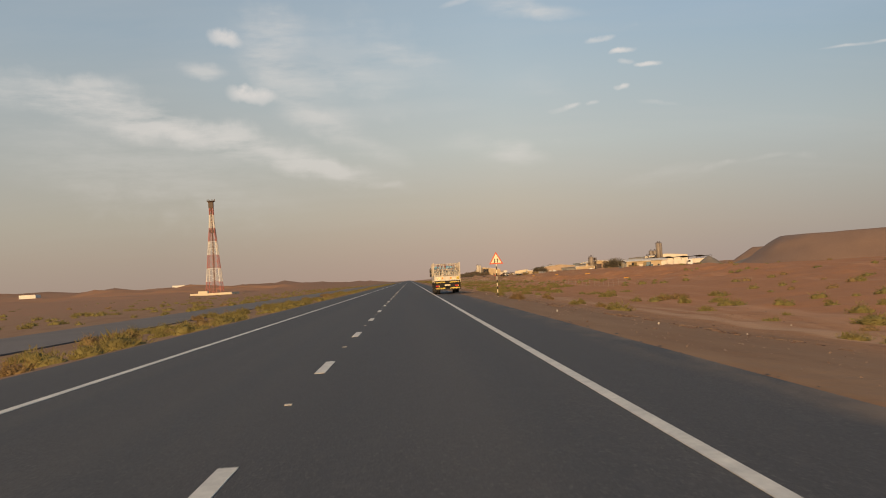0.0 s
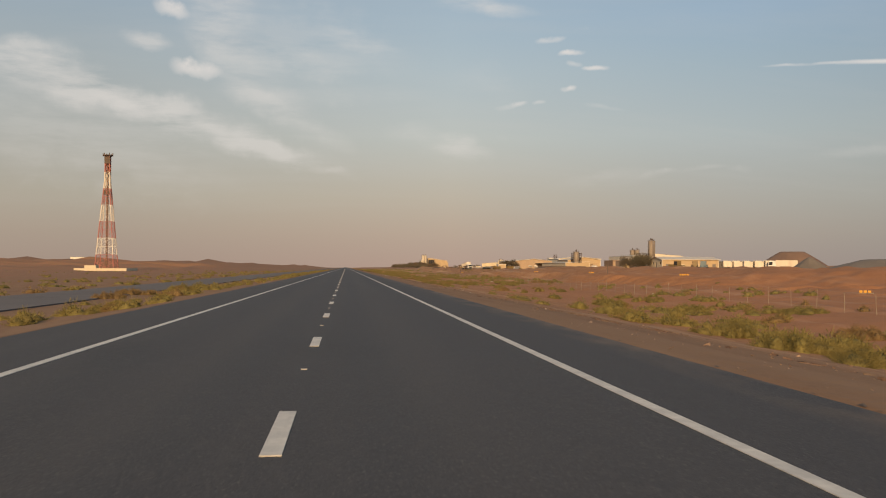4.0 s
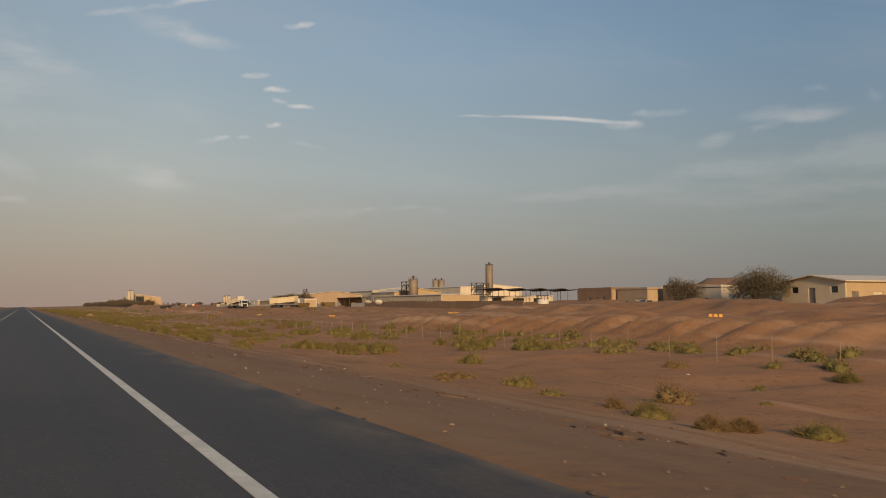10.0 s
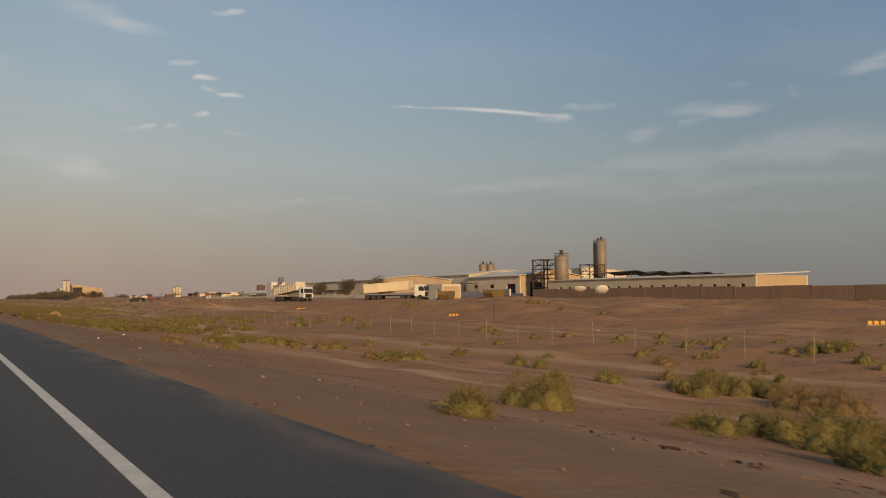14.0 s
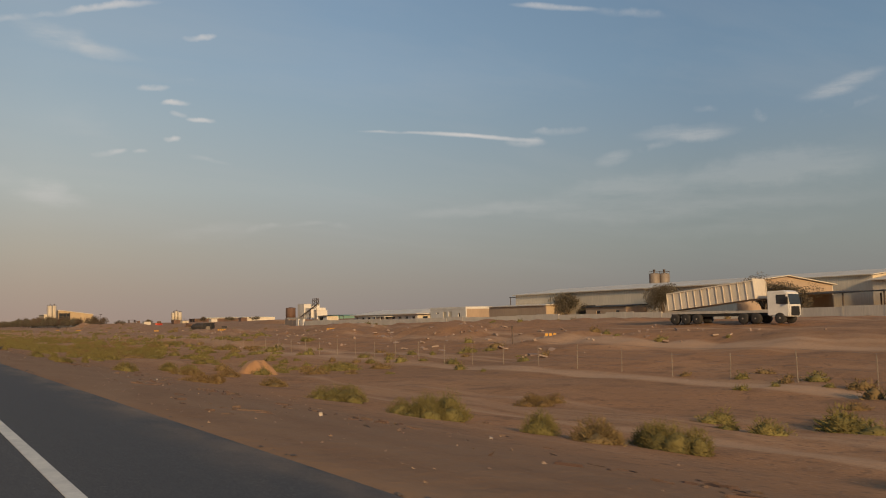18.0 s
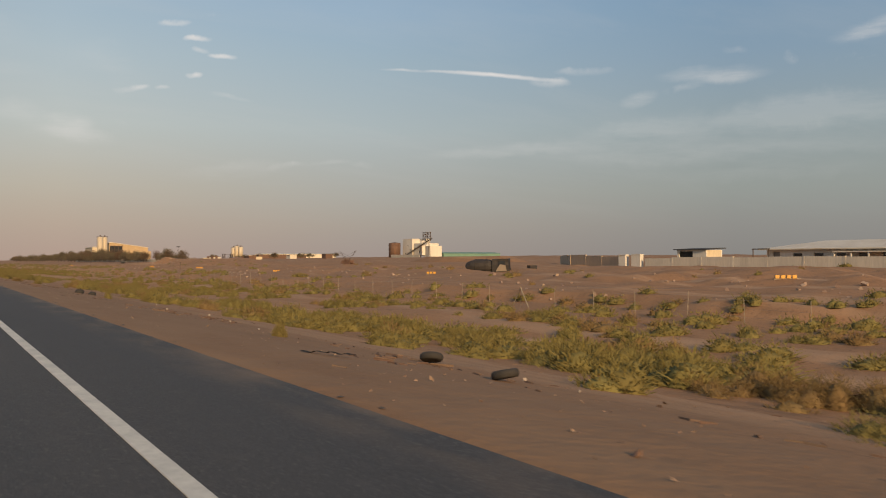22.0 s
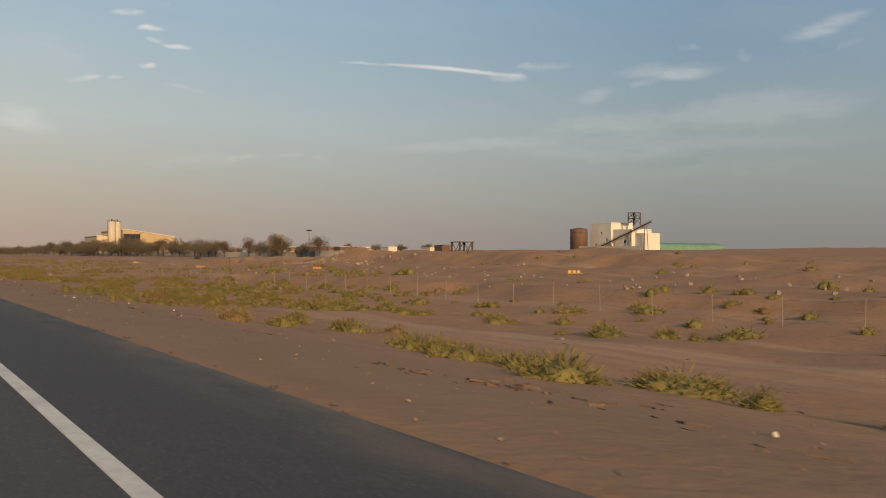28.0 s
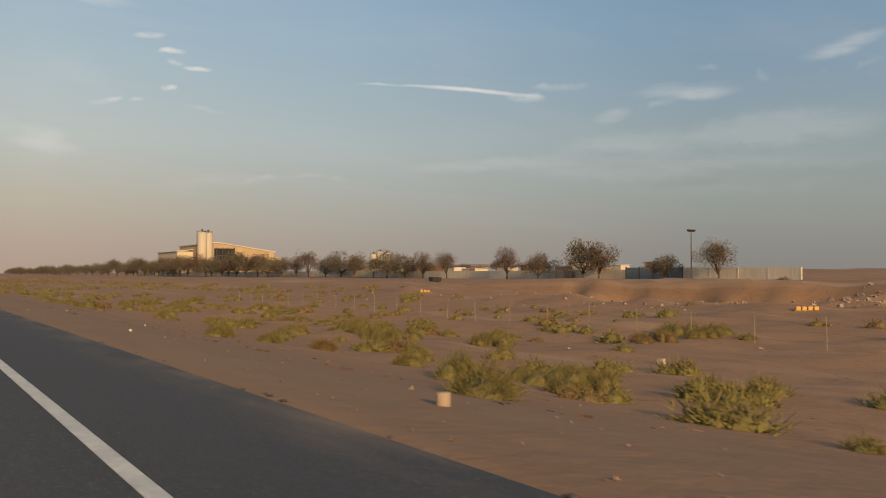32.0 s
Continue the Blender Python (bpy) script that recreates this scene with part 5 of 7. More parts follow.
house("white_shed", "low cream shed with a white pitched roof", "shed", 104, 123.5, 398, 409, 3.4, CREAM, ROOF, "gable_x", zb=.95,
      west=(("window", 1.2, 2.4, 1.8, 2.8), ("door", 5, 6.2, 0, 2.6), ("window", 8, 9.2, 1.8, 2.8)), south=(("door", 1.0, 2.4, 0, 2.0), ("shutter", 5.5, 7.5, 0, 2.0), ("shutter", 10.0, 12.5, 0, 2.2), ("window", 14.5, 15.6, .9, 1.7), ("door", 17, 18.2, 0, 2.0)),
      sun_wall=SUNYELLOW, rise=.95, over=.5)
house("store_hut", "small grey block store hut", "hut", 126, 132, 399, 404, 2.6, GREYWALL, GREYWALL, "flat", zb=1.0)
house("block_house", "brown block house with two steel doors", "house", 104, 112, 450.5, 461.5, 3.6, BROWN, BROWN, "flat",
      west=(("door", 1.5, 3.0, 0, 2.1), ("door", 6.4, 7.6, 0, 2.1), ("opening", 4.3, 4.8, 1.6, 2.0)), south=(("door", 2, 3.2, 0, 2.1),), sun_wall=TAN)
house("block_house", "tan block house with pale doors", "house", 105, 111, 441, 449.8, 3.6, TAN, BROWN, "flat",
      west=(("shutter", 1.0, 3.4, 0, 2.0), ("opening", 5.6, 6.4, .9, 1.6)), sun_wall=SUNYELLOW)
house("block_house", "small brown flat-roofed house", "house", 107, 114, 431.5, 439, 3.6, BROWN, BROWN, "flat", west=(("door", 3, 4, 0, 2.0),))
house("hut", "small grey plastered hut with a door", "hut", 105, 109, 422.5, 428.5, 3.7, GREYWALL, DARKROOF, "flat", west=(("window", 1, 1.8, 1, 1.7), ("door", 3, 4, 0, 2)))
house("hut", "small grey plastered hut with a window", "hut", 106, 110, 414.5, 419, 3.6, WHITE, ROOF, "gable_x", rise=.5, west=(("window", 1, 2, 1, 1.8),))


def pickup(x, y, rz, mat, label):
    t = thing("pickup", label, "pickup truck", x, y, gz(x, y), rz)
    part("body", soften(prism(bmesh.new(), [(-2.4, .5), (2.4, .5), (2.45, .95), (1.3, 1.08), (.7, 1.7), (-.55, 1.72), (-.75, 1.1), (-2.4, 1.08)], -.85, .85, True), .05, 2), mat, t)
    for s in (-1, 1):
        part("window", prism(bmesh.new(), [(-.5, 1.12), (1.05, 1.12), (.62, 1.62), (-.45, 1.62)], s * .845, s * .862, True), GLASS, t)
        for q in (-1.5, 1.55):
            wheel(t, s * .78, q, .36, .24, s)
    part("windscreen", prism(bmesh.new(), [(1.28, 1.12), (1.31, 1.12), (.75, 1.66), (.72, 1.66)], -.75, .75, True), GLASS, t)


pickup(99.5, 434.5, 90, CREAM, "cream pickup truck parked before the block houses")
pickup(97.5, 441, 60, TAN, "dusty tan pickup truck parked before the block houses")

# ---- block factory ----
boundary_wall("long mud-brown block wall round the factory yard", [(101, 478), (100.5, 528), (102, 578)], 1.9, BROWN)
silo("water_tank", "white water tank behind the brown wall", 103.6, 474, gz(103.6, 474) - .1, 1.25, .2, 1.75, WHITE, .4, .25, False)
house("office_block", "long low yellow building with a row of small windows", "building", 105.6, 117.5, 528.5, 578, 3.6, CREAM, ROOF, "mono", west=row_of("window", 2, 2.7, 17, .8, 1.5, 2.4), rise=.5, sun_wall=SUNYELLOW)
house("factory_hall", "large pale factory hall with a sheet roof", "hall", 132, 152, 624, 649.5, 5.6, GREYROOF, ROOF, "gable_y", rise=1.6, over=.6, sun_wall=SUNYELLOW,
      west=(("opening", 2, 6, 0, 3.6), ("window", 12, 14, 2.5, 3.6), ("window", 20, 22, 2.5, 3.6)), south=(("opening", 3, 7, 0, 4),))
house("factory_hall", "grey factory hall with a pale eaves line", "hall", 133, 160, 650, 678, 6.4, GREYROOF, ROOF, "gable_y", rise=1.4, over=.5, sun_wall=CREAM)
boundary_wall("low pale block wall before the silos", [(112, 600), (113, 621)], 1.7, GREYWALL, 3.5)
boundary_wall("low pale block wall before the silos", [(107, 588), (112, 599.5)], 1.2, CONCRETE, 3.5)
for dx, dy, tilt in ((0, 0, 35), (2.2, -3.0, 20)):
    g = thing("satellite_dish", "white satellite dish on a short pole", "satellite dish", 94 + dx, 554.5 + dy, gz(94 + dx, 554.5 + dy), 150, "satellite dishes before the wall")
    part("pole", rod(bmesh.new(), (0, 0, -.3), (0, 0, 1.3), .06, n=8), FRAME, g)
    dish = part("reflector", lathe(bmesh.new(), [(.05, 0), (.5, .06), (.9, .22), (1.1, .36), (1.12, .36), (.9, .16), (.5, 0), (.05, -.05)], 20), CABWHITE, g)
    dish.matrix_basis = pose(0, 0, 1.4, 60 - tilt, 0, 0)
silo("silo", "slim cement silo on steel legs", 132.6, 607.5, .9, 1.65, 4.3, 5.3, STEEL, 1.8, .5)
steel_tower("dark rusty steel mixing tower beside the slim silo", 135.5, 617.6, .9, 4.6, 4.6, 9.4, 4, "mixing_tower")
conveyor_bin = thing("aggregate_bin", "low dusty steel aggregate bin beside the mixing tower", "hopper", 134, 599, gz(134, 599), 20)
part("hopper", prism(bmesh.new(), [(-4, 2.6), (-3, 1.2), (3, 1.2), (4, 2.6), (3.8, 2.6), (2.9, 1.4), (-2.9, 1.4), (-3.8, 2.6)], -1.6, 1.6), RUST, conveyor_bin)
for q in (-2.8, 0, 2.8):
    part("leg", box(q - .1, q + .1, -1.5, 1.5, -.4, 1.2), FRAME, conveyor_bin)
for dx, dy in ((1.45, 2.5), (-1.45, -2.5)):
    silo("silo", "tall grey cement silo with a railed top", 201.8 + dx, 672.9 + dy, 2.2, 1.72, 6.0, 11.4, STEEL, 2.2, .5, group="tall pair of cement silos")
steel_tower("rusty steel tower beside the tall silos", 194, 668, 2.0, 6.5, 5, 9.5, 3, "mixing_tower")
for dx, dy in ((-1.6, .85), (1.6, -.85)):
    silo("silo", "short grey cement silo with a vent", 229.5 + dx, 785.9 + dy, 2.6, 1.85, 5.0, 8.4, STEEL, 2.0, .4, group="short pair of cement silos")
dark = canopy("dark shade-cloth canopy on thin posts", -6, 6, -26, 26, 6.2, DARKROOF, 8, .7, zb=1.6)
dark.matrix_world = pose(208, 648, 1.6, 0, 0, -80)
house("store_shed", "low pale store shed under the dark canopy", "shed", 188, 224, 652, 660, 3.6, CREAM, ROOF, "mono", rise=.3, zb=1.4, sun_wall=GREYWALL, south=(("opening", 3, 8, 0, 2.8), ("opening", 14, 20, 0, 2.8), ("opening", 25, 30, 0, 2.8)))
canopy("dark canopy roof before the grey hall", 119, 129.5, 640, 672, 3.8, DARKROOF, 5, .1)
house("site_hut", "grey site hut with a pale end", "hut", 82, 86, 579, 584, 2.4, GREYWALL, ROOF, "flat", sun_wall=SUNYELLOW, west=(("door", 1, 2, 0, 2),))


def skip(x, y, rz, mat, label):
    t = thing("skip", label, "skip", x, y, gz(x, y), rz)
    part("hull", prism(bmesh.new(), [(-2.0, .9), (-1.4, .1), (1.4, .1), (2.0, .9), (2.0, 1.5), (1.9, 1.5), (1.9, .95), (1.35, .2), (-1.35, .2), (-1.9, .95), (-1.9, 1.5), (-2.0, 1.5)], -.9, .9), mat, t)
    for s in (-1, 1):
        part("end_plate", prism(bmesh.new(), [(-2.0, .9), (-1.4, .1), (1.4, .1), (2.0, .9), (2.0, 1.5), (-2.0, 1.5)], s * .9, s * .96), mat, t)
        part("rib", box(-2.0, 2.0, s * .97, s * 1.02, 1.35, 1.5), mat, t)


skip(80.5, 575, 40, YELLOWPLANT, "dusty yellow steel skip beside the site hut")
skip(86, 568, 20, YELLOWPLANT, "dusty yellow steel skip beside the site hut")
boundary_wall("low grey block wall of the factory", [(88, 566), (94, 580), (98, 600), (100, 640)], 1.5, GREYWALL)
tipper_lorry("white articulated tipper lorry with a raised yellow body", 77.3, 602, -137, TIPPERY, 4, True)
tipper_lorry("white articulated tipper lorry parked on the track", 70.8, 635, -170, TIPPER, 6, True)

spoil_heap("small heap of loose orange sand beside shrubs", 22.2, 626.5, 2.1, 2.7, .75, ORANGESAND, .25, 8)

# ---- second yard ----
boundary_wall("pale grey block wall along the yards", [(100, 640), (100, 700), (99, 735), (100, 799)], 1.35, GREYWALL)
house("long_hall", "long grey hall with a pale roof edge", "hall", 106, 130, 655, 708, 5.4, GREYROOF, ROOF, "gable_y", rise=1.3, over=.5, zb=.4,
      west=(("opening", 5, 6, 3.2, 3.9), ("opening", 14, 15, 3.2, 3.9), ("opening", 30, 34, 0, 3)), sun_wall=TAN)
house("front_shed", "tan block shed with a lit end", "shed", 100.5, 105.8, 692, 709.5, 3.2, TAN, ROOF, "mono", rise=.3, sun_wall=SUNYELLOW, zb=.35)
house("hut", "small tan hut with two windows", "hut", 101, 105.5, 672.5, 682, 2.5, TAN, DARKROOF, "mono", rise=.3, west=(("window", 1.5, 2.4, 1, 2), ("window", 6, 6.9, 1, 2)), zb=.4)
house("far_hall", "big pale hall far behind the yard", "hall", 195, 230, 690, 744, 8.2, GREYROOF, ROOF, "gable_y", rise=1.4, zb=1.8)
house("gate_building", "pale plastered gate building with tall columns", "building", 102, 111, 720, 734, 3.1, WHITE, WHITE, "flat", zb=.4,
      west=(("opening", 2.2, 2.9, 1.2, 2.2), ("window", 10.5, 11.6, 2.2, 2.5), ("shutter", 5.2, 6.6, 0, 2.6), ("shutter", 7.4, 8.8, 0, 2.6)), sun_wall=TAN)
canopy("flat dark canopy behind the gate building", 166, 190, 778, 790, 6.6, DARKROOF, 3, .05)
house("villa", "long white bungalow with a pale hipped roof", "bungalow", 107, 119, 748, 781.5, 2.35, WHITE, ROOF, "hip", rise=1.35, over=.9, zb=.4,
      west=row_of("window", 1.2, 3.3, 9, 1.5, .9, 1.9) + (("door", 31.3, 32.4, 0, 2.1),), south=row_of("window", 1.2, 3.4, 3, 1.5, .9, 1.9), sun_wall=CREAM)
t = thing("veranda", "white veranda before the bungalow", "veranda", 105.5, 764, .4)
part("veranda_roof", box(-1.5, 1.4, -5, 5, 1.9, 2.05), ROOF, t)
for k in range(5):
    part("veranda_post", box(-1.4, -1.25, -4.9 + k * 2.4, -4.75 + k * 2.4, -.5, 1.9), WHITE, t)
house("guard_house", "small white guard house with a dark roof", "guard house", 102, 105.5, 788.4, 794.2, 2.5, WHITE, DARKROOF, "mono", rise=.2, over=.4, sun_wall=CREAM, west=(("opening", 2.6, 5.4, 1.3, 2.3),))
for y, w in ((801.0, 1.0), (804.2, .8)):
    g = thing("gate_pillar", "broad white rendered gate pillar", "gate pillar", 100.2, y, gz(100.2, y), group="pillars of the yard gate")
    part("shaft", soften(box(-.35, .35, -w, w, -.5, 1.95), .03), WHITE, g)
    part("cap", soften(box(-.42, .42, -w - .08, w + .08, 1.95, 2.08), .02), WHITE, g)
g = thing("yard_gateway", "thin dark steel gate frame behind the wall", "gate", 101.5, 778.2, gz(101.5, 778.2))
for q in (-1.3, 1.3):
    part("post", rod(bmesh.new(), (0, q, -.3), (0, q, 2.5), .07, n=6), FRAME, g)
part("beam", box(-.06, .06, -1.45, 1.45, 2.45, 2.6), FRAME, g)
boundary_wall("tan block wall beside the gate", [(100.4, 805.6), (103, 821), (116, 840)], 1.75, TAN)


def crumpled(bm, amount, seed):
    """Dent a body at random, as heat and blows leave it."""
    rng = random.Random(seed)
    for v in bm.verts:
        v.co += Vector((rng.uniform(-1, 1), rng.uniform(-1, 1), rng.uniform(-1, 1))) * amount
    return bm


def wreck():
    t = thing("burnt_wreck", "black burnt-out truck wreck with a tapered drum on the sand", "wreck", 71.5, 801.5, gz(71.5, 801.5), -45)
    drum = lathe(bmesh.new(), [(.3, -3.3), (.62, -2.95), (.88, -2.45), (1.0, -2.0), (1.03, -1.2), (1.03, -.4), (.98, .2), (.82, .55), (.8, .8)], 14, "X", (0, 0, .86))
    part("drum", crumpled(drum, .045, 5), BLACKSTEEL, t)
    for q, r in ((-1.75, 1.04), (-.2, 1.05)):
        part("hoop", lathe(bmesh.new(), [(r - .06, q - .07), (r + .03, q - .05), (r + .03, q + .05), (r - .06, q + .07)], 18, "X", (0, 0, .86)), BLACKSTEEL, t)
    cab = box(.75, 3.1, -.95, .95, .05, 1.9)
    bmesh.ops.subdivide_edges(cab, edges=cab.edges[:], cuts=3, use_grid_fill=True)
    part("cab", crumpled(cab, .07, 8), BLACKSTEEL, t)
    part("cab_window", box(1.7, 2.6, -1.04, -.99, 1.0, 1.6), GLASS, t)
    part("torn_plate", prism(bmesh.new(), [(1.3, .1), (2.9, .15), (2.7, 1.0), (1.9, 1.15)], -1.12, -1.06), STEEL, t, "bare grey steel plate")
    part("bumper", soften(box(3.05, 3.3, -.9, .9, .1, .5), .06), BLACKSTEEL, t)
    for q in (-1.9, .3):
        part("cradle", box(q - .2, q + .2, -.8, .8, -.2, .2), BLACKSTEEL, t)


wreck()
wreck_bit = thing("burnt_scrap", "small black scrap lump beside the wreck", "scrap", 76, 797, gz(76, 797))
part("lump", soften(box(-.6, .6, -.4, .4, -.1, .45), .12, 2), BLACKSTEEL, wreck_bit)

for k, (x, y, w) in enumerate(((-470, 905, 14), (-420, 960, 9), (-300, 1130, 8))):
    house("far_compound", "low white walled compound before the red hills", "house", x - w, x + w, y, y + 14, 4.0 + k % 2, WHITE, CREAM, "flat", sunk=6)

# ---- crusher plant and the far works ----
spoil_heap("long flat-topped sand bank", 141, 916, 9, 36, 1.5, SAND, .6, 6)
house("crusher_house", "white tower-like crusher building on legs", "plant building", 244, 256, 1134.5, 1146, 9.2, WHITE, ROOF, "flat", zb=4.2, sunk=0, west=(("opening", 2, 3, 2.4, 3.4), ("opening", 5, 6, 5.2, 6.0), ("opening", 8, 9, .6, 1.4)))
house("crusher_house", "lower white bay of the crusher building", "plant building", 245, 256, 1124.6, 1134.4, 6.4, WHITE, ROOF, "flat", zb=4.2, sunk=0, west=(("opening", 3, 4.2, 1.4, 2.6), ("opening", 6, 7, 3.6, 4.4)))
house("crusher_house", "narrow cream crusher tower", "plant building", 247, 255, 1119.5, 1124.5, 5.0, WHITE, ROOF, "flat", zb=4.0, sunk=2)
steel_tower("dark steel legs of the crusher building", 250, 1135.5, 3.2, 11, 20, 1.0, 1, "support_frame")
steel_tower("dark steel hoist frame on the crusher roof", 250, 1128, 13.2, 3, 3.5, 4.4, 2, "hoist_frame")


def conveyor(a, b):
    a, b = Vector(a), Vector(b)
    t = thing("conveyor", "inclined steel belt conveyor at the crusher", "conveyor", *a)
    d = b - a
    part("belt_truss", rods([(Vector((0, o, z)), d + Vector((0, o, z))) for o in (-.6, .6) for z in (0, 1.1)] + [(d * (k / 10) + Vector((0, -.6, 1.1 * (k % 2))), d * ((k + 1) / 10) + Vector((0, -.6, 1.1 * ((k + 1) % 2)))) for k in range(10)], .07, 5), STEEL, t)
    part("belt", rod(bmesh.new(), (0, 0, .6), d + Vector((0, 0, .5)), .22, n=6), RUBBER, t)
    for k in (3, 6, 9):
        p = d * (k / 10)
        part("trestle", rods([(p + Vector((0, -.5, 0)), Vector((p.x, p.y - 1.2, -.6))), (p + Vector((0, .5, 0)), Vector((p.x, p.y + 1.2, -.6)))], .12, 5), FRAME, t)


conveyor((242, 1140, 3.2), (246.5, 1116, 13.2))
t = thing("storage_drum", "rust-brown cylindrical steel tank", "tank", 239.5, 1148, 3.0)
part("shell", lathe(bmesh.new(), [(3.5, -.5), (3.5, 8.4), (3.3, 8.5), (.4, 9.0)], 28), RUST, t, "", True)
for k in range(4):
    part("hoop", lathe(bmesh.new(), [(3.5, 1 + 2 * k), (3.6, 1.03 + 2 * k), (3.6, 1.15 + 2 * k), (3.5, 1.18 + 2 * k)], 28), RUST, t)
boundary_wall("concrete wall before the crusher", [(236, 1112), (234, 1142)], 1.6, CONCRETE)
house("green_shed", "low green sheet shed beside the crusher", "shed", 259, 299, 1124, 1136, 2.4, GREEN, GREEN, "gable_x", rise=.8)
for k in range(7):
    house("yard_box", "small grey store box in the far yard", "hut", 150 + 17 * k, 155 + 17 * k, 1235 + (k * 37) % 60, 1242 + (k * 37) % 60, 2.0 + (k % 3) * .5, (CREAM, GREYWALL, RUST)[k % 3], (ROOF, DARKROOF)[k % 2], "mono", rise=.3)


def crane(x, y, rz, label, boom):
    t = thing("small_crane", label, "crane", x, y, gz(x, y), rz, "small cranes on the sand")
    for s in (-1, 1):
        part("track", soften(box(s * .8 - .25, s * .8 + .25, -1.2, 1.2, 0, .4), .12, 2), RUST, t)
    part("house", soften(box(-.7, .7, -1.1, .6, .42, 1.05), .08), RUST, t)
    part("cab", soften(box(-.7, -.1, .2, .9, .45, 1.3), .06), RUST, t)
    b = Vector((0, boom * .72, boom * .69))
    part("boom", rods([(Vector((o, .8, 1.0)), Vector((o * .3, .8, 1.0)) + b) for o in (-.35, .35)] + [(Vector((.35 * (-1) ** k, .8, 1.0)) + b * (k / 9), Vector((.35 * (-1) ** (k + 1) * .8, .8, 1.0)) + b * ((k + 1) / 9)) for k in range(9)], .028, 4), FRAME, t)
    part("stay", rods([((0, -1.2, 1.7), Vector((0, .8, 1.0)) + b)], .03, 4), FRAME, t)


crane(106.5, 927, -150, "rusty crawler crane with a raised lattice boom", 4.2)
crane(97.5, 905.5, 20, "rusty crawler crane with a lowered lattice boom", 3.4)
steel_tower("rusty portal frame standing among shrubs", 106.4, 1041, gz(106.4, 1041), 3.2, 3, 3.6, 1, "portal_frame")
for dx, dy, h in ((-3.6, 3, 9.2), (0, 0, 10.6), (3.6, -3, 9.6)):
    silo("silo", "pale cream tank with a railed top", 247 + dx * .6, 1473 + dy * 1.3, 3.4, 2.1, 2.0, h - 1.5, PALE_STEEL, 1.0, .4, group="cream tanks")
house("brown_shed", "long brown open shed beside the cream tanks", "shed", 255, 300, 1436, 1456, 3.6, RUST, DARKROOF, "mono", rise=.6, west=(("opening", 2, 8, 0, 3), ("opening", 10, 18, 0, 3)))
house("grey_shed", "long grey shed far behind the tanks", "shed", 330, 420, 1640, 1665, 5, GREYROOF, GREYROOF, "gable_x", rise=1)

t = thing("cement_works", "tan cement works hall with a sloping roof", "hall", 135, 1428, .8)
part("main_hall", prism(bmesh.new(), [(-12, -1), (17, -1), (17, 10.8), (-10, 14.6), (-12, 14.4)], -26, 28), SUNYELLOW, t, "tan clad hall")
part("hall_roof", prism(bmesh.new(), [(17.6, 10.7), (17.6, 11.1), (-10, 15.0), (-12.6, 14.8), (-12.6, 14.4), (-10, 14.62)], -26.6, 28.5), ROOF, t)
part("annex", box(6, 17.6, -34, -26.02, -1, 8.2), SUNYELLOW, t)
part("side_hall", box(-19.5, -12.05, 5, 40, -1, 11.4), CREAM, t)
part("side_roof", prism(bmesh.new(), [(-20, 11.3), (-12, 12.2), (-12, 12.5), (-20, 11.6)], 4.5, 40.5), GREYROOF, t)
# the hall is solid: a dark slab paints the shade of its bay
part("dark_bay", box(-11.6, -2.5, -26.6, -26.05, 2, 12.2), GLASS, t, "dark slab standing in for the shade of an open bay")
part("stair_frame", rods([((-11 + 2.8 * k, -27.2, -1), (-11 + 2.8 * k, -27.2, 12.6)) for k in range(4)] + [((-11, -27.2, 3 * k), (-2.6, -27.2, 3 * k)) for k in range(5)] + [((-11, -27.2, 3), (-2.6, -27.2, 9))], .22, 5), FRAME, t)
for dx, dy in ((1.9, 1.85), (-1.9, -1.85)):
    silo("silo", "tall pale cement silo at the works", 116.5 + dx, 1393 + dy, .8, 2.05, 3, 15.4, PALE_STEEL, 1.2, .5, group="silos at the cement works")


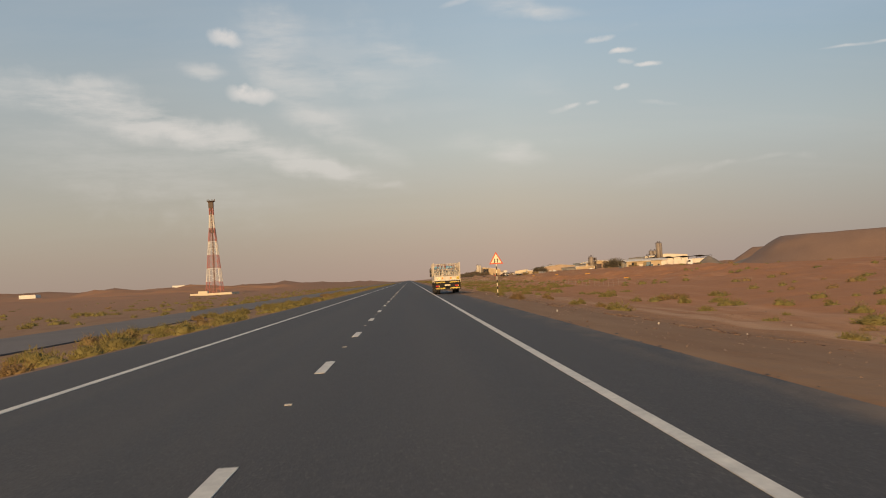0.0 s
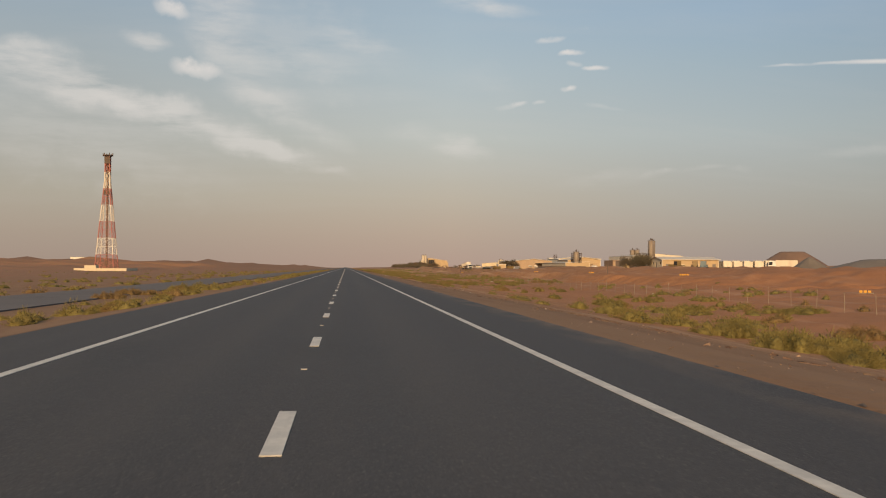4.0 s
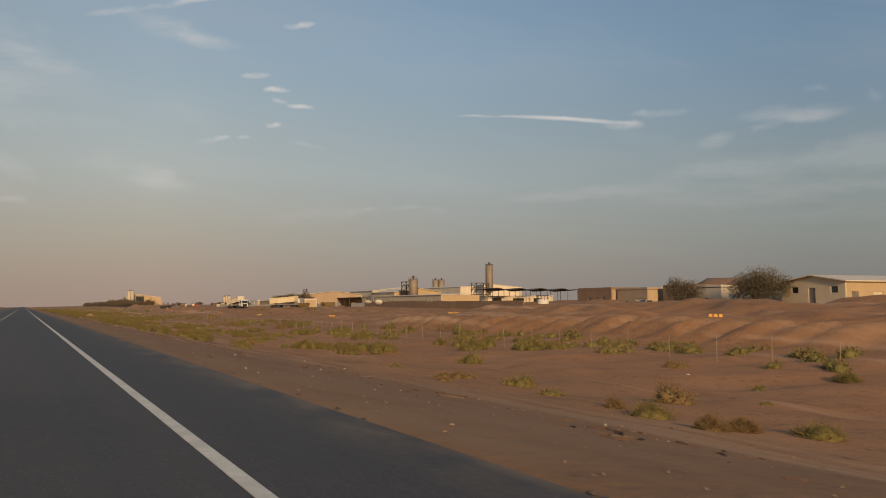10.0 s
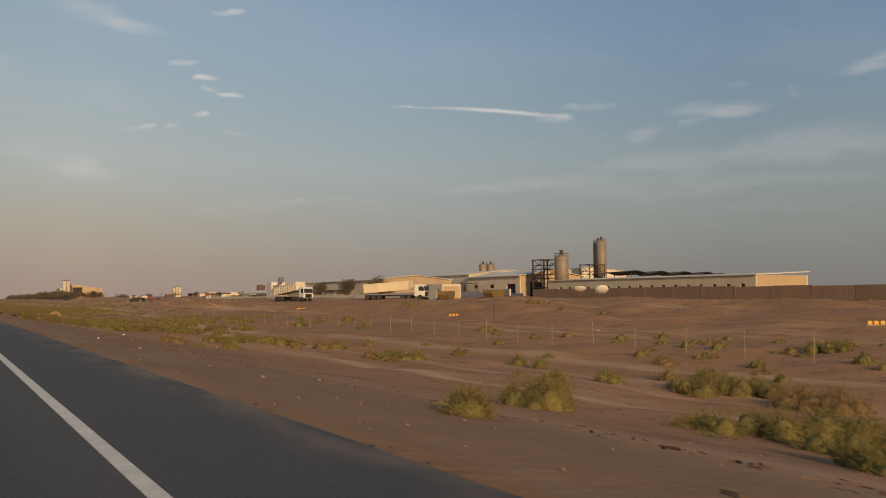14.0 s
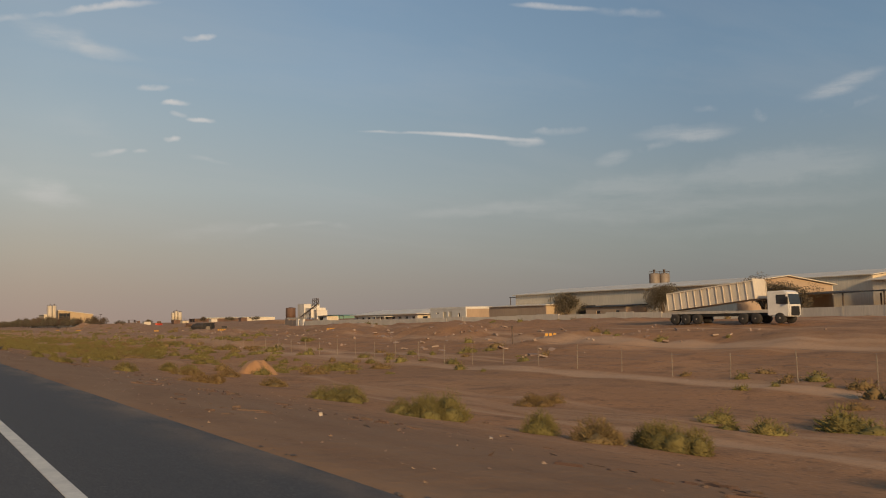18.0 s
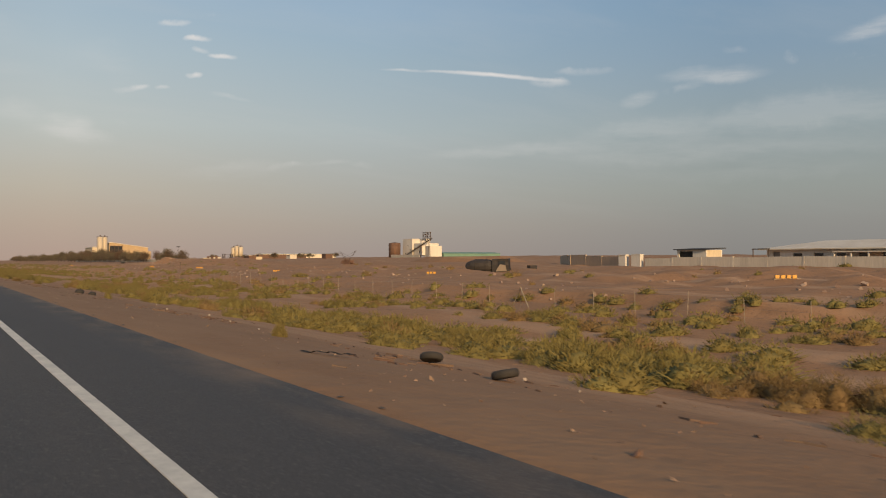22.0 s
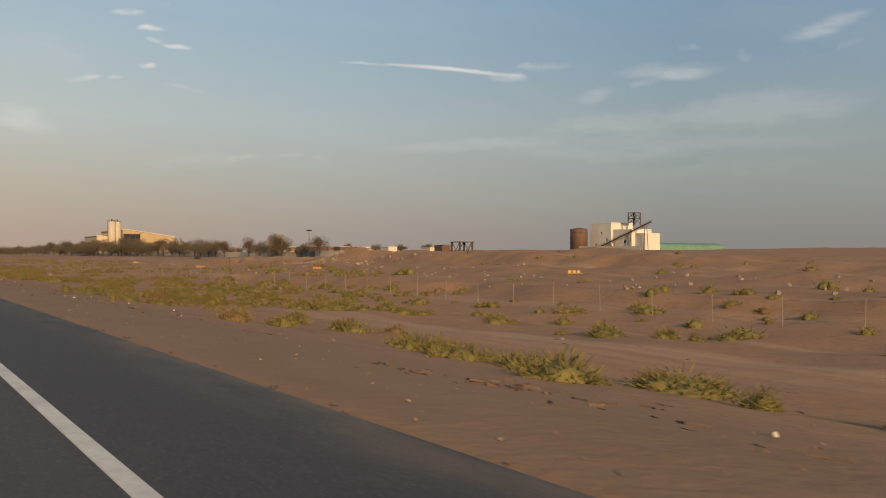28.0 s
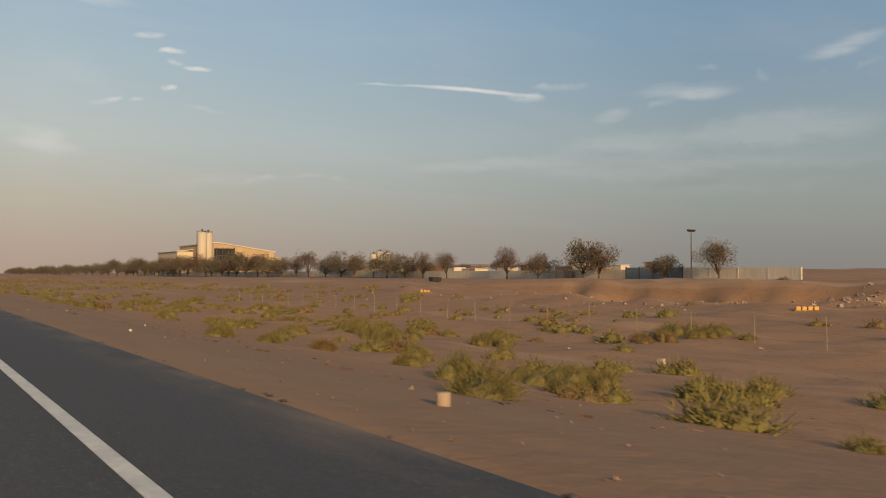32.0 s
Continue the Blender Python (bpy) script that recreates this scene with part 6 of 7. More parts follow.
# ---- plants ----
def shrub_mesh(name, seed, dry=0, width=1.0, tall=.55, sprigs=2300):
    """A desert bush of that width in metres: dense uneven mounds of twigs over several roots, fringed with fine upright sprigs."""
    rng = random.Random(seed)
    roots = []
    for k in range(max(3, round(3.2 * width ** 1.35))):
        a, r = rng.uniform(0, 6.283), math.sqrt(rng.random()) * max(.04, width / 2 - .25)
        edge = 1 - .45 * (r / (width / 2)) ** 2
        roots.append((r * math.cos(a), r * math.sin(a) * .8, rng.uniform(.22, .46), tall * edge * rng.uniform(.5, 1.05)))
    vs, fs = [], []
    thick = max(.8, (1300 / sprigs) ** .5)
    for lx, ly, lr, lh in roots:
        n, turns, rings = len(vs), (9 if sprigs > 400 else 6), (4 if sprigs > 400 else 2)
        spin = rng.uniform(0, 1)
        for i in range(rings):
            for j in range(turns):
                a = (j + spin + .5 * i) / turns * 6.283
                up = i / rings * 1.5
                r = lr * .72 * math.cos(up) ** .8 * rng.uniform(.86, 1.12)
                vs.append((lx + r * math.cos(a), ly + r * math.sin(a), -.04 + lh * .72 * math.sin(up) * rng.uniform(.88, 1.08)))
        vs.append((lx, ly, lh * rng.uniform(.66, .76)))
        for i in range(rings - 1):
            for j in range(turns):
                p, q = n + i * turns + j, n + i * turns + (j + 1) % turns
                fs.append((p, q, q + turns))
                fs.append((p, q + turns, p + turns))
        m = n + (rings - 1) * turns
        for j in range(turns):
            fs.append((m + j, m + (j + 1) % turns, n + rings * turns))
    core = len(fs)

    def blade(p, q, w):
        d = q - p
        s = d.cross(Vector((rng.uniform(-1, 1), rng.uniform(-1, 1), rng.uniform(-.3, .3)))).normalized() * w * thick
        n = len(vs)
        vs.extend((tuple(p - s), tuple(p + s), tuple(q)))
        fs.append((n, n + 1, n + 2))
    for k in range(int(sprigs * width ** 1.3)):
        lx, ly, lr, lh = roots[rng.randrange(len(roots))]
        a, up = rng.uniform(0, 6.283), math.asin(rng.random() ** 1.25)
        deep = rng.uniform(.55, 1.0)
        low = Vector((lx + lr * deep * math.cos(up) * math.cos(a), ly + lr * deep * math.cos(up) * math.sin(a), lh * deep * math.sin(up)))
        out = Vector((math.cos(up) * math.cos(a), math.cos(up) * math.sin(a), math.sin(up) + .35))
        lean = Vector((rng.gauss(0, .4), rng.gauss(0, .4), rng.uniform(-.1, .5)))
        blade(low, low + (out + lean).normalized() * rng.uniform(.05, .13) * (1 + .7 * (rng.random() < .1)), .0065)
    me = bpy.data.meshes.new(name)
    me.from_pydata(vs, [], fs)
    me.polygons.foreach_set("use_smooth", [k < core for k in range(len(fs))])
    me.materials.append(BUSHDRY if dry else BUSH)
    return me


WIDTHS = (.8, 1.3, 2.0, 3.0, 4.2)
TUSSOCKS = [[shrub_mesh("shrub", 100 + 10 * k + j, 0, w, .30 + .22 * min(w, 2.4)) for j in range(4)] for k, w in enumerate(WIDTHS)]
DRY_TUSSOCKS = [[shrub_mesh("shrub", 200 + 10 * k + j, 1, w, .28 + .18 * min(w, 2.4)) for j in range(2)] for k, w in enumerate(WIDTHS)]
SHRUBS_A = ((8.8, 60, 1.4), (15.6, 63, 0.7), (13.6, 63, 0.6), (16.7, 76, 1.2), (-17.9, 78, 1.2), (28.3, 83, 1.7), (10.3, 83, 0.7), (-18.1, 84, 2.0), (28.8, 88, 3.0), (16.5, 91, 0.7), (-16.1, 92, 2.4), (16.9, 95, 1.3), (26.3, 107, 2.3), (-15.9, 109, 4.0), (27.9, 113, 2.0), (-16.7, 114, 2.6), (-14.6, 118, 3.4), (30.9, 124, 2.0), (-16.9, 124, 2.3), (12.4, 129, 1.1), (19.4, 131, 1.8), (-14.6, 134, 2.3), (14.1, 140, 1.6), (-15.7, 145, 1.9), (13.8, 148, 1.5), (27.7, 152, 2.3), (16.1, 152, 1.5), (14.9, 154, 2.0), (16.0, 154, 1.3), (26.6, 161, 1.8), (-18.0, 161, 1.7), (16.6, 162, 2.9))
SHRUBS_B = ((-37.4, 162, 4.4), (27.1, 169, 3.0), (35.7, 191, 5.4), (-17.7, 196, 2.6), (31.4, 200, 4.0), (24.1, 202, 3.1), (-18.2, 206, 4.3), (33.0, 216, 3.6), (-16.2, 220, 3.6), (13.8, 240, 0.6), (11.8, 245, 1.0), (25.9, 247, 1.3), (14.8, 248, 1.1), (31.6, 248, 1.4), (28.3, 249, 2.1), (23.2, 249, 2.0), (24.1, 254, 1.5), (14.8, 256, 1.5), (33.6, 261, 1.6), (14.4, 265, 1.2), (16.5, 266, 2.4), (26.1, 268, 2.0), (16.1, 268, 1.4), (14.8, 269, 1.0), (15.3, 271, 1.4), (14.0, 273, 0.9), (16.1, 274, 0.6), (14.5, 280, 1.4), (24.4, 286, 2.5), (17.6, 291, 1.2), (24.7, 292, 2.1), (22.7, 295, 2.2))
SHRUBS_C = ((16.4, 299, 0.9), (15.1, 303, 0.8), (23.2, 306, 1.5), (23.2, 309, 0.7), (25.3, 314, 1.0), (26.0, 320, 1.9), (18.3, 322, 0.7), (24.2, 323, 2.6), (16.9, 324, 0.8), (36.8, 329, 1.4), (17.8, 330, 0.9), (16.6, 331, 0.9), (15.6, 331, 0.7), (16.5, 334, 0.9), (16.9, 336, 0.5), (35.0, 343, 1.5), (36.2, 370, 4.2), (33.3, 375, 2.5), (23.3, 376, 2.8), (25.9, 377, 3.4), (20.3, 377, 2.3), (36.1, 380, 3.8), (13.4, 380, 2.2), (34.4, 383, 1.7), (25.3, 384, 2.8), (12.0, 388, 0.7), (13.8, 391, 1.0), (12.9, 393, 0.7), (14.8, 394, 1.0), (11.9, 397, 1.9), (15.9, 400, 1.3), (17.7, 404, 2.6))
SHRUBS_D = ((17.0, 408, 2.7), (22.8, 409, 1.4), (32.1, 416, 3.0), (16.4, 421, 2.9), (30.6, 434, 3.5), (13.4, 439, 1.0), (13.9, 441, 1.1), (12.7, 442, 0.7), (39.2, 445, 4.0), (23.1, 446, 1.4), (12.1, 446, 1.2), (23.2, 450, 2.2), (13.2, 451, 1.7), (16.3, 455, 4.4), (9.0, 455, 1.1), (34.8, 459, 2.6), (14.1, 460, 2.6), (33.5, 462, 1.8), (27.1, 466, 4.1), (20.3, 505, 4.0), (13.1, 522, 1.1), (16.5, 524, 1.6), (16.2, 528, 1.6), (19.1, 530, 5.1), (14.6, 532, 2.6), (9.8, 534, 1.0), (12.2, 535, 2.9), (24.1, 538, 2.9), (29.2, 539, 2.6), (20.9, 550, 3.0), (13.5, 553, 1.5), (21.0, 559, 1.3))
SHRUBS_E = ((16.1, 562, 1.7), (15.4, 564, 2.2), (22.0, 568, 1.4), (15.4, 578, 2.6), (16.1, 585, 1.8), (16.5, 586, 0.8), (15.2, 586, 1.5), (15.0, 588, 1.1), (14.7, 592, 1.8), (14.8, 593, 2.7), (24.1, 599, 2.2), (15.5, 600, 2.4), (12.9, 607, 1.8), (17.3, 610, 1.6), (11.3, 614, 1.0), (9.4, 619, 0.7), (18.2, 619, 1.5), (16.5, 623, 2.0), (9.7, 624, 0.5), (16.4, 626, 1.5), (12.0, 628, 0.4), (9.7, 631, 0.7), (22.9, 641, 1.0), (28.2, 664, 1.5), (24.3, 666, 2.0), (20.4, 667, 0.9), (26.5, 672, 2.8), (19.4, 674, 2.7), (23.5, 676, 2.4), (20.4, 679, 2.4), (23.4, 680, 4.8), (38.8, 682, 3.1))
SHRUBS_F = ((17.4, 690, 4.2), (18.3, 697, 2.0), (16.5, 697, 2.6), (33.2, 698, 2.8), (24.7, 701, 3.5), (17.5, 704, 2.6), (27.7, 706, 3.6), (37.8, 709, 4.3), (17.9, 711, 4.5), (17.5, 714, 1.3), (9.5, 719, 0.3), (19.3, 719, 4.7), (19.6, 726, 2.7), (20.8, 730, 2.2), (19.2, 731, 2.6), (21.1, 742, 3.3), (10.2, 746, 0.3), (20.4, 755, 3.8), (28.7, 758, 3.1), (21.8, 758, 2.0), (21.3, 761, 2.8), (36.3, 771, 3.4), (29.7, 776, 4.2), (21.2, 785, 2.9), (21.3, 800, 4.5), (11.0, 806, 0.7), (9.4, 807, 1.1), (8.7, 808, 0.3), (20.3, 814, 1.2), (20.6, 821, 2.7), (13.5, 822, 2.1), (36.7, 826, 3.5))
SHRUBS_G = ((13.9, 830, 2.1), (12.7, 841, 3.2), (11.9, 843, 0.6), (16.4, 846, 2.7), (10.6, 847, 1.2), (14.3, 849, 1.3), (12.9, 849, 0.9), (12.9, 853, 3.6), (14.2, 857, 1.6), (26.2, 858, 2.0), (16.2, 867, 2.6), (17.1, 877, 2.9), (19.9, 945, 1.8), (19.4, 947, 1.6), (12.1, 948, 0.5), (19.9, 951, 1.8), (22.5, 960, 2.6), (23.6, 965, 2.3), (23.5, 967, 1.5), (38.8, 968, 1.5), (20.1, 971, 3.1), (25.2, 997, 3.0), (32.7, 998, 3.6), (16.2, 1000, 3.1), (11.6, 1001, 1.4), (26.3, 1002, 3.0), (15.0, 1003, 2.6), (11.8, 1004, 1.4), (12.4, 1008, 1.6), (25.1, 1012, 2.3), (21.7, 1015, 1.9), (14.4, 1017, 1.0))
SHRUBS_H = ((16.3, 1018, 3.8), (12.8, 1018, 1.7), (13.1, 1026, 2.6), (10.1, 1034, 1.6), (15.2, 1038, 0.9), (13.1, 1039, 2.0), (16.8, 1040, 3.0), (15.2, 1045, 0.8), (14.4, 1050, 1.2), (34.0, 1053, 2.5), (38.4, 1054, 5.3), (14.3, 1054, 1.1), (12.7, 1055, 1.3), (27.0, 1057, 2.5), (24.6, 1063, 3.9), (24.5, 1066, 2.2), (26.6, 1126, 5.3))
SHRUBS_I = ((11.0, 280, 1.3), (15.7, 281, 0.5), (23.1, 287, 2.6), (15.7, 290, 1.3), (22.7, 291, 1.6), (21.1, 294, 1.4), (31.6, 296, 0.9), (21.9, 297, 1.5), (17.6, 297, 0.8), (33.8, 298, 4.1), (15.9, 301, 0.8), (43.4, 302, 1.6), (35.7, 303, 2.2), (24.2, 306, 1.9), (37.9, 309, 3.0), (46.2, 311, 1.5), (36.3, 311, 1.9), (44.4, 311, 1.8), (34.8, 314, 3.0), (43.0, 314, 3.3), (22.5, 379, 2.5), (21.5, 382, 2.7), (12.9, 383, 1.0), (15.8, 391, 1.8), (17.0, 397, 1.5), (35.7, 398, 2.3), (44.2, 398, 2.4), (33.3, 399, 2.6), (23.7, 408, 1.5), (44.1, 411, 2.0), (35.5, 412, 2.8), (43.6, 417, 2.0))
SHRUBS_J = ((24.8, 417, 2.2), (25.1, 422, 1.9), (39.6, 423, 2.1), (13.6, 424, 2.5), (11.4, 425, 0.7), (16.9, 431, 1.9), (25.1, 431, 1.4), (16.0, 433, 0.6), (26.0, 434, 1.2), (13.5, 434, 0.9), (15.8, 437, 0.9), (31.1, 437, 1.0), (12.0, 440, 1.2), (36.9, 442, 2.7), (23.9, 445, 1.7), (42.0, 448, 3.2), (39.9, 450, 2.4), (37.2, 455, 1.8), (25.2, 461, 3.3), (43.0, 473, 2.6), (26.7, 529, 1.7), (13.6, 530, 2.4), (9.2, 532, 1.1), (30.7, 532, 1.9), (27.5, 536, 1.6), (14.3, 539, 2.5), (30.4, 541, 1.4), (41.6, 545, 1.2), (15.5, 547, 1.8), (42.8, 549, 1.3), (28.8, 550, 2.6), (15.7, 559, 2.7))
SHRUBS_K = ((12.4, 566, 2.6), (25.0, 574, 2.3), (15.9, 574, 2.2), (10.3, 656, 0.4), (28.5, 669, 1.4), (46.5, 674, 2.4), (32.8, 675, 1.1), (41.4, 680, 2.3), (26.9, 703, 2.3), (14.1, 704, 5.5), (11.9, 775, 0.3), (16.7, 779, 3.1), (8.8, 781, 0.8), (10.4, 781, 0.5), (17.7, 789, 1.1), (21.3, 792, 1.1), (8.9, 794, 1.5), (33.1, 795, 1.4), (36.9, 795, 3.1), (19.2, 796, 4.6), (24.9, 799, 1.9), (33.3, 802, 3.5), (47.2, 813, 2.6), (23.6, 815, 3.7), (12.6, 939, 0.3), (19.3, 944, 1.9), (17.9, 945, 1.5), (11.6, 946, 0.5), (19.1, 950, 1.6), (18.7, 953, 2.9), (13.0, 953, 0.4), (25.4, 961, 1.4))
SHRUBS_L = ((18.6, 967, 2.9), (38.1, 967, 1.5), (40.7, 982, 2.2), (32.6, 983, 3.2))
SHRUBS = SHRUBS_I + SHRUBS_J + SHRUBS_K + SHRUBS_L + SHRUBS_A + SHRUBS_B + SHRUBS_C + SHRUBS_D + SHRUBS_E + SHRUBS_F + SHRUBS_G + SHRUBS_H


def shrubs():
    rng = random.Random(7)
    for k, (x, y, w) in enumerate(SHRUBS):
        dry = rng.random() < .16
        k = min(range(5), key=lambda i: abs(math.log(WIDTHS[i] / w)))
        me = rng.choice((DRY_TUSSOCKS if dry else TUSSOCKS)[k])
        o = new("shrub", me)
        f = 1.25 * w / WIDTHS[k]
        o.matrix_world = Matrix.LocRotScale((x, y, gz(x, y) - .03), Euler((0, 0, rng.uniform(-.5, .5) + (3.14 if rng.random() < .5 else 0) + 1.2)), (f, f, rng.uniform(.95, 1.25)))
        size = "large" if w > 2.4 else "small" if w < 1.2 else "rounded"
        tagged(o, f"{size} {'dry brown' if dry else 'olive-green'} desert shrub on the sand", "shrub", "desert shrubs")


def scatter(name, label, category, spots, meshes, mat_slots):
    """Many copies of small meshes joined into one object."""
    cache = []
    for me in meshes:
        co = np.empty(len(me.vertices) * 3, np.float32)
        me.vertices.foreach_get("co", co)
        loops, starts, sizes, mats = (np.empty(n, np.int32) for n in (len(me.loops), len(me.polygons), len(me.polygons), len(me.polygons)))
        me.loops.foreach_get("vertex_index", loops)
        me.polygons.foreach_get("loop_start", starts)
        me.polygons.foreach_get("loop_total", sizes)
        me.polygons.foreach_get("material_index", mats)
        cache.append((co.reshape(-1, 3), loops, starts, mats))
    vs, ls, ss, mi, nv, nl = [], [], [], [], 0, 0
    for i, x, y, z, a, sx, sy, sz in spots:
        co, loops, starts, mats = cache[i]
        c, s = math.cos(a), math.sin(a)
        vs.append(np.stack([x + (co[:, 0] * c - co[:, 1] * s) * sx, y + (co[:, 0] * s + co[:, 1] * c) * sy, z + co[:, 2] * sz], -1))
        ls.append(loops + nv)
        ss.append(starts + nl)
        mi.append(mats)
        nv += len(co)
        nl += len(loops)
    me = bpy.data.meshes.new(name)
    me.vertices.add(nv)
    me.vertices.foreach_set("co", np.concatenate(vs).astype(np.float32).ravel())
    me.loops.add(nl)
    me.loops.foreach_set("vertex_index", np.concatenate(ls).astype(np.int32))
    ss, mi = np.concatenate(ss).astype(np.int32), np.concatenate(mi).astype(np.int32)
    me.polygons.add(len(ss))
    me.polygons.foreach_set("loop_start", ss)
    for m in mat_slots:
        me.materials.append(m)
    me.polygons.foreach_set("material_index", mi)
    me.update(calc_edges=True)
    return tagged(new(name, me), label, category, kind="stuff")


def far_shrubs():
    """Uncounted bushes between the named ones, thick in drifts along the hollows beside the road."""
    rng = random.Random(17)
    near_kind = [shrub_mesh("tuft", 300 + k, 0, 1.0, .5, 480) for k in range(4)]
    far_kind = [shrub_mesh("tuft", 310 + k, 0, 1.0, .5, 170) for k in range(3)]
    green, dry = [], []

    def spread(count, x0, x1, y0, y1, bar, big, browned):
        xs, ys = [rng.uniform(x0, x1) for _ in range(count)], [rng.uniform(y0, y1) for _ in range(count)]
        drift = waves(np.array(xs), np.array(ys) * .55, 26, 31) + .6 * waves(np.array(xs), np.array(ys), 9, 32)
        for x, y, d in zip(xs, ys, drift.tolist()):
            if d < bar + rng.uniform(-.35, .35) or (62 < x < 84 and 560 < y < 660):
                continue
            w = rng.uniform(.6, 1.5) * big * (1.5 if rng.random() < .25 else 1)
            kind = rng.randrange(4) if -18 < x < 34 and y < 1120 and not 240 < y < 320 else 4 + rng.randrange(3)
            spot = (kind, x, y, gz(x, y) - .04, rng.uniform(0, 6.28), w * 1.35, w * 1.15, min(w, 1.4) * rng.uniform(.85, 1.35))
            (dry if rng.random() < browned else green).append(spot)
    spread(240, 14, 40, 20, 240, .15, 1.2, .14)
    spread(26, 15, 20, 145, 175, -.5, 1.3, .05)
    spread(50, 24, 38, 165, 230, -.2, 1.5, .1)
    spread(60, 22, 46, 355, 440, .0, 1.2, .2)
    spread(50, 36, 46, 340, 392, -.3, 1.25, .15)
    spread(70, 13.5, 24, 520, 562, .0, 1.4, .15)
    spread(80, 22, 42, 535, 592, .0, 1.3, .25)
    spread(60, 15, 33, 585, 650, .1, 1.1, .2)
    spread(90, 17, 40, 664, 700, .0, 1.4, .12)
    spread(60, 12.5, 24, 680, 712, -.4, 1.4, .06)
    spread(90, 15.5, 24, 706, 745, -.6, 1.5, .05)
    spread(110, 24, 44, 705, 800, .0, 1.3, .2)
    spread(110, 14, 30, 750, 850, .0, 1.25, .15)
    spread(70, 13, 24, 820, 880, .0, 1.3, .12)
    spread(70, 19, 32, 940, 975, -.2, 1.4, .1)
    spread(110, 18, 40, 975, 1035, .0, 1.3, .12)
    spread(36, 12, 22, 995, 1016, -.6, 1.6, .03)
    spread(90, 15, 34, 1015, 1120, .0, 1.35, .08)
    spread(420, 40, 120, -20, 260, .25, 1.1, .3)
    spread(90, 13, 40, 215, 330, .2, .7, .3)
    spread(420, 26, 47, 260, 450, .25, .9, .25)
    spread(160, 13, 30, 330, 650, .3, .7, .3)
    spread(560, 22, 48, 440, 640, .15, .9, .25)
    spread(300, 13.5, 20, 650, 1010, -.2, 1.0, .12)
    spread(500, 13.5, 34, 640, 1100, .1, .95, .2)
    spread(1100, 28, 50, 640, 1100, -.1, .95, .22)
    spread(700, 46, 100, 500, 1100, .3, .9, .4)
    spread(900, 12, 60, 1100, 1500, -.2, 1.2, .2)
    spread(420, -16.8, -9, -20, 700, -.5, 1.2, .1)
    spread(600, -70, -28, -20, 700, -.2, 1.4, .15)
    spread(250, -200, -70, 100, 800, .2, 1.6, .2)
    meshes = near_kind + far_kind
    scatter("shrub_cover", "scattered olive-green desert shrubs on the sand", "shrubs", green, meshes, (BUSH,))
    scatter("dry_shrub_cover", "scattered dry brown desert shrubs on the sand", "shrubs", dry, meshes, (BUSHDRY,))


def tree_thing(label, seed, height, spread, leaf, dense, stem=.35, flat=1.0, spray=1.0, droop=.35):
    """A desert tree: tapered trunk, forking limbs, and a crown of many small leaf sprays in uneven clumps."""
    rng = random.Random(seed)
    t = thing("tree", label, "tree")
    bm = bmesh.new()
    fork = height * stem
    rod(bm, (0, 0, -.3), (rng.uniform(-.1, .1), rng.uniform(-.1, .1), fork), height * .035, height * .026, 8)
    ends = []
    for k in range(9):
        a, el = 6.283 * k / 9 + rng.uniform(-.3, .3), rng.uniform(droop, 1.3)
        L = rng.uniform(.55, 1.0)
        e = Vector((math.cos(a) * math.cos(el) * spread * .5 * L * 1.25, math.sin(a) * math.cos(el) * spread * .5 * L * 1.25, fork + (height - fork) * (.35 + .75 * math.sin(el) * L)))
        midp = Vector((e.x * .45, e.y * .45, fork + (e.z - fork) * .55))
        rod(bm, (0, 0, fork * .92), midp, height * .018, height * .012, 6)
        rod(bm, midp, e, height * .012, height * .004, 5)
        ends += [midp.lerp(e, .5), e]
    part("trunk", bm, BARK, t, "", True)
    bm = bmesh.new()
    clumps = [(e + Vector((rng.gauss(0, .08), rng.gauss(0, .08), rng.gauss(0, .05))) * spread, rng.uniform(.2, .32) * spread) for e in ends for _ in range(2)]
    for k in range(dense):
        c, r = clumps[rng.randrange(len(clumps))]
        d = Vector((rng.gauss(0, 1), rng.gauss(0, 1), rng.gauss(0, 1) * .75 * flat)).normalized() * r * rng.uniform(.3, 1.0) ** .6
        p = c + d
        if p.z < fork * .75:
            continue
        g = (d.normalized() + Vector((rng.uniform(-.8, .8), rng.uniform(-.8, .8), rng.uniform(-.3, .9)))).normalized()
        s = g.cross(Vector((rng.uniform(-1, 1), rng.uniform(-1, 1), rng.uniform(-1, 1)))).normalized()
        L, w = rng.uniform(.17, .36) * spray, rng.uniform(.05, .10) * spray
        if leaf is LEAFDRY:
            w *= .35
        bm.faces.new([bm.verts.new(v) for v in (p - g * L * .5, p + s * w, p + g * L * .5, p - s * w)])
    part("crown", bm, leaf, t)
    return t


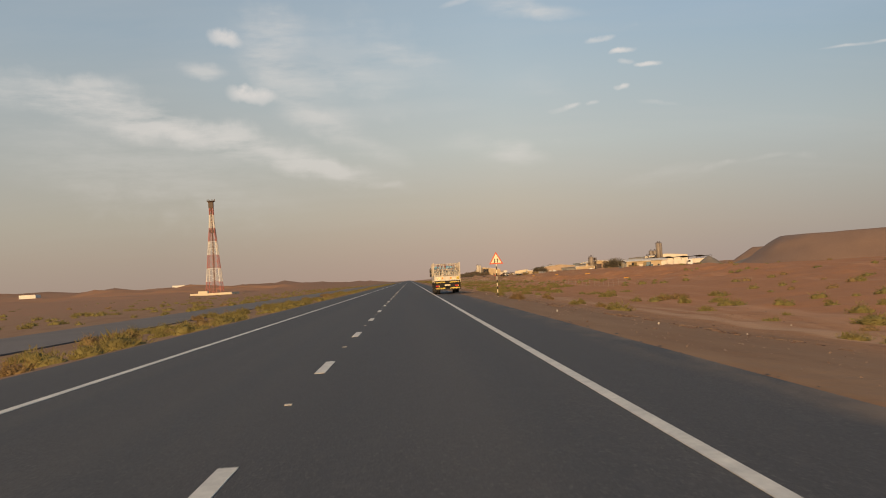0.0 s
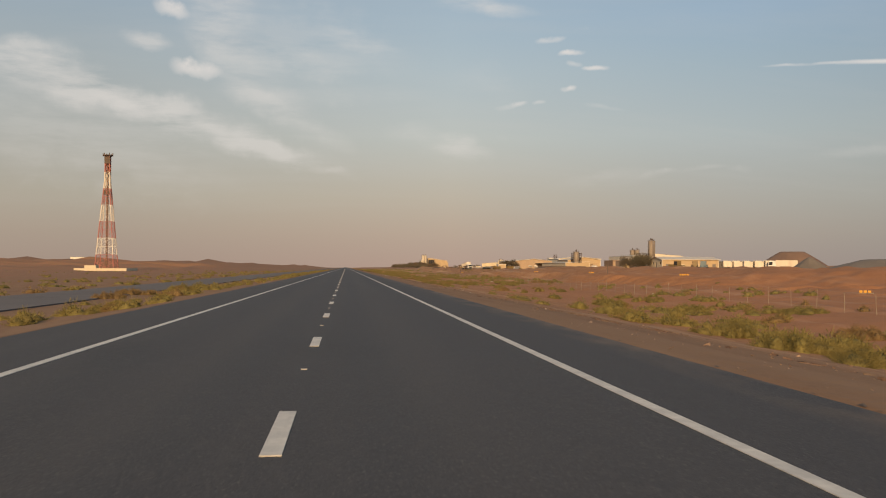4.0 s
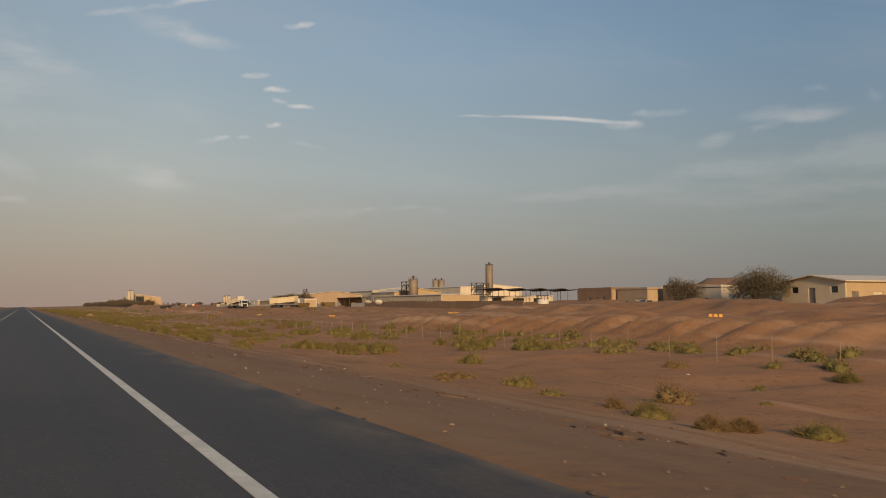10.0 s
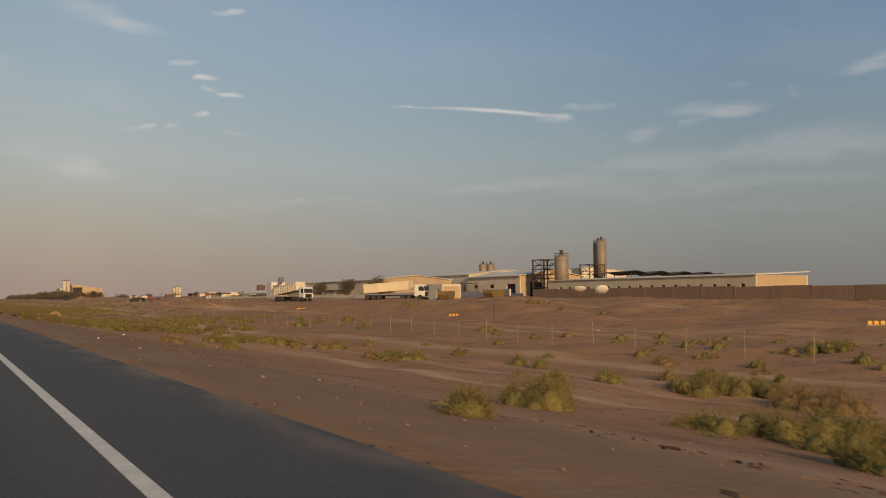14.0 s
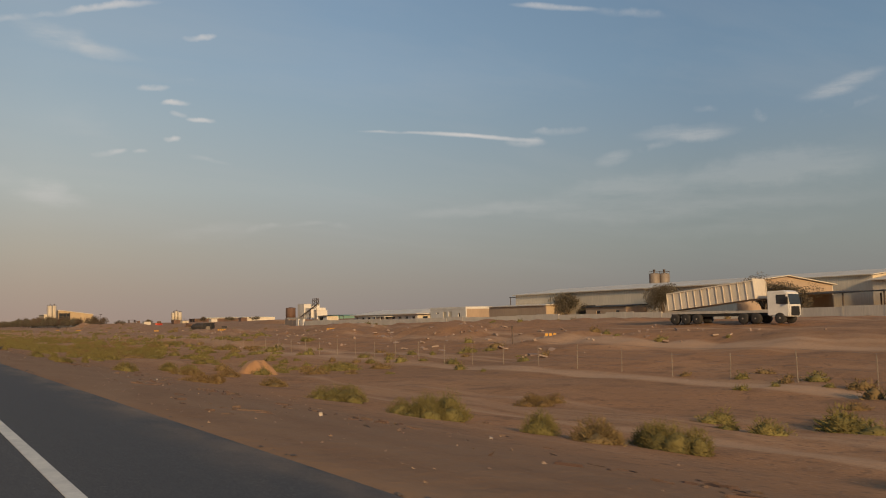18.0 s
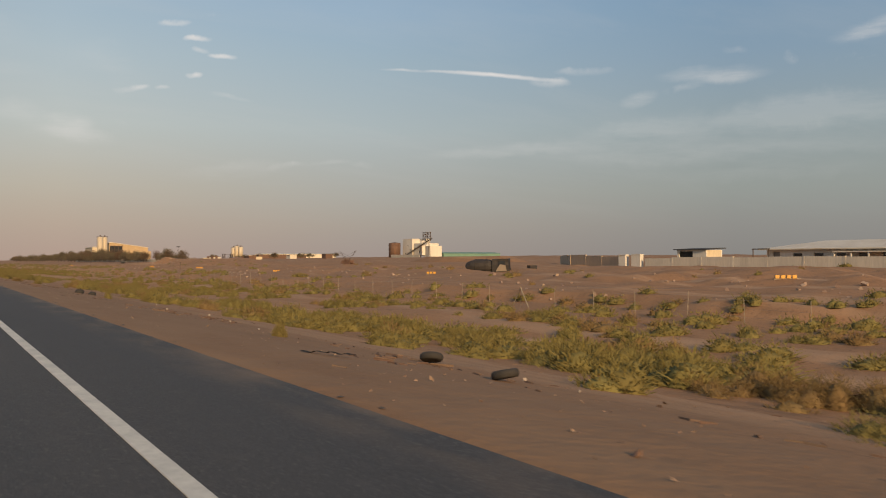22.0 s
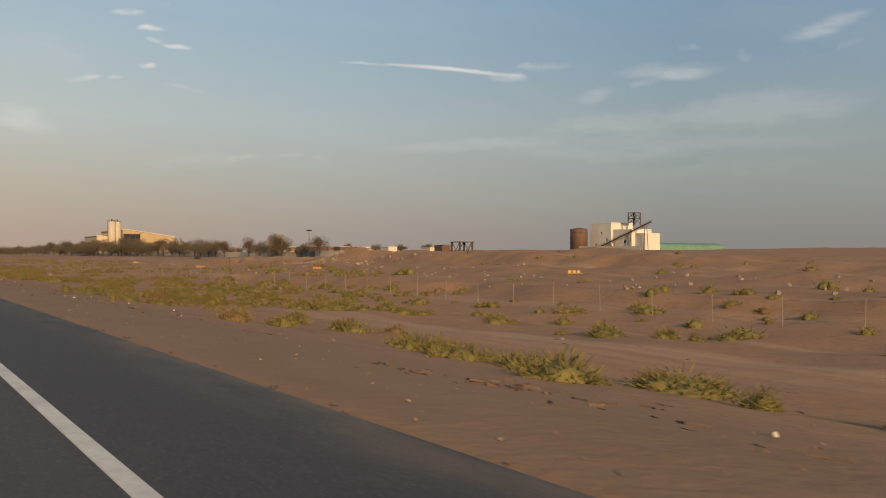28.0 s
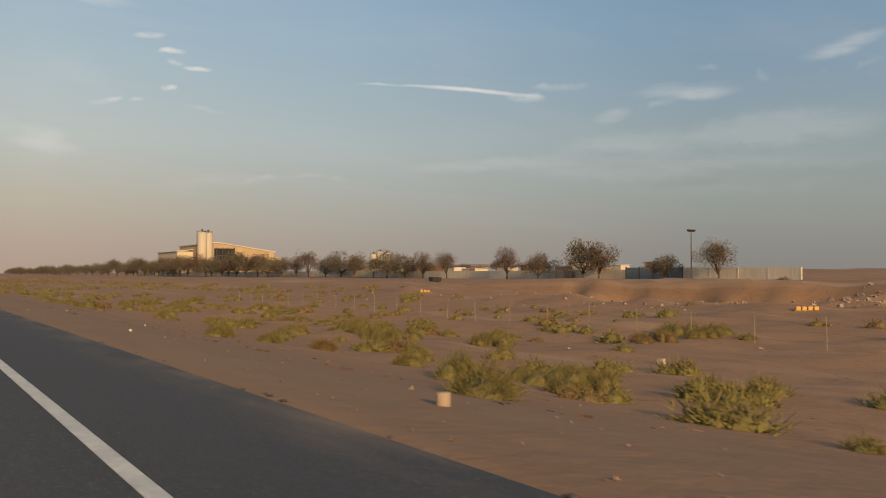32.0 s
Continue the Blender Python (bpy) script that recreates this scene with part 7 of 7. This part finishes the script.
def trees():
    rng = random.Random(3)
    big = tree_thing("wide dark acacia tree behind the yard", 1, 5.0, 8.6, LEAF, 20000, .16, .75, .72)
    big.matrix_world = pose(101.5, 411.5, gz(101.5, 411.5))
    small = tree_thing("rounded dark tree beside the huts", 2, 4.4, 4.8, LEAF, 9000, .16, 1.0, .7)
    small.matrix_world = pose(102, 428.5, gz(102, 428.5))
    kinds = [tree_thing("dark green roadside tree in a row before the wall", 11 + k, 5.0, 5.4, LEAF, 3600, .15, 1.0, 1.05, -.05) for k in range(4)]
    bare = [tree_thing("grey-brown half-bare tree in a row before the wall", 31 + k, 5.2, 4.6, LEAFDRY, 4200, .18, 1.0, 1.2, .1) for k in range(2)]
    yard = [tree_thing("dark green tree beside the yard wall", 51 + k, 5.0, 4.4, LEAF, 9000, .15, 1.0, .7, .0) for k in range(2)]
    spots = [(1107.5, 5, 1), (1117.5, 3.6, 0), (1132.5, 5.3, 1), (1136.5, 5.6, 0), (1148.5, 4.2, 0), (1159, 5.2, 1), (1180, 4.8, 1), (1191, 5.0, 1)]
    y = 1200
    while y < 2050:
        spots.append((y, rng.uniform(4.4, 6.8) * (1.12 if y > 1250 else 1.0), 0 if rng.random() < .72 else 1))
        y += rng.uniform(7.0, 12.0) * (1 if y < 1490 else 2.2)
    first = {}
    for y, h, b in spots:
        src = rng.choice(bare if b else kinds)
        x = 104.8 + rng.uniform(-.7, .7)
        s = h / 4.7
        m = Matrix.LocRotScale((x, y, gz(x, y)), Euler((0, 0, rng.uniform(0, 6.28))), (s, s, s))
        if src not in first:
            first[src] = 1
            src.matrix_world = m
        else:
            c = copy_thing(src, m)
            c.matrix_basis = m
        src["group"] = "row of trees before the wall"
    for k, (x, y, h) in enumerate(((104.7, 691.4, 5.2), (102.9, 684.9, 2.8), (102, 644, 5.0), (104.5, 649, 5.4), (102.5, 666, 5.6), (108, 741, 3.0), (122, 739, 3.6), (106, 714, 2.4))):
        c = copy_thing(yard[k % 2], pose(x, y, gz(x, y))) if k > 1 else yard[k]
        wide = h / 5.0 * (1.1 if 640 < y < 650 else .85)
        c.matrix_basis = Matrix.LocRotScale((x, y, gz(x, y)), Euler((0, 0, k)), (wide, wide, h / 5.0))
        tagged(c, "dark green tree beside the yard wall", "tree", "trees in the yards")
    for k in range(11):
        x, y = (150 + 14 * k, 1290 + (k * 53) % 90) if k < 11 else (110 + k * 1.5, 1046 + (k % 5) * 4)
        h = rng.uniform(3, 4.6)
        c = copy_thing(kinds[k % 4], pose(x, y, gz(x, y)))
        c.matrix_basis = Matrix.LocRotScale((x, y, gz(x, y)), Euler((0, 0, k)), (h / 4, h / 4, h / 5))
        tagged(c, "dark green tree far off in the yards", "tree", "trees in the yards")


shrubs()
far_shrubs()
trees()

# ---- wall, gate, lamp and rubble at the last yard ----
boundary_wall("pale block wall behind the row of trees", [(108.5, 1096), (108.5, 1117)], 1.9, GREYWALL)
boundary_wall("pale block wall behind the row of trees", [(108.5, 1130), (109, 1200), (110, 1330), (111, 1490)], 1.7, GREYWALL, 10)
t = thing("sheet_gate", "blue-grey sheet steel gate", "gate", 108.5, 1123.5, gz(108.5, 1123.5))
for k in range(4):
    part("gate_leaf", box(-.06, .06, -6.3 + 3.15 * k, -3.2 + 3.15 * k, -.3, 2.0), BLUEGATE, t)
for k in range(5):
    part("gate_post", box(-.12, .12, -6.45 + 3.15 * k, -6.3 + 3.15 * k, -.4, 2.15), FRAME, t)
t = thing("floodlight_mast", "tall floodlight mast with four lamps", "floodlight", 104, 1111.5, gz(104, 1111.5))
part("pole", rod(bmesh.new(), (0, 0, -.3), (0, 0, 7.4), .11, .06, 10), FRAME, t)
part("crossbar", box(-.7, .7, -.05, .05, 7.3, 7.4), FRAME, t)
for k in range(4):
    part("lamp_head", soften(box(-.78 + .42 * k, -.46 + .42 * k, -.16, .12, 7.4, 7.66), .03), BLACK, t)
house("kiosk", "small white kiosk with an orange front", "kiosk", 105.5, 107.5, 1142.5, 1145, 2.0, TAN, RED, "flat", sun_wall=TAN)
for k in range(9):
    x, y = 122 + (k * 29) % 40, 1150 + k * 11
    b = thing("site_machine", "rust-red site machine behind the wall", "machine", x, y, gz(x, y), k * 40, "machines behind the wall")
    part("base", soften(box(-1.6, 1.6, -1, 1, 0, 1.2), .1), (RUST, RED, YELLOWPLANT)[k % 3], b)
    part("tower", soften(box(-.6, .6, -.6, .6, 1.2, 2.2 + .5 * (k % 3)), .08), RUST, b)
black_tub = thing("black_trough", "low black steel trough on the sand", "trough", 88, 1159, gz(88, 1159), 70)
part("tub", prism(bmesh.new(), [(-1.7, .1), (1.7, .1), (1.9, .8), (1.8, .8), (1.6, .2), (-1.6, .2), (-1.8, .8), (-1.9, .8)], -.8, .8), BLACKSTEEL, black_tub)
part("back", box(-1.8, 1.8, .8, .86, .1, .85), BLACKSTEEL, black_tub)


def rubble():
    rng = random.Random(8)
    bm = bmesh.new()

    def rock(x, y, r):
        m = Matrix.Translation((x, y, gz(x, y) + r * .15)) @ Euler((rng.uniform(0, 3), rng.uniform(0, 3), rng.uniform(0, 3))).to_matrix().to_4x4()
        bx(bm, -r * rng.uniform(.4, 1), r * rng.uniform(.4, 1), -r * rng.uniform(.4, 1), r * rng.uniform(.4, 1), -r * rng.uniform(.3, .7), r * rng.uniform(.3, .7), m)
    for k in range(1000):
        rock(rng.gauss(78, 4.5), rng.gauss(1058, 15), rng.uniform(.06, .2) * (2.0 if rng.random() < .12 else 1))
    for k in range(120):
        rock(rng.gauss(58, 6), rng.gauss(660, 22), rng.uniform(.05, .22))
    for k in range(420):
        rock(rng.uniform(43, 62), rng.uniform(700, 1030), rng.uniform(.04, .22))
    for k in range(220):
        rock(rng.gauss(62, 9), rng.gauss(1085, 22), rng.uniform(.05, .2))
    for k in range(70):
        x, y, r = rng.uniform(44, 64), rng.uniform(618, 715), rng.uniform(.12, .42)
        m = Matrix.Translation((x, y, gz(x, y) + .05)) @ Euler((rng.uniform(-.5, .5), rng.uniform(-.5, .5), rng.uniform(0, 3))).to_matrix().to_4x4()
        bx(bm, -r, r, -r * .6, r * .6, -.06, .07, m)
    ob = finish("rubble", bm, STONE)
    tagged(ob, "broken concrete and stone rubble on the sand", "rubble", kind="stuff")
    bm = bmesh.new()
    for k in range(12000):
        y, x = rng.uniform(-10, 1075), 6.2 + rng.expovariate(.28)
        if x > 40:
            continue
        r = rng.uniform(.008, .035) + (.05 if rng.random() < .015 else 0)
        v = [bm.verts.new(Vector((x, y, gz(x, y) + .01)) + Vector((rng.uniform(-r, r), rng.uniform(-r, r), h))) for h in (0, 0, 0, r * .9)]
        for f in ((0, 1, 3), (1, 2, 3), (2, 0, 3)):
            bm.faces.new([v[i] for i in f])
    ob = finish("verge_stones", bm, GRAVEL)
    tagged(ob, "loose stones along the sandy verge", "stones", kind="stuff")
    vs, fs = [], []

    def twig(x, y, L, w, a):
        """A bent shred of wood or rubber lying on the sand."""
        mid = rng.uniform(.35, .65)
        bend, n = rng.gauss(0, .35), len(vs)
        for f, side in ((0, 0), (mid, bend * L), (1, 0)):
            px, py = x + (f - .5) * L * math.cos(a) - side * math.sin(a), y + (f - .5) * L * math.sin(a) + side * math.cos(a)
            z, hw = gz(px, py), w * (.5 if f in (0, 1) else 1) * rng.uniform(.6, 1.2)
            nx, ny = -math.sin(a) * hw, math.cos(a) * hw
            vs.extend(((px - nx, py - ny, z - .01), (px, py, z + w * rng.uniform(.5, 1.6)), (px + nx, py + ny, z - .01)))
        for i in (0, 3):
            for j in (0, 1):
                fs.append((n + i + j, n + i + j + 1, n + i + j + 4, n + i + j + 3))
    drifts = [(rng.uniform(-10, 1075), rng.gauss(10.0, .9)) for _ in range(420)]
    for y, x in drifts:
        for k in range(rng.randrange(3, 14)):
            twig(max(7.0, x + rng.gauss(0, .35)), y + rng.gauss(0, 1.1), rng.uniform(.06, .42), rng.uniform(.009, .032), rng.gauss(1.45, .7))
    for k in range(1500):
        twig(rng.uniform(7.2, 30), rng.uniform(-10, 1075), rng.uniform(.06, .4), rng.uniform(.005, .02), rng.gauss(1.45, .8))
    me = bpy.data.meshes.new("drift_debris")
    me.from_pydata(vs, [], fs)
    me.materials.append(TWIG)
    ob = new("drift_debris", me)
    tagged(ob, "dark twigs and shreds washed along the verge", "debris", kind="stuff")
    bm = bmesh.new()
    for k in range(150):
        y, x = rng.uniform(0, 1075), (rng.uniform(7, 13) if rng.random() < .5 else rng.uniform(12, 58))
        r = rng.uniform(.015, .045 if x < 12 else .09)
        m = Matrix.Translation((x, y, gz(x, y) + .03)) @ Euler((rng.uniform(-.3, .3), rng.uniform(-.3, .3), rng.uniform(0, 3))).to_matrix().to_4x4()
        bx(bm, -r, r, -r * rng.uniform(.3, .9), r * rng.uniform(.3, .9), -.03, rng.uniform(.0, .04), m)
    ob = finish("litter", bm, LITTER)
    tagged(ob, "pale scraps of litter on the sand", "litter", kind="stuff")


rubble()


# ---- single things beside the road ----
def old_tyre(x, y, rz, lean, label):
    t = tagged(finish("old_tyre", lathe(bmesh.new(), [(.25, -.13), (.44, -.15), (.50, -.10), (.52, 0), (.50, .10), (.44, .15), (.25, .13), (.24, 0)], 22), RUBBER, None, "", True), label, "tyre", "old tyres on the verge")
    t.matrix_world = Matrix.Translation((x, y, gz(x, y) + .07 + .2 * abs(math.sin(radians(lean))))) @ pose(0, 0, 0, lean, 0, rz) @ Matrix.Scale(.56 if y < 700 else .44, 4)


for k, (x, y, lean) in enumerate(((8.9, 560.2, 12), (11.1, 560.4, 25), (9.5, 547.5, 18), (10.5, 713.5, 20), (10.1, 710.5, 14))):
    old_tyre(x, y, k * 47, lean, "worn black tyre half sunk in the sandy verge")


def black_bag(x, y, rz, w):
    """A full rubbish sack slumped on the ground, its neck tied in a knot."""
    rng = random.Random(int(y))
    b = thing("rubbish_bag", "full black plastic rubbish bag on the sandy verge", "rubbish bag", x, y, gz(x, y) - .03, rz, "rubbish bags on the verge")
    bm = bmesh.new()
    bmesh.ops.create_icosphere(bm, subdivisions=3, radius=.5)
    folds = [(Vector((rng.gauss(0, 1), rng.gauss(0, 1), rng.gauss(0, .6))).normalized(), rng.uniform(5, 11), rng.uniform(0, 6)) for _ in range(6)]
    for v in bm.verts:
        n = v.co.normalized()
        v.co *= 1 + .05 * sum(math.sin(q * n.dot(d) + s) for d, q, s in folds) / 2
        v.co.z = max(v.co.z, -.3) + .3
        v.co.x *= 1.15
    bmesh.ops.scale(bm, vec=(w, w, w * .76), verts=bm.verts)
    part("sack", bm, RUBBER, b, "", True)
    part("knot", lathe(bmesh.new(), [(.09 * w, .54 * w), (.04 * w, .62 * w), (.09 * w, .72 * w), (.02 * w, .74 * w)], 9, "Z", (.1 * w, 0, 0)), RUBBER, b)


black_bag(10.4, 659, 20, .52)
black_bag(8.9, 661, 75, .40)
black_bag(9.8, 752.9, 10, .46)
black_bag(10.4, 752.3, 130, .38)


def bent_sheet(x, y, L, W, rz, mat, label, curl):
    L, W, curl = L * .65, W * .5, curl * .6
    bm = bmesh.new()
    n = 10
    rows = [[bm.verts.new((L * (k / n - .5), s * W / 2, .03 + curl * (.5 - abs(k / n - .5)) * (1 + .3 * s) + .02 * math.sin(k * 2.1))) for s in (-1, 1)] for k in range(n + 1)]
    for a, b in zip(rows, rows[1:]):
        bm.faces.new((a[0], a[1], b[1], b[0]))
    bmesh.ops.solidify(bm, geom=bm.faces[:], thickness=.02)
    ob = finish("scrap_board", bm, mat)
    ob.matrix_world = pose(x, y, gz(x, y) + .01, 0, 0, rz)
    tagged(ob, label, "scrap", "scraps on the verge")


bent_sheet(7.6, 304.6, 1.3, .22, 75, LITTER, "pale broken board on the verge", .1)
bent_sheet(8.0, 301.2, 1.4, .2, 65, LITTER, "pale broken board on the verge", .12)
bent_sheet(9.0, 295.2, .8, .5, 30, LITTER, "crumpled white and green cloth on the verge", .3)
bent_sheet(9.2, 233.5, 1.6, .18, 80, TWIG, "dark splintered plank on the verge", .05)
bent_sheet(9.6, 227.5, 1.5, .14, 70, TWIG, "dark splintered plank on the verge", .05)
bent_sheet(8.1, 713.0, 1.7, .22, 117, RUBBER, "long strip of shredded tyre on the verge", .06)
hose = thing("red_hose", "long reddish-brown rubber hose lying curved on the verge", "hose", 0, 0, 0)
path = [(11.15 - .45 * k / 9 + .1 * math.sin(k * .9), 808.0 - 3.8 * k / 9) for k in range(10)]
bm_hose = bmesh.new()
for (xa, ya), (xb, yb) in zip(path, path[1:]):
    rod(bm_hose, (xa, ya, gz(xa, ya) + .05), (xb, yb, gz(xb, yb) + .03), .04, n=8)
part("hose", bm_hose, RUSTHOSE, hose, "", True)
bent_sheet(12.3, 445, 1.4, .15, 70, TWIG, "dark splintered plank on the verge", .08)
blk = thing("concrete_block", "tan cylindrical concrete block on the verge", "concrete block", 7.85, 1031.7, gz(7.85, 1031.7))
part("block", soften(lathe(bmesh.new(), [(.085, -.03), (.09, .02), (.09, .15), (.08, .165)], 18), .01), TAN, blk, "", True)
for x, y, s in ((35.3, 329, .28), (24.2, 575, .2), (8.5, 297.4, .09), (27, 1046, .16), (33, 701, .2)):
    b = thing("polystyrene_block", "pale box of packing foam on the sand", "box", x, y, gz(x, y), x * 7, "pale boxes on the sand")
    part("box", soften(box(-s, s, -s * .7, s * .7, -.03, s * 1.3), .03), LITTER, b)


# ---- fence and pipeline markers ----
def fence():
    f = thing("fence", "thin post and wire fence along the highway reserve", "fence", 39, 150, 0)
    post = rod(bmesh.new(), (0, 0, -.4), (0, 0, 1.5), .022, .018, 6)
    first = part("fence_post", post, WOOD, f)
    n = 0
    segs = []
    rng = random.Random(2)
    last = None
    for k in range(245):
        y = 150 + 4.0 * k
        x = 38.6 + .9 * math.sin(y * .011) + (.35 * rng.uniform(-1, 1) if k % 7 == 0 else 0)
        o = first if k == 0 else first.copy()
        if k:
            scene.collection.objects.link(o)
        lean = Euler((rng.gauss(0, .03), rng.gauss(0, .03), 0))
        o.matrix_basis = Matrix.LocRotScale((x - 39, y - 150, gz(x, y)), lean, (1, 1, rng.uniform(.9, 1.05)))
        here = Vector((x - 39, y - 150, gz(x, y)))
        if last is not None and rng.random() > .12:
            for h in (.35, .8, 1.25, 1.6):
                segs.append((last + Vector((0, 0, h)), here + Vector((0, 0, h))))
        last = here
    part("fence_wire", rods(segs, .006, 3), WIRE, f, "slack wire strands")
    for k in (68, 72, 150):
        y = 150 + 4.0 * k
        x = 38.6 + .9 * math.sin(y * .011)
        z = gz(x, y)
        part("brace", rods([((x - 39, y - 150, z + 1.4), (x - 39 + .2 * s, y - 150 + 1.3 * s, z - .1)) for s in (-1, 1)], .045, 6), WOOD, f)


fence()


def marker(x, y, n):
    t = thing("pipeline_marker", "row of orange-yellow marker blocks on a low rail", "marker", x, y, gz(x, y), -35, "pipeline markers")
    part("rail", box(-.25, n * .42, -.04, .04, .0, .08), WOOD, t)
    for k in range(n):
        part("marker_block", soften(box(k * .42 - .16, k * .42 + .14, -.09, .09, .08, .34), .04, 2), MARKER, t)
    for q in (-.2, n * .42 - .05):
        part("stake", box(q - .03, q + .03, -.03, .03, -.3, .07), WOOD, t)


def marker_post(x, y):
    t = thing("marker_post", "thin dark marker post on the sand", "post", x, y, gz(x, y), group="marker posts")
    part("post", rod(bmesh.new(), (0, 0, -.3), (0, 0, 1.9), .05, n=8), FRAME, t)
    part("tag", box(-.12, .12, -.02, .02, 1.55, 1.9), FRAME, t)


for k in range(-10, 8):
    y = 741 + 53.2 * k + (4.5 if k < -1 else 0)
    marker(56.5 + .8 * math.sin(k * 2.0), y, 3 + (k % 3 == 0))
for y in (296, 520, 640, 905, 1035):
    marker_post(53.5, y)
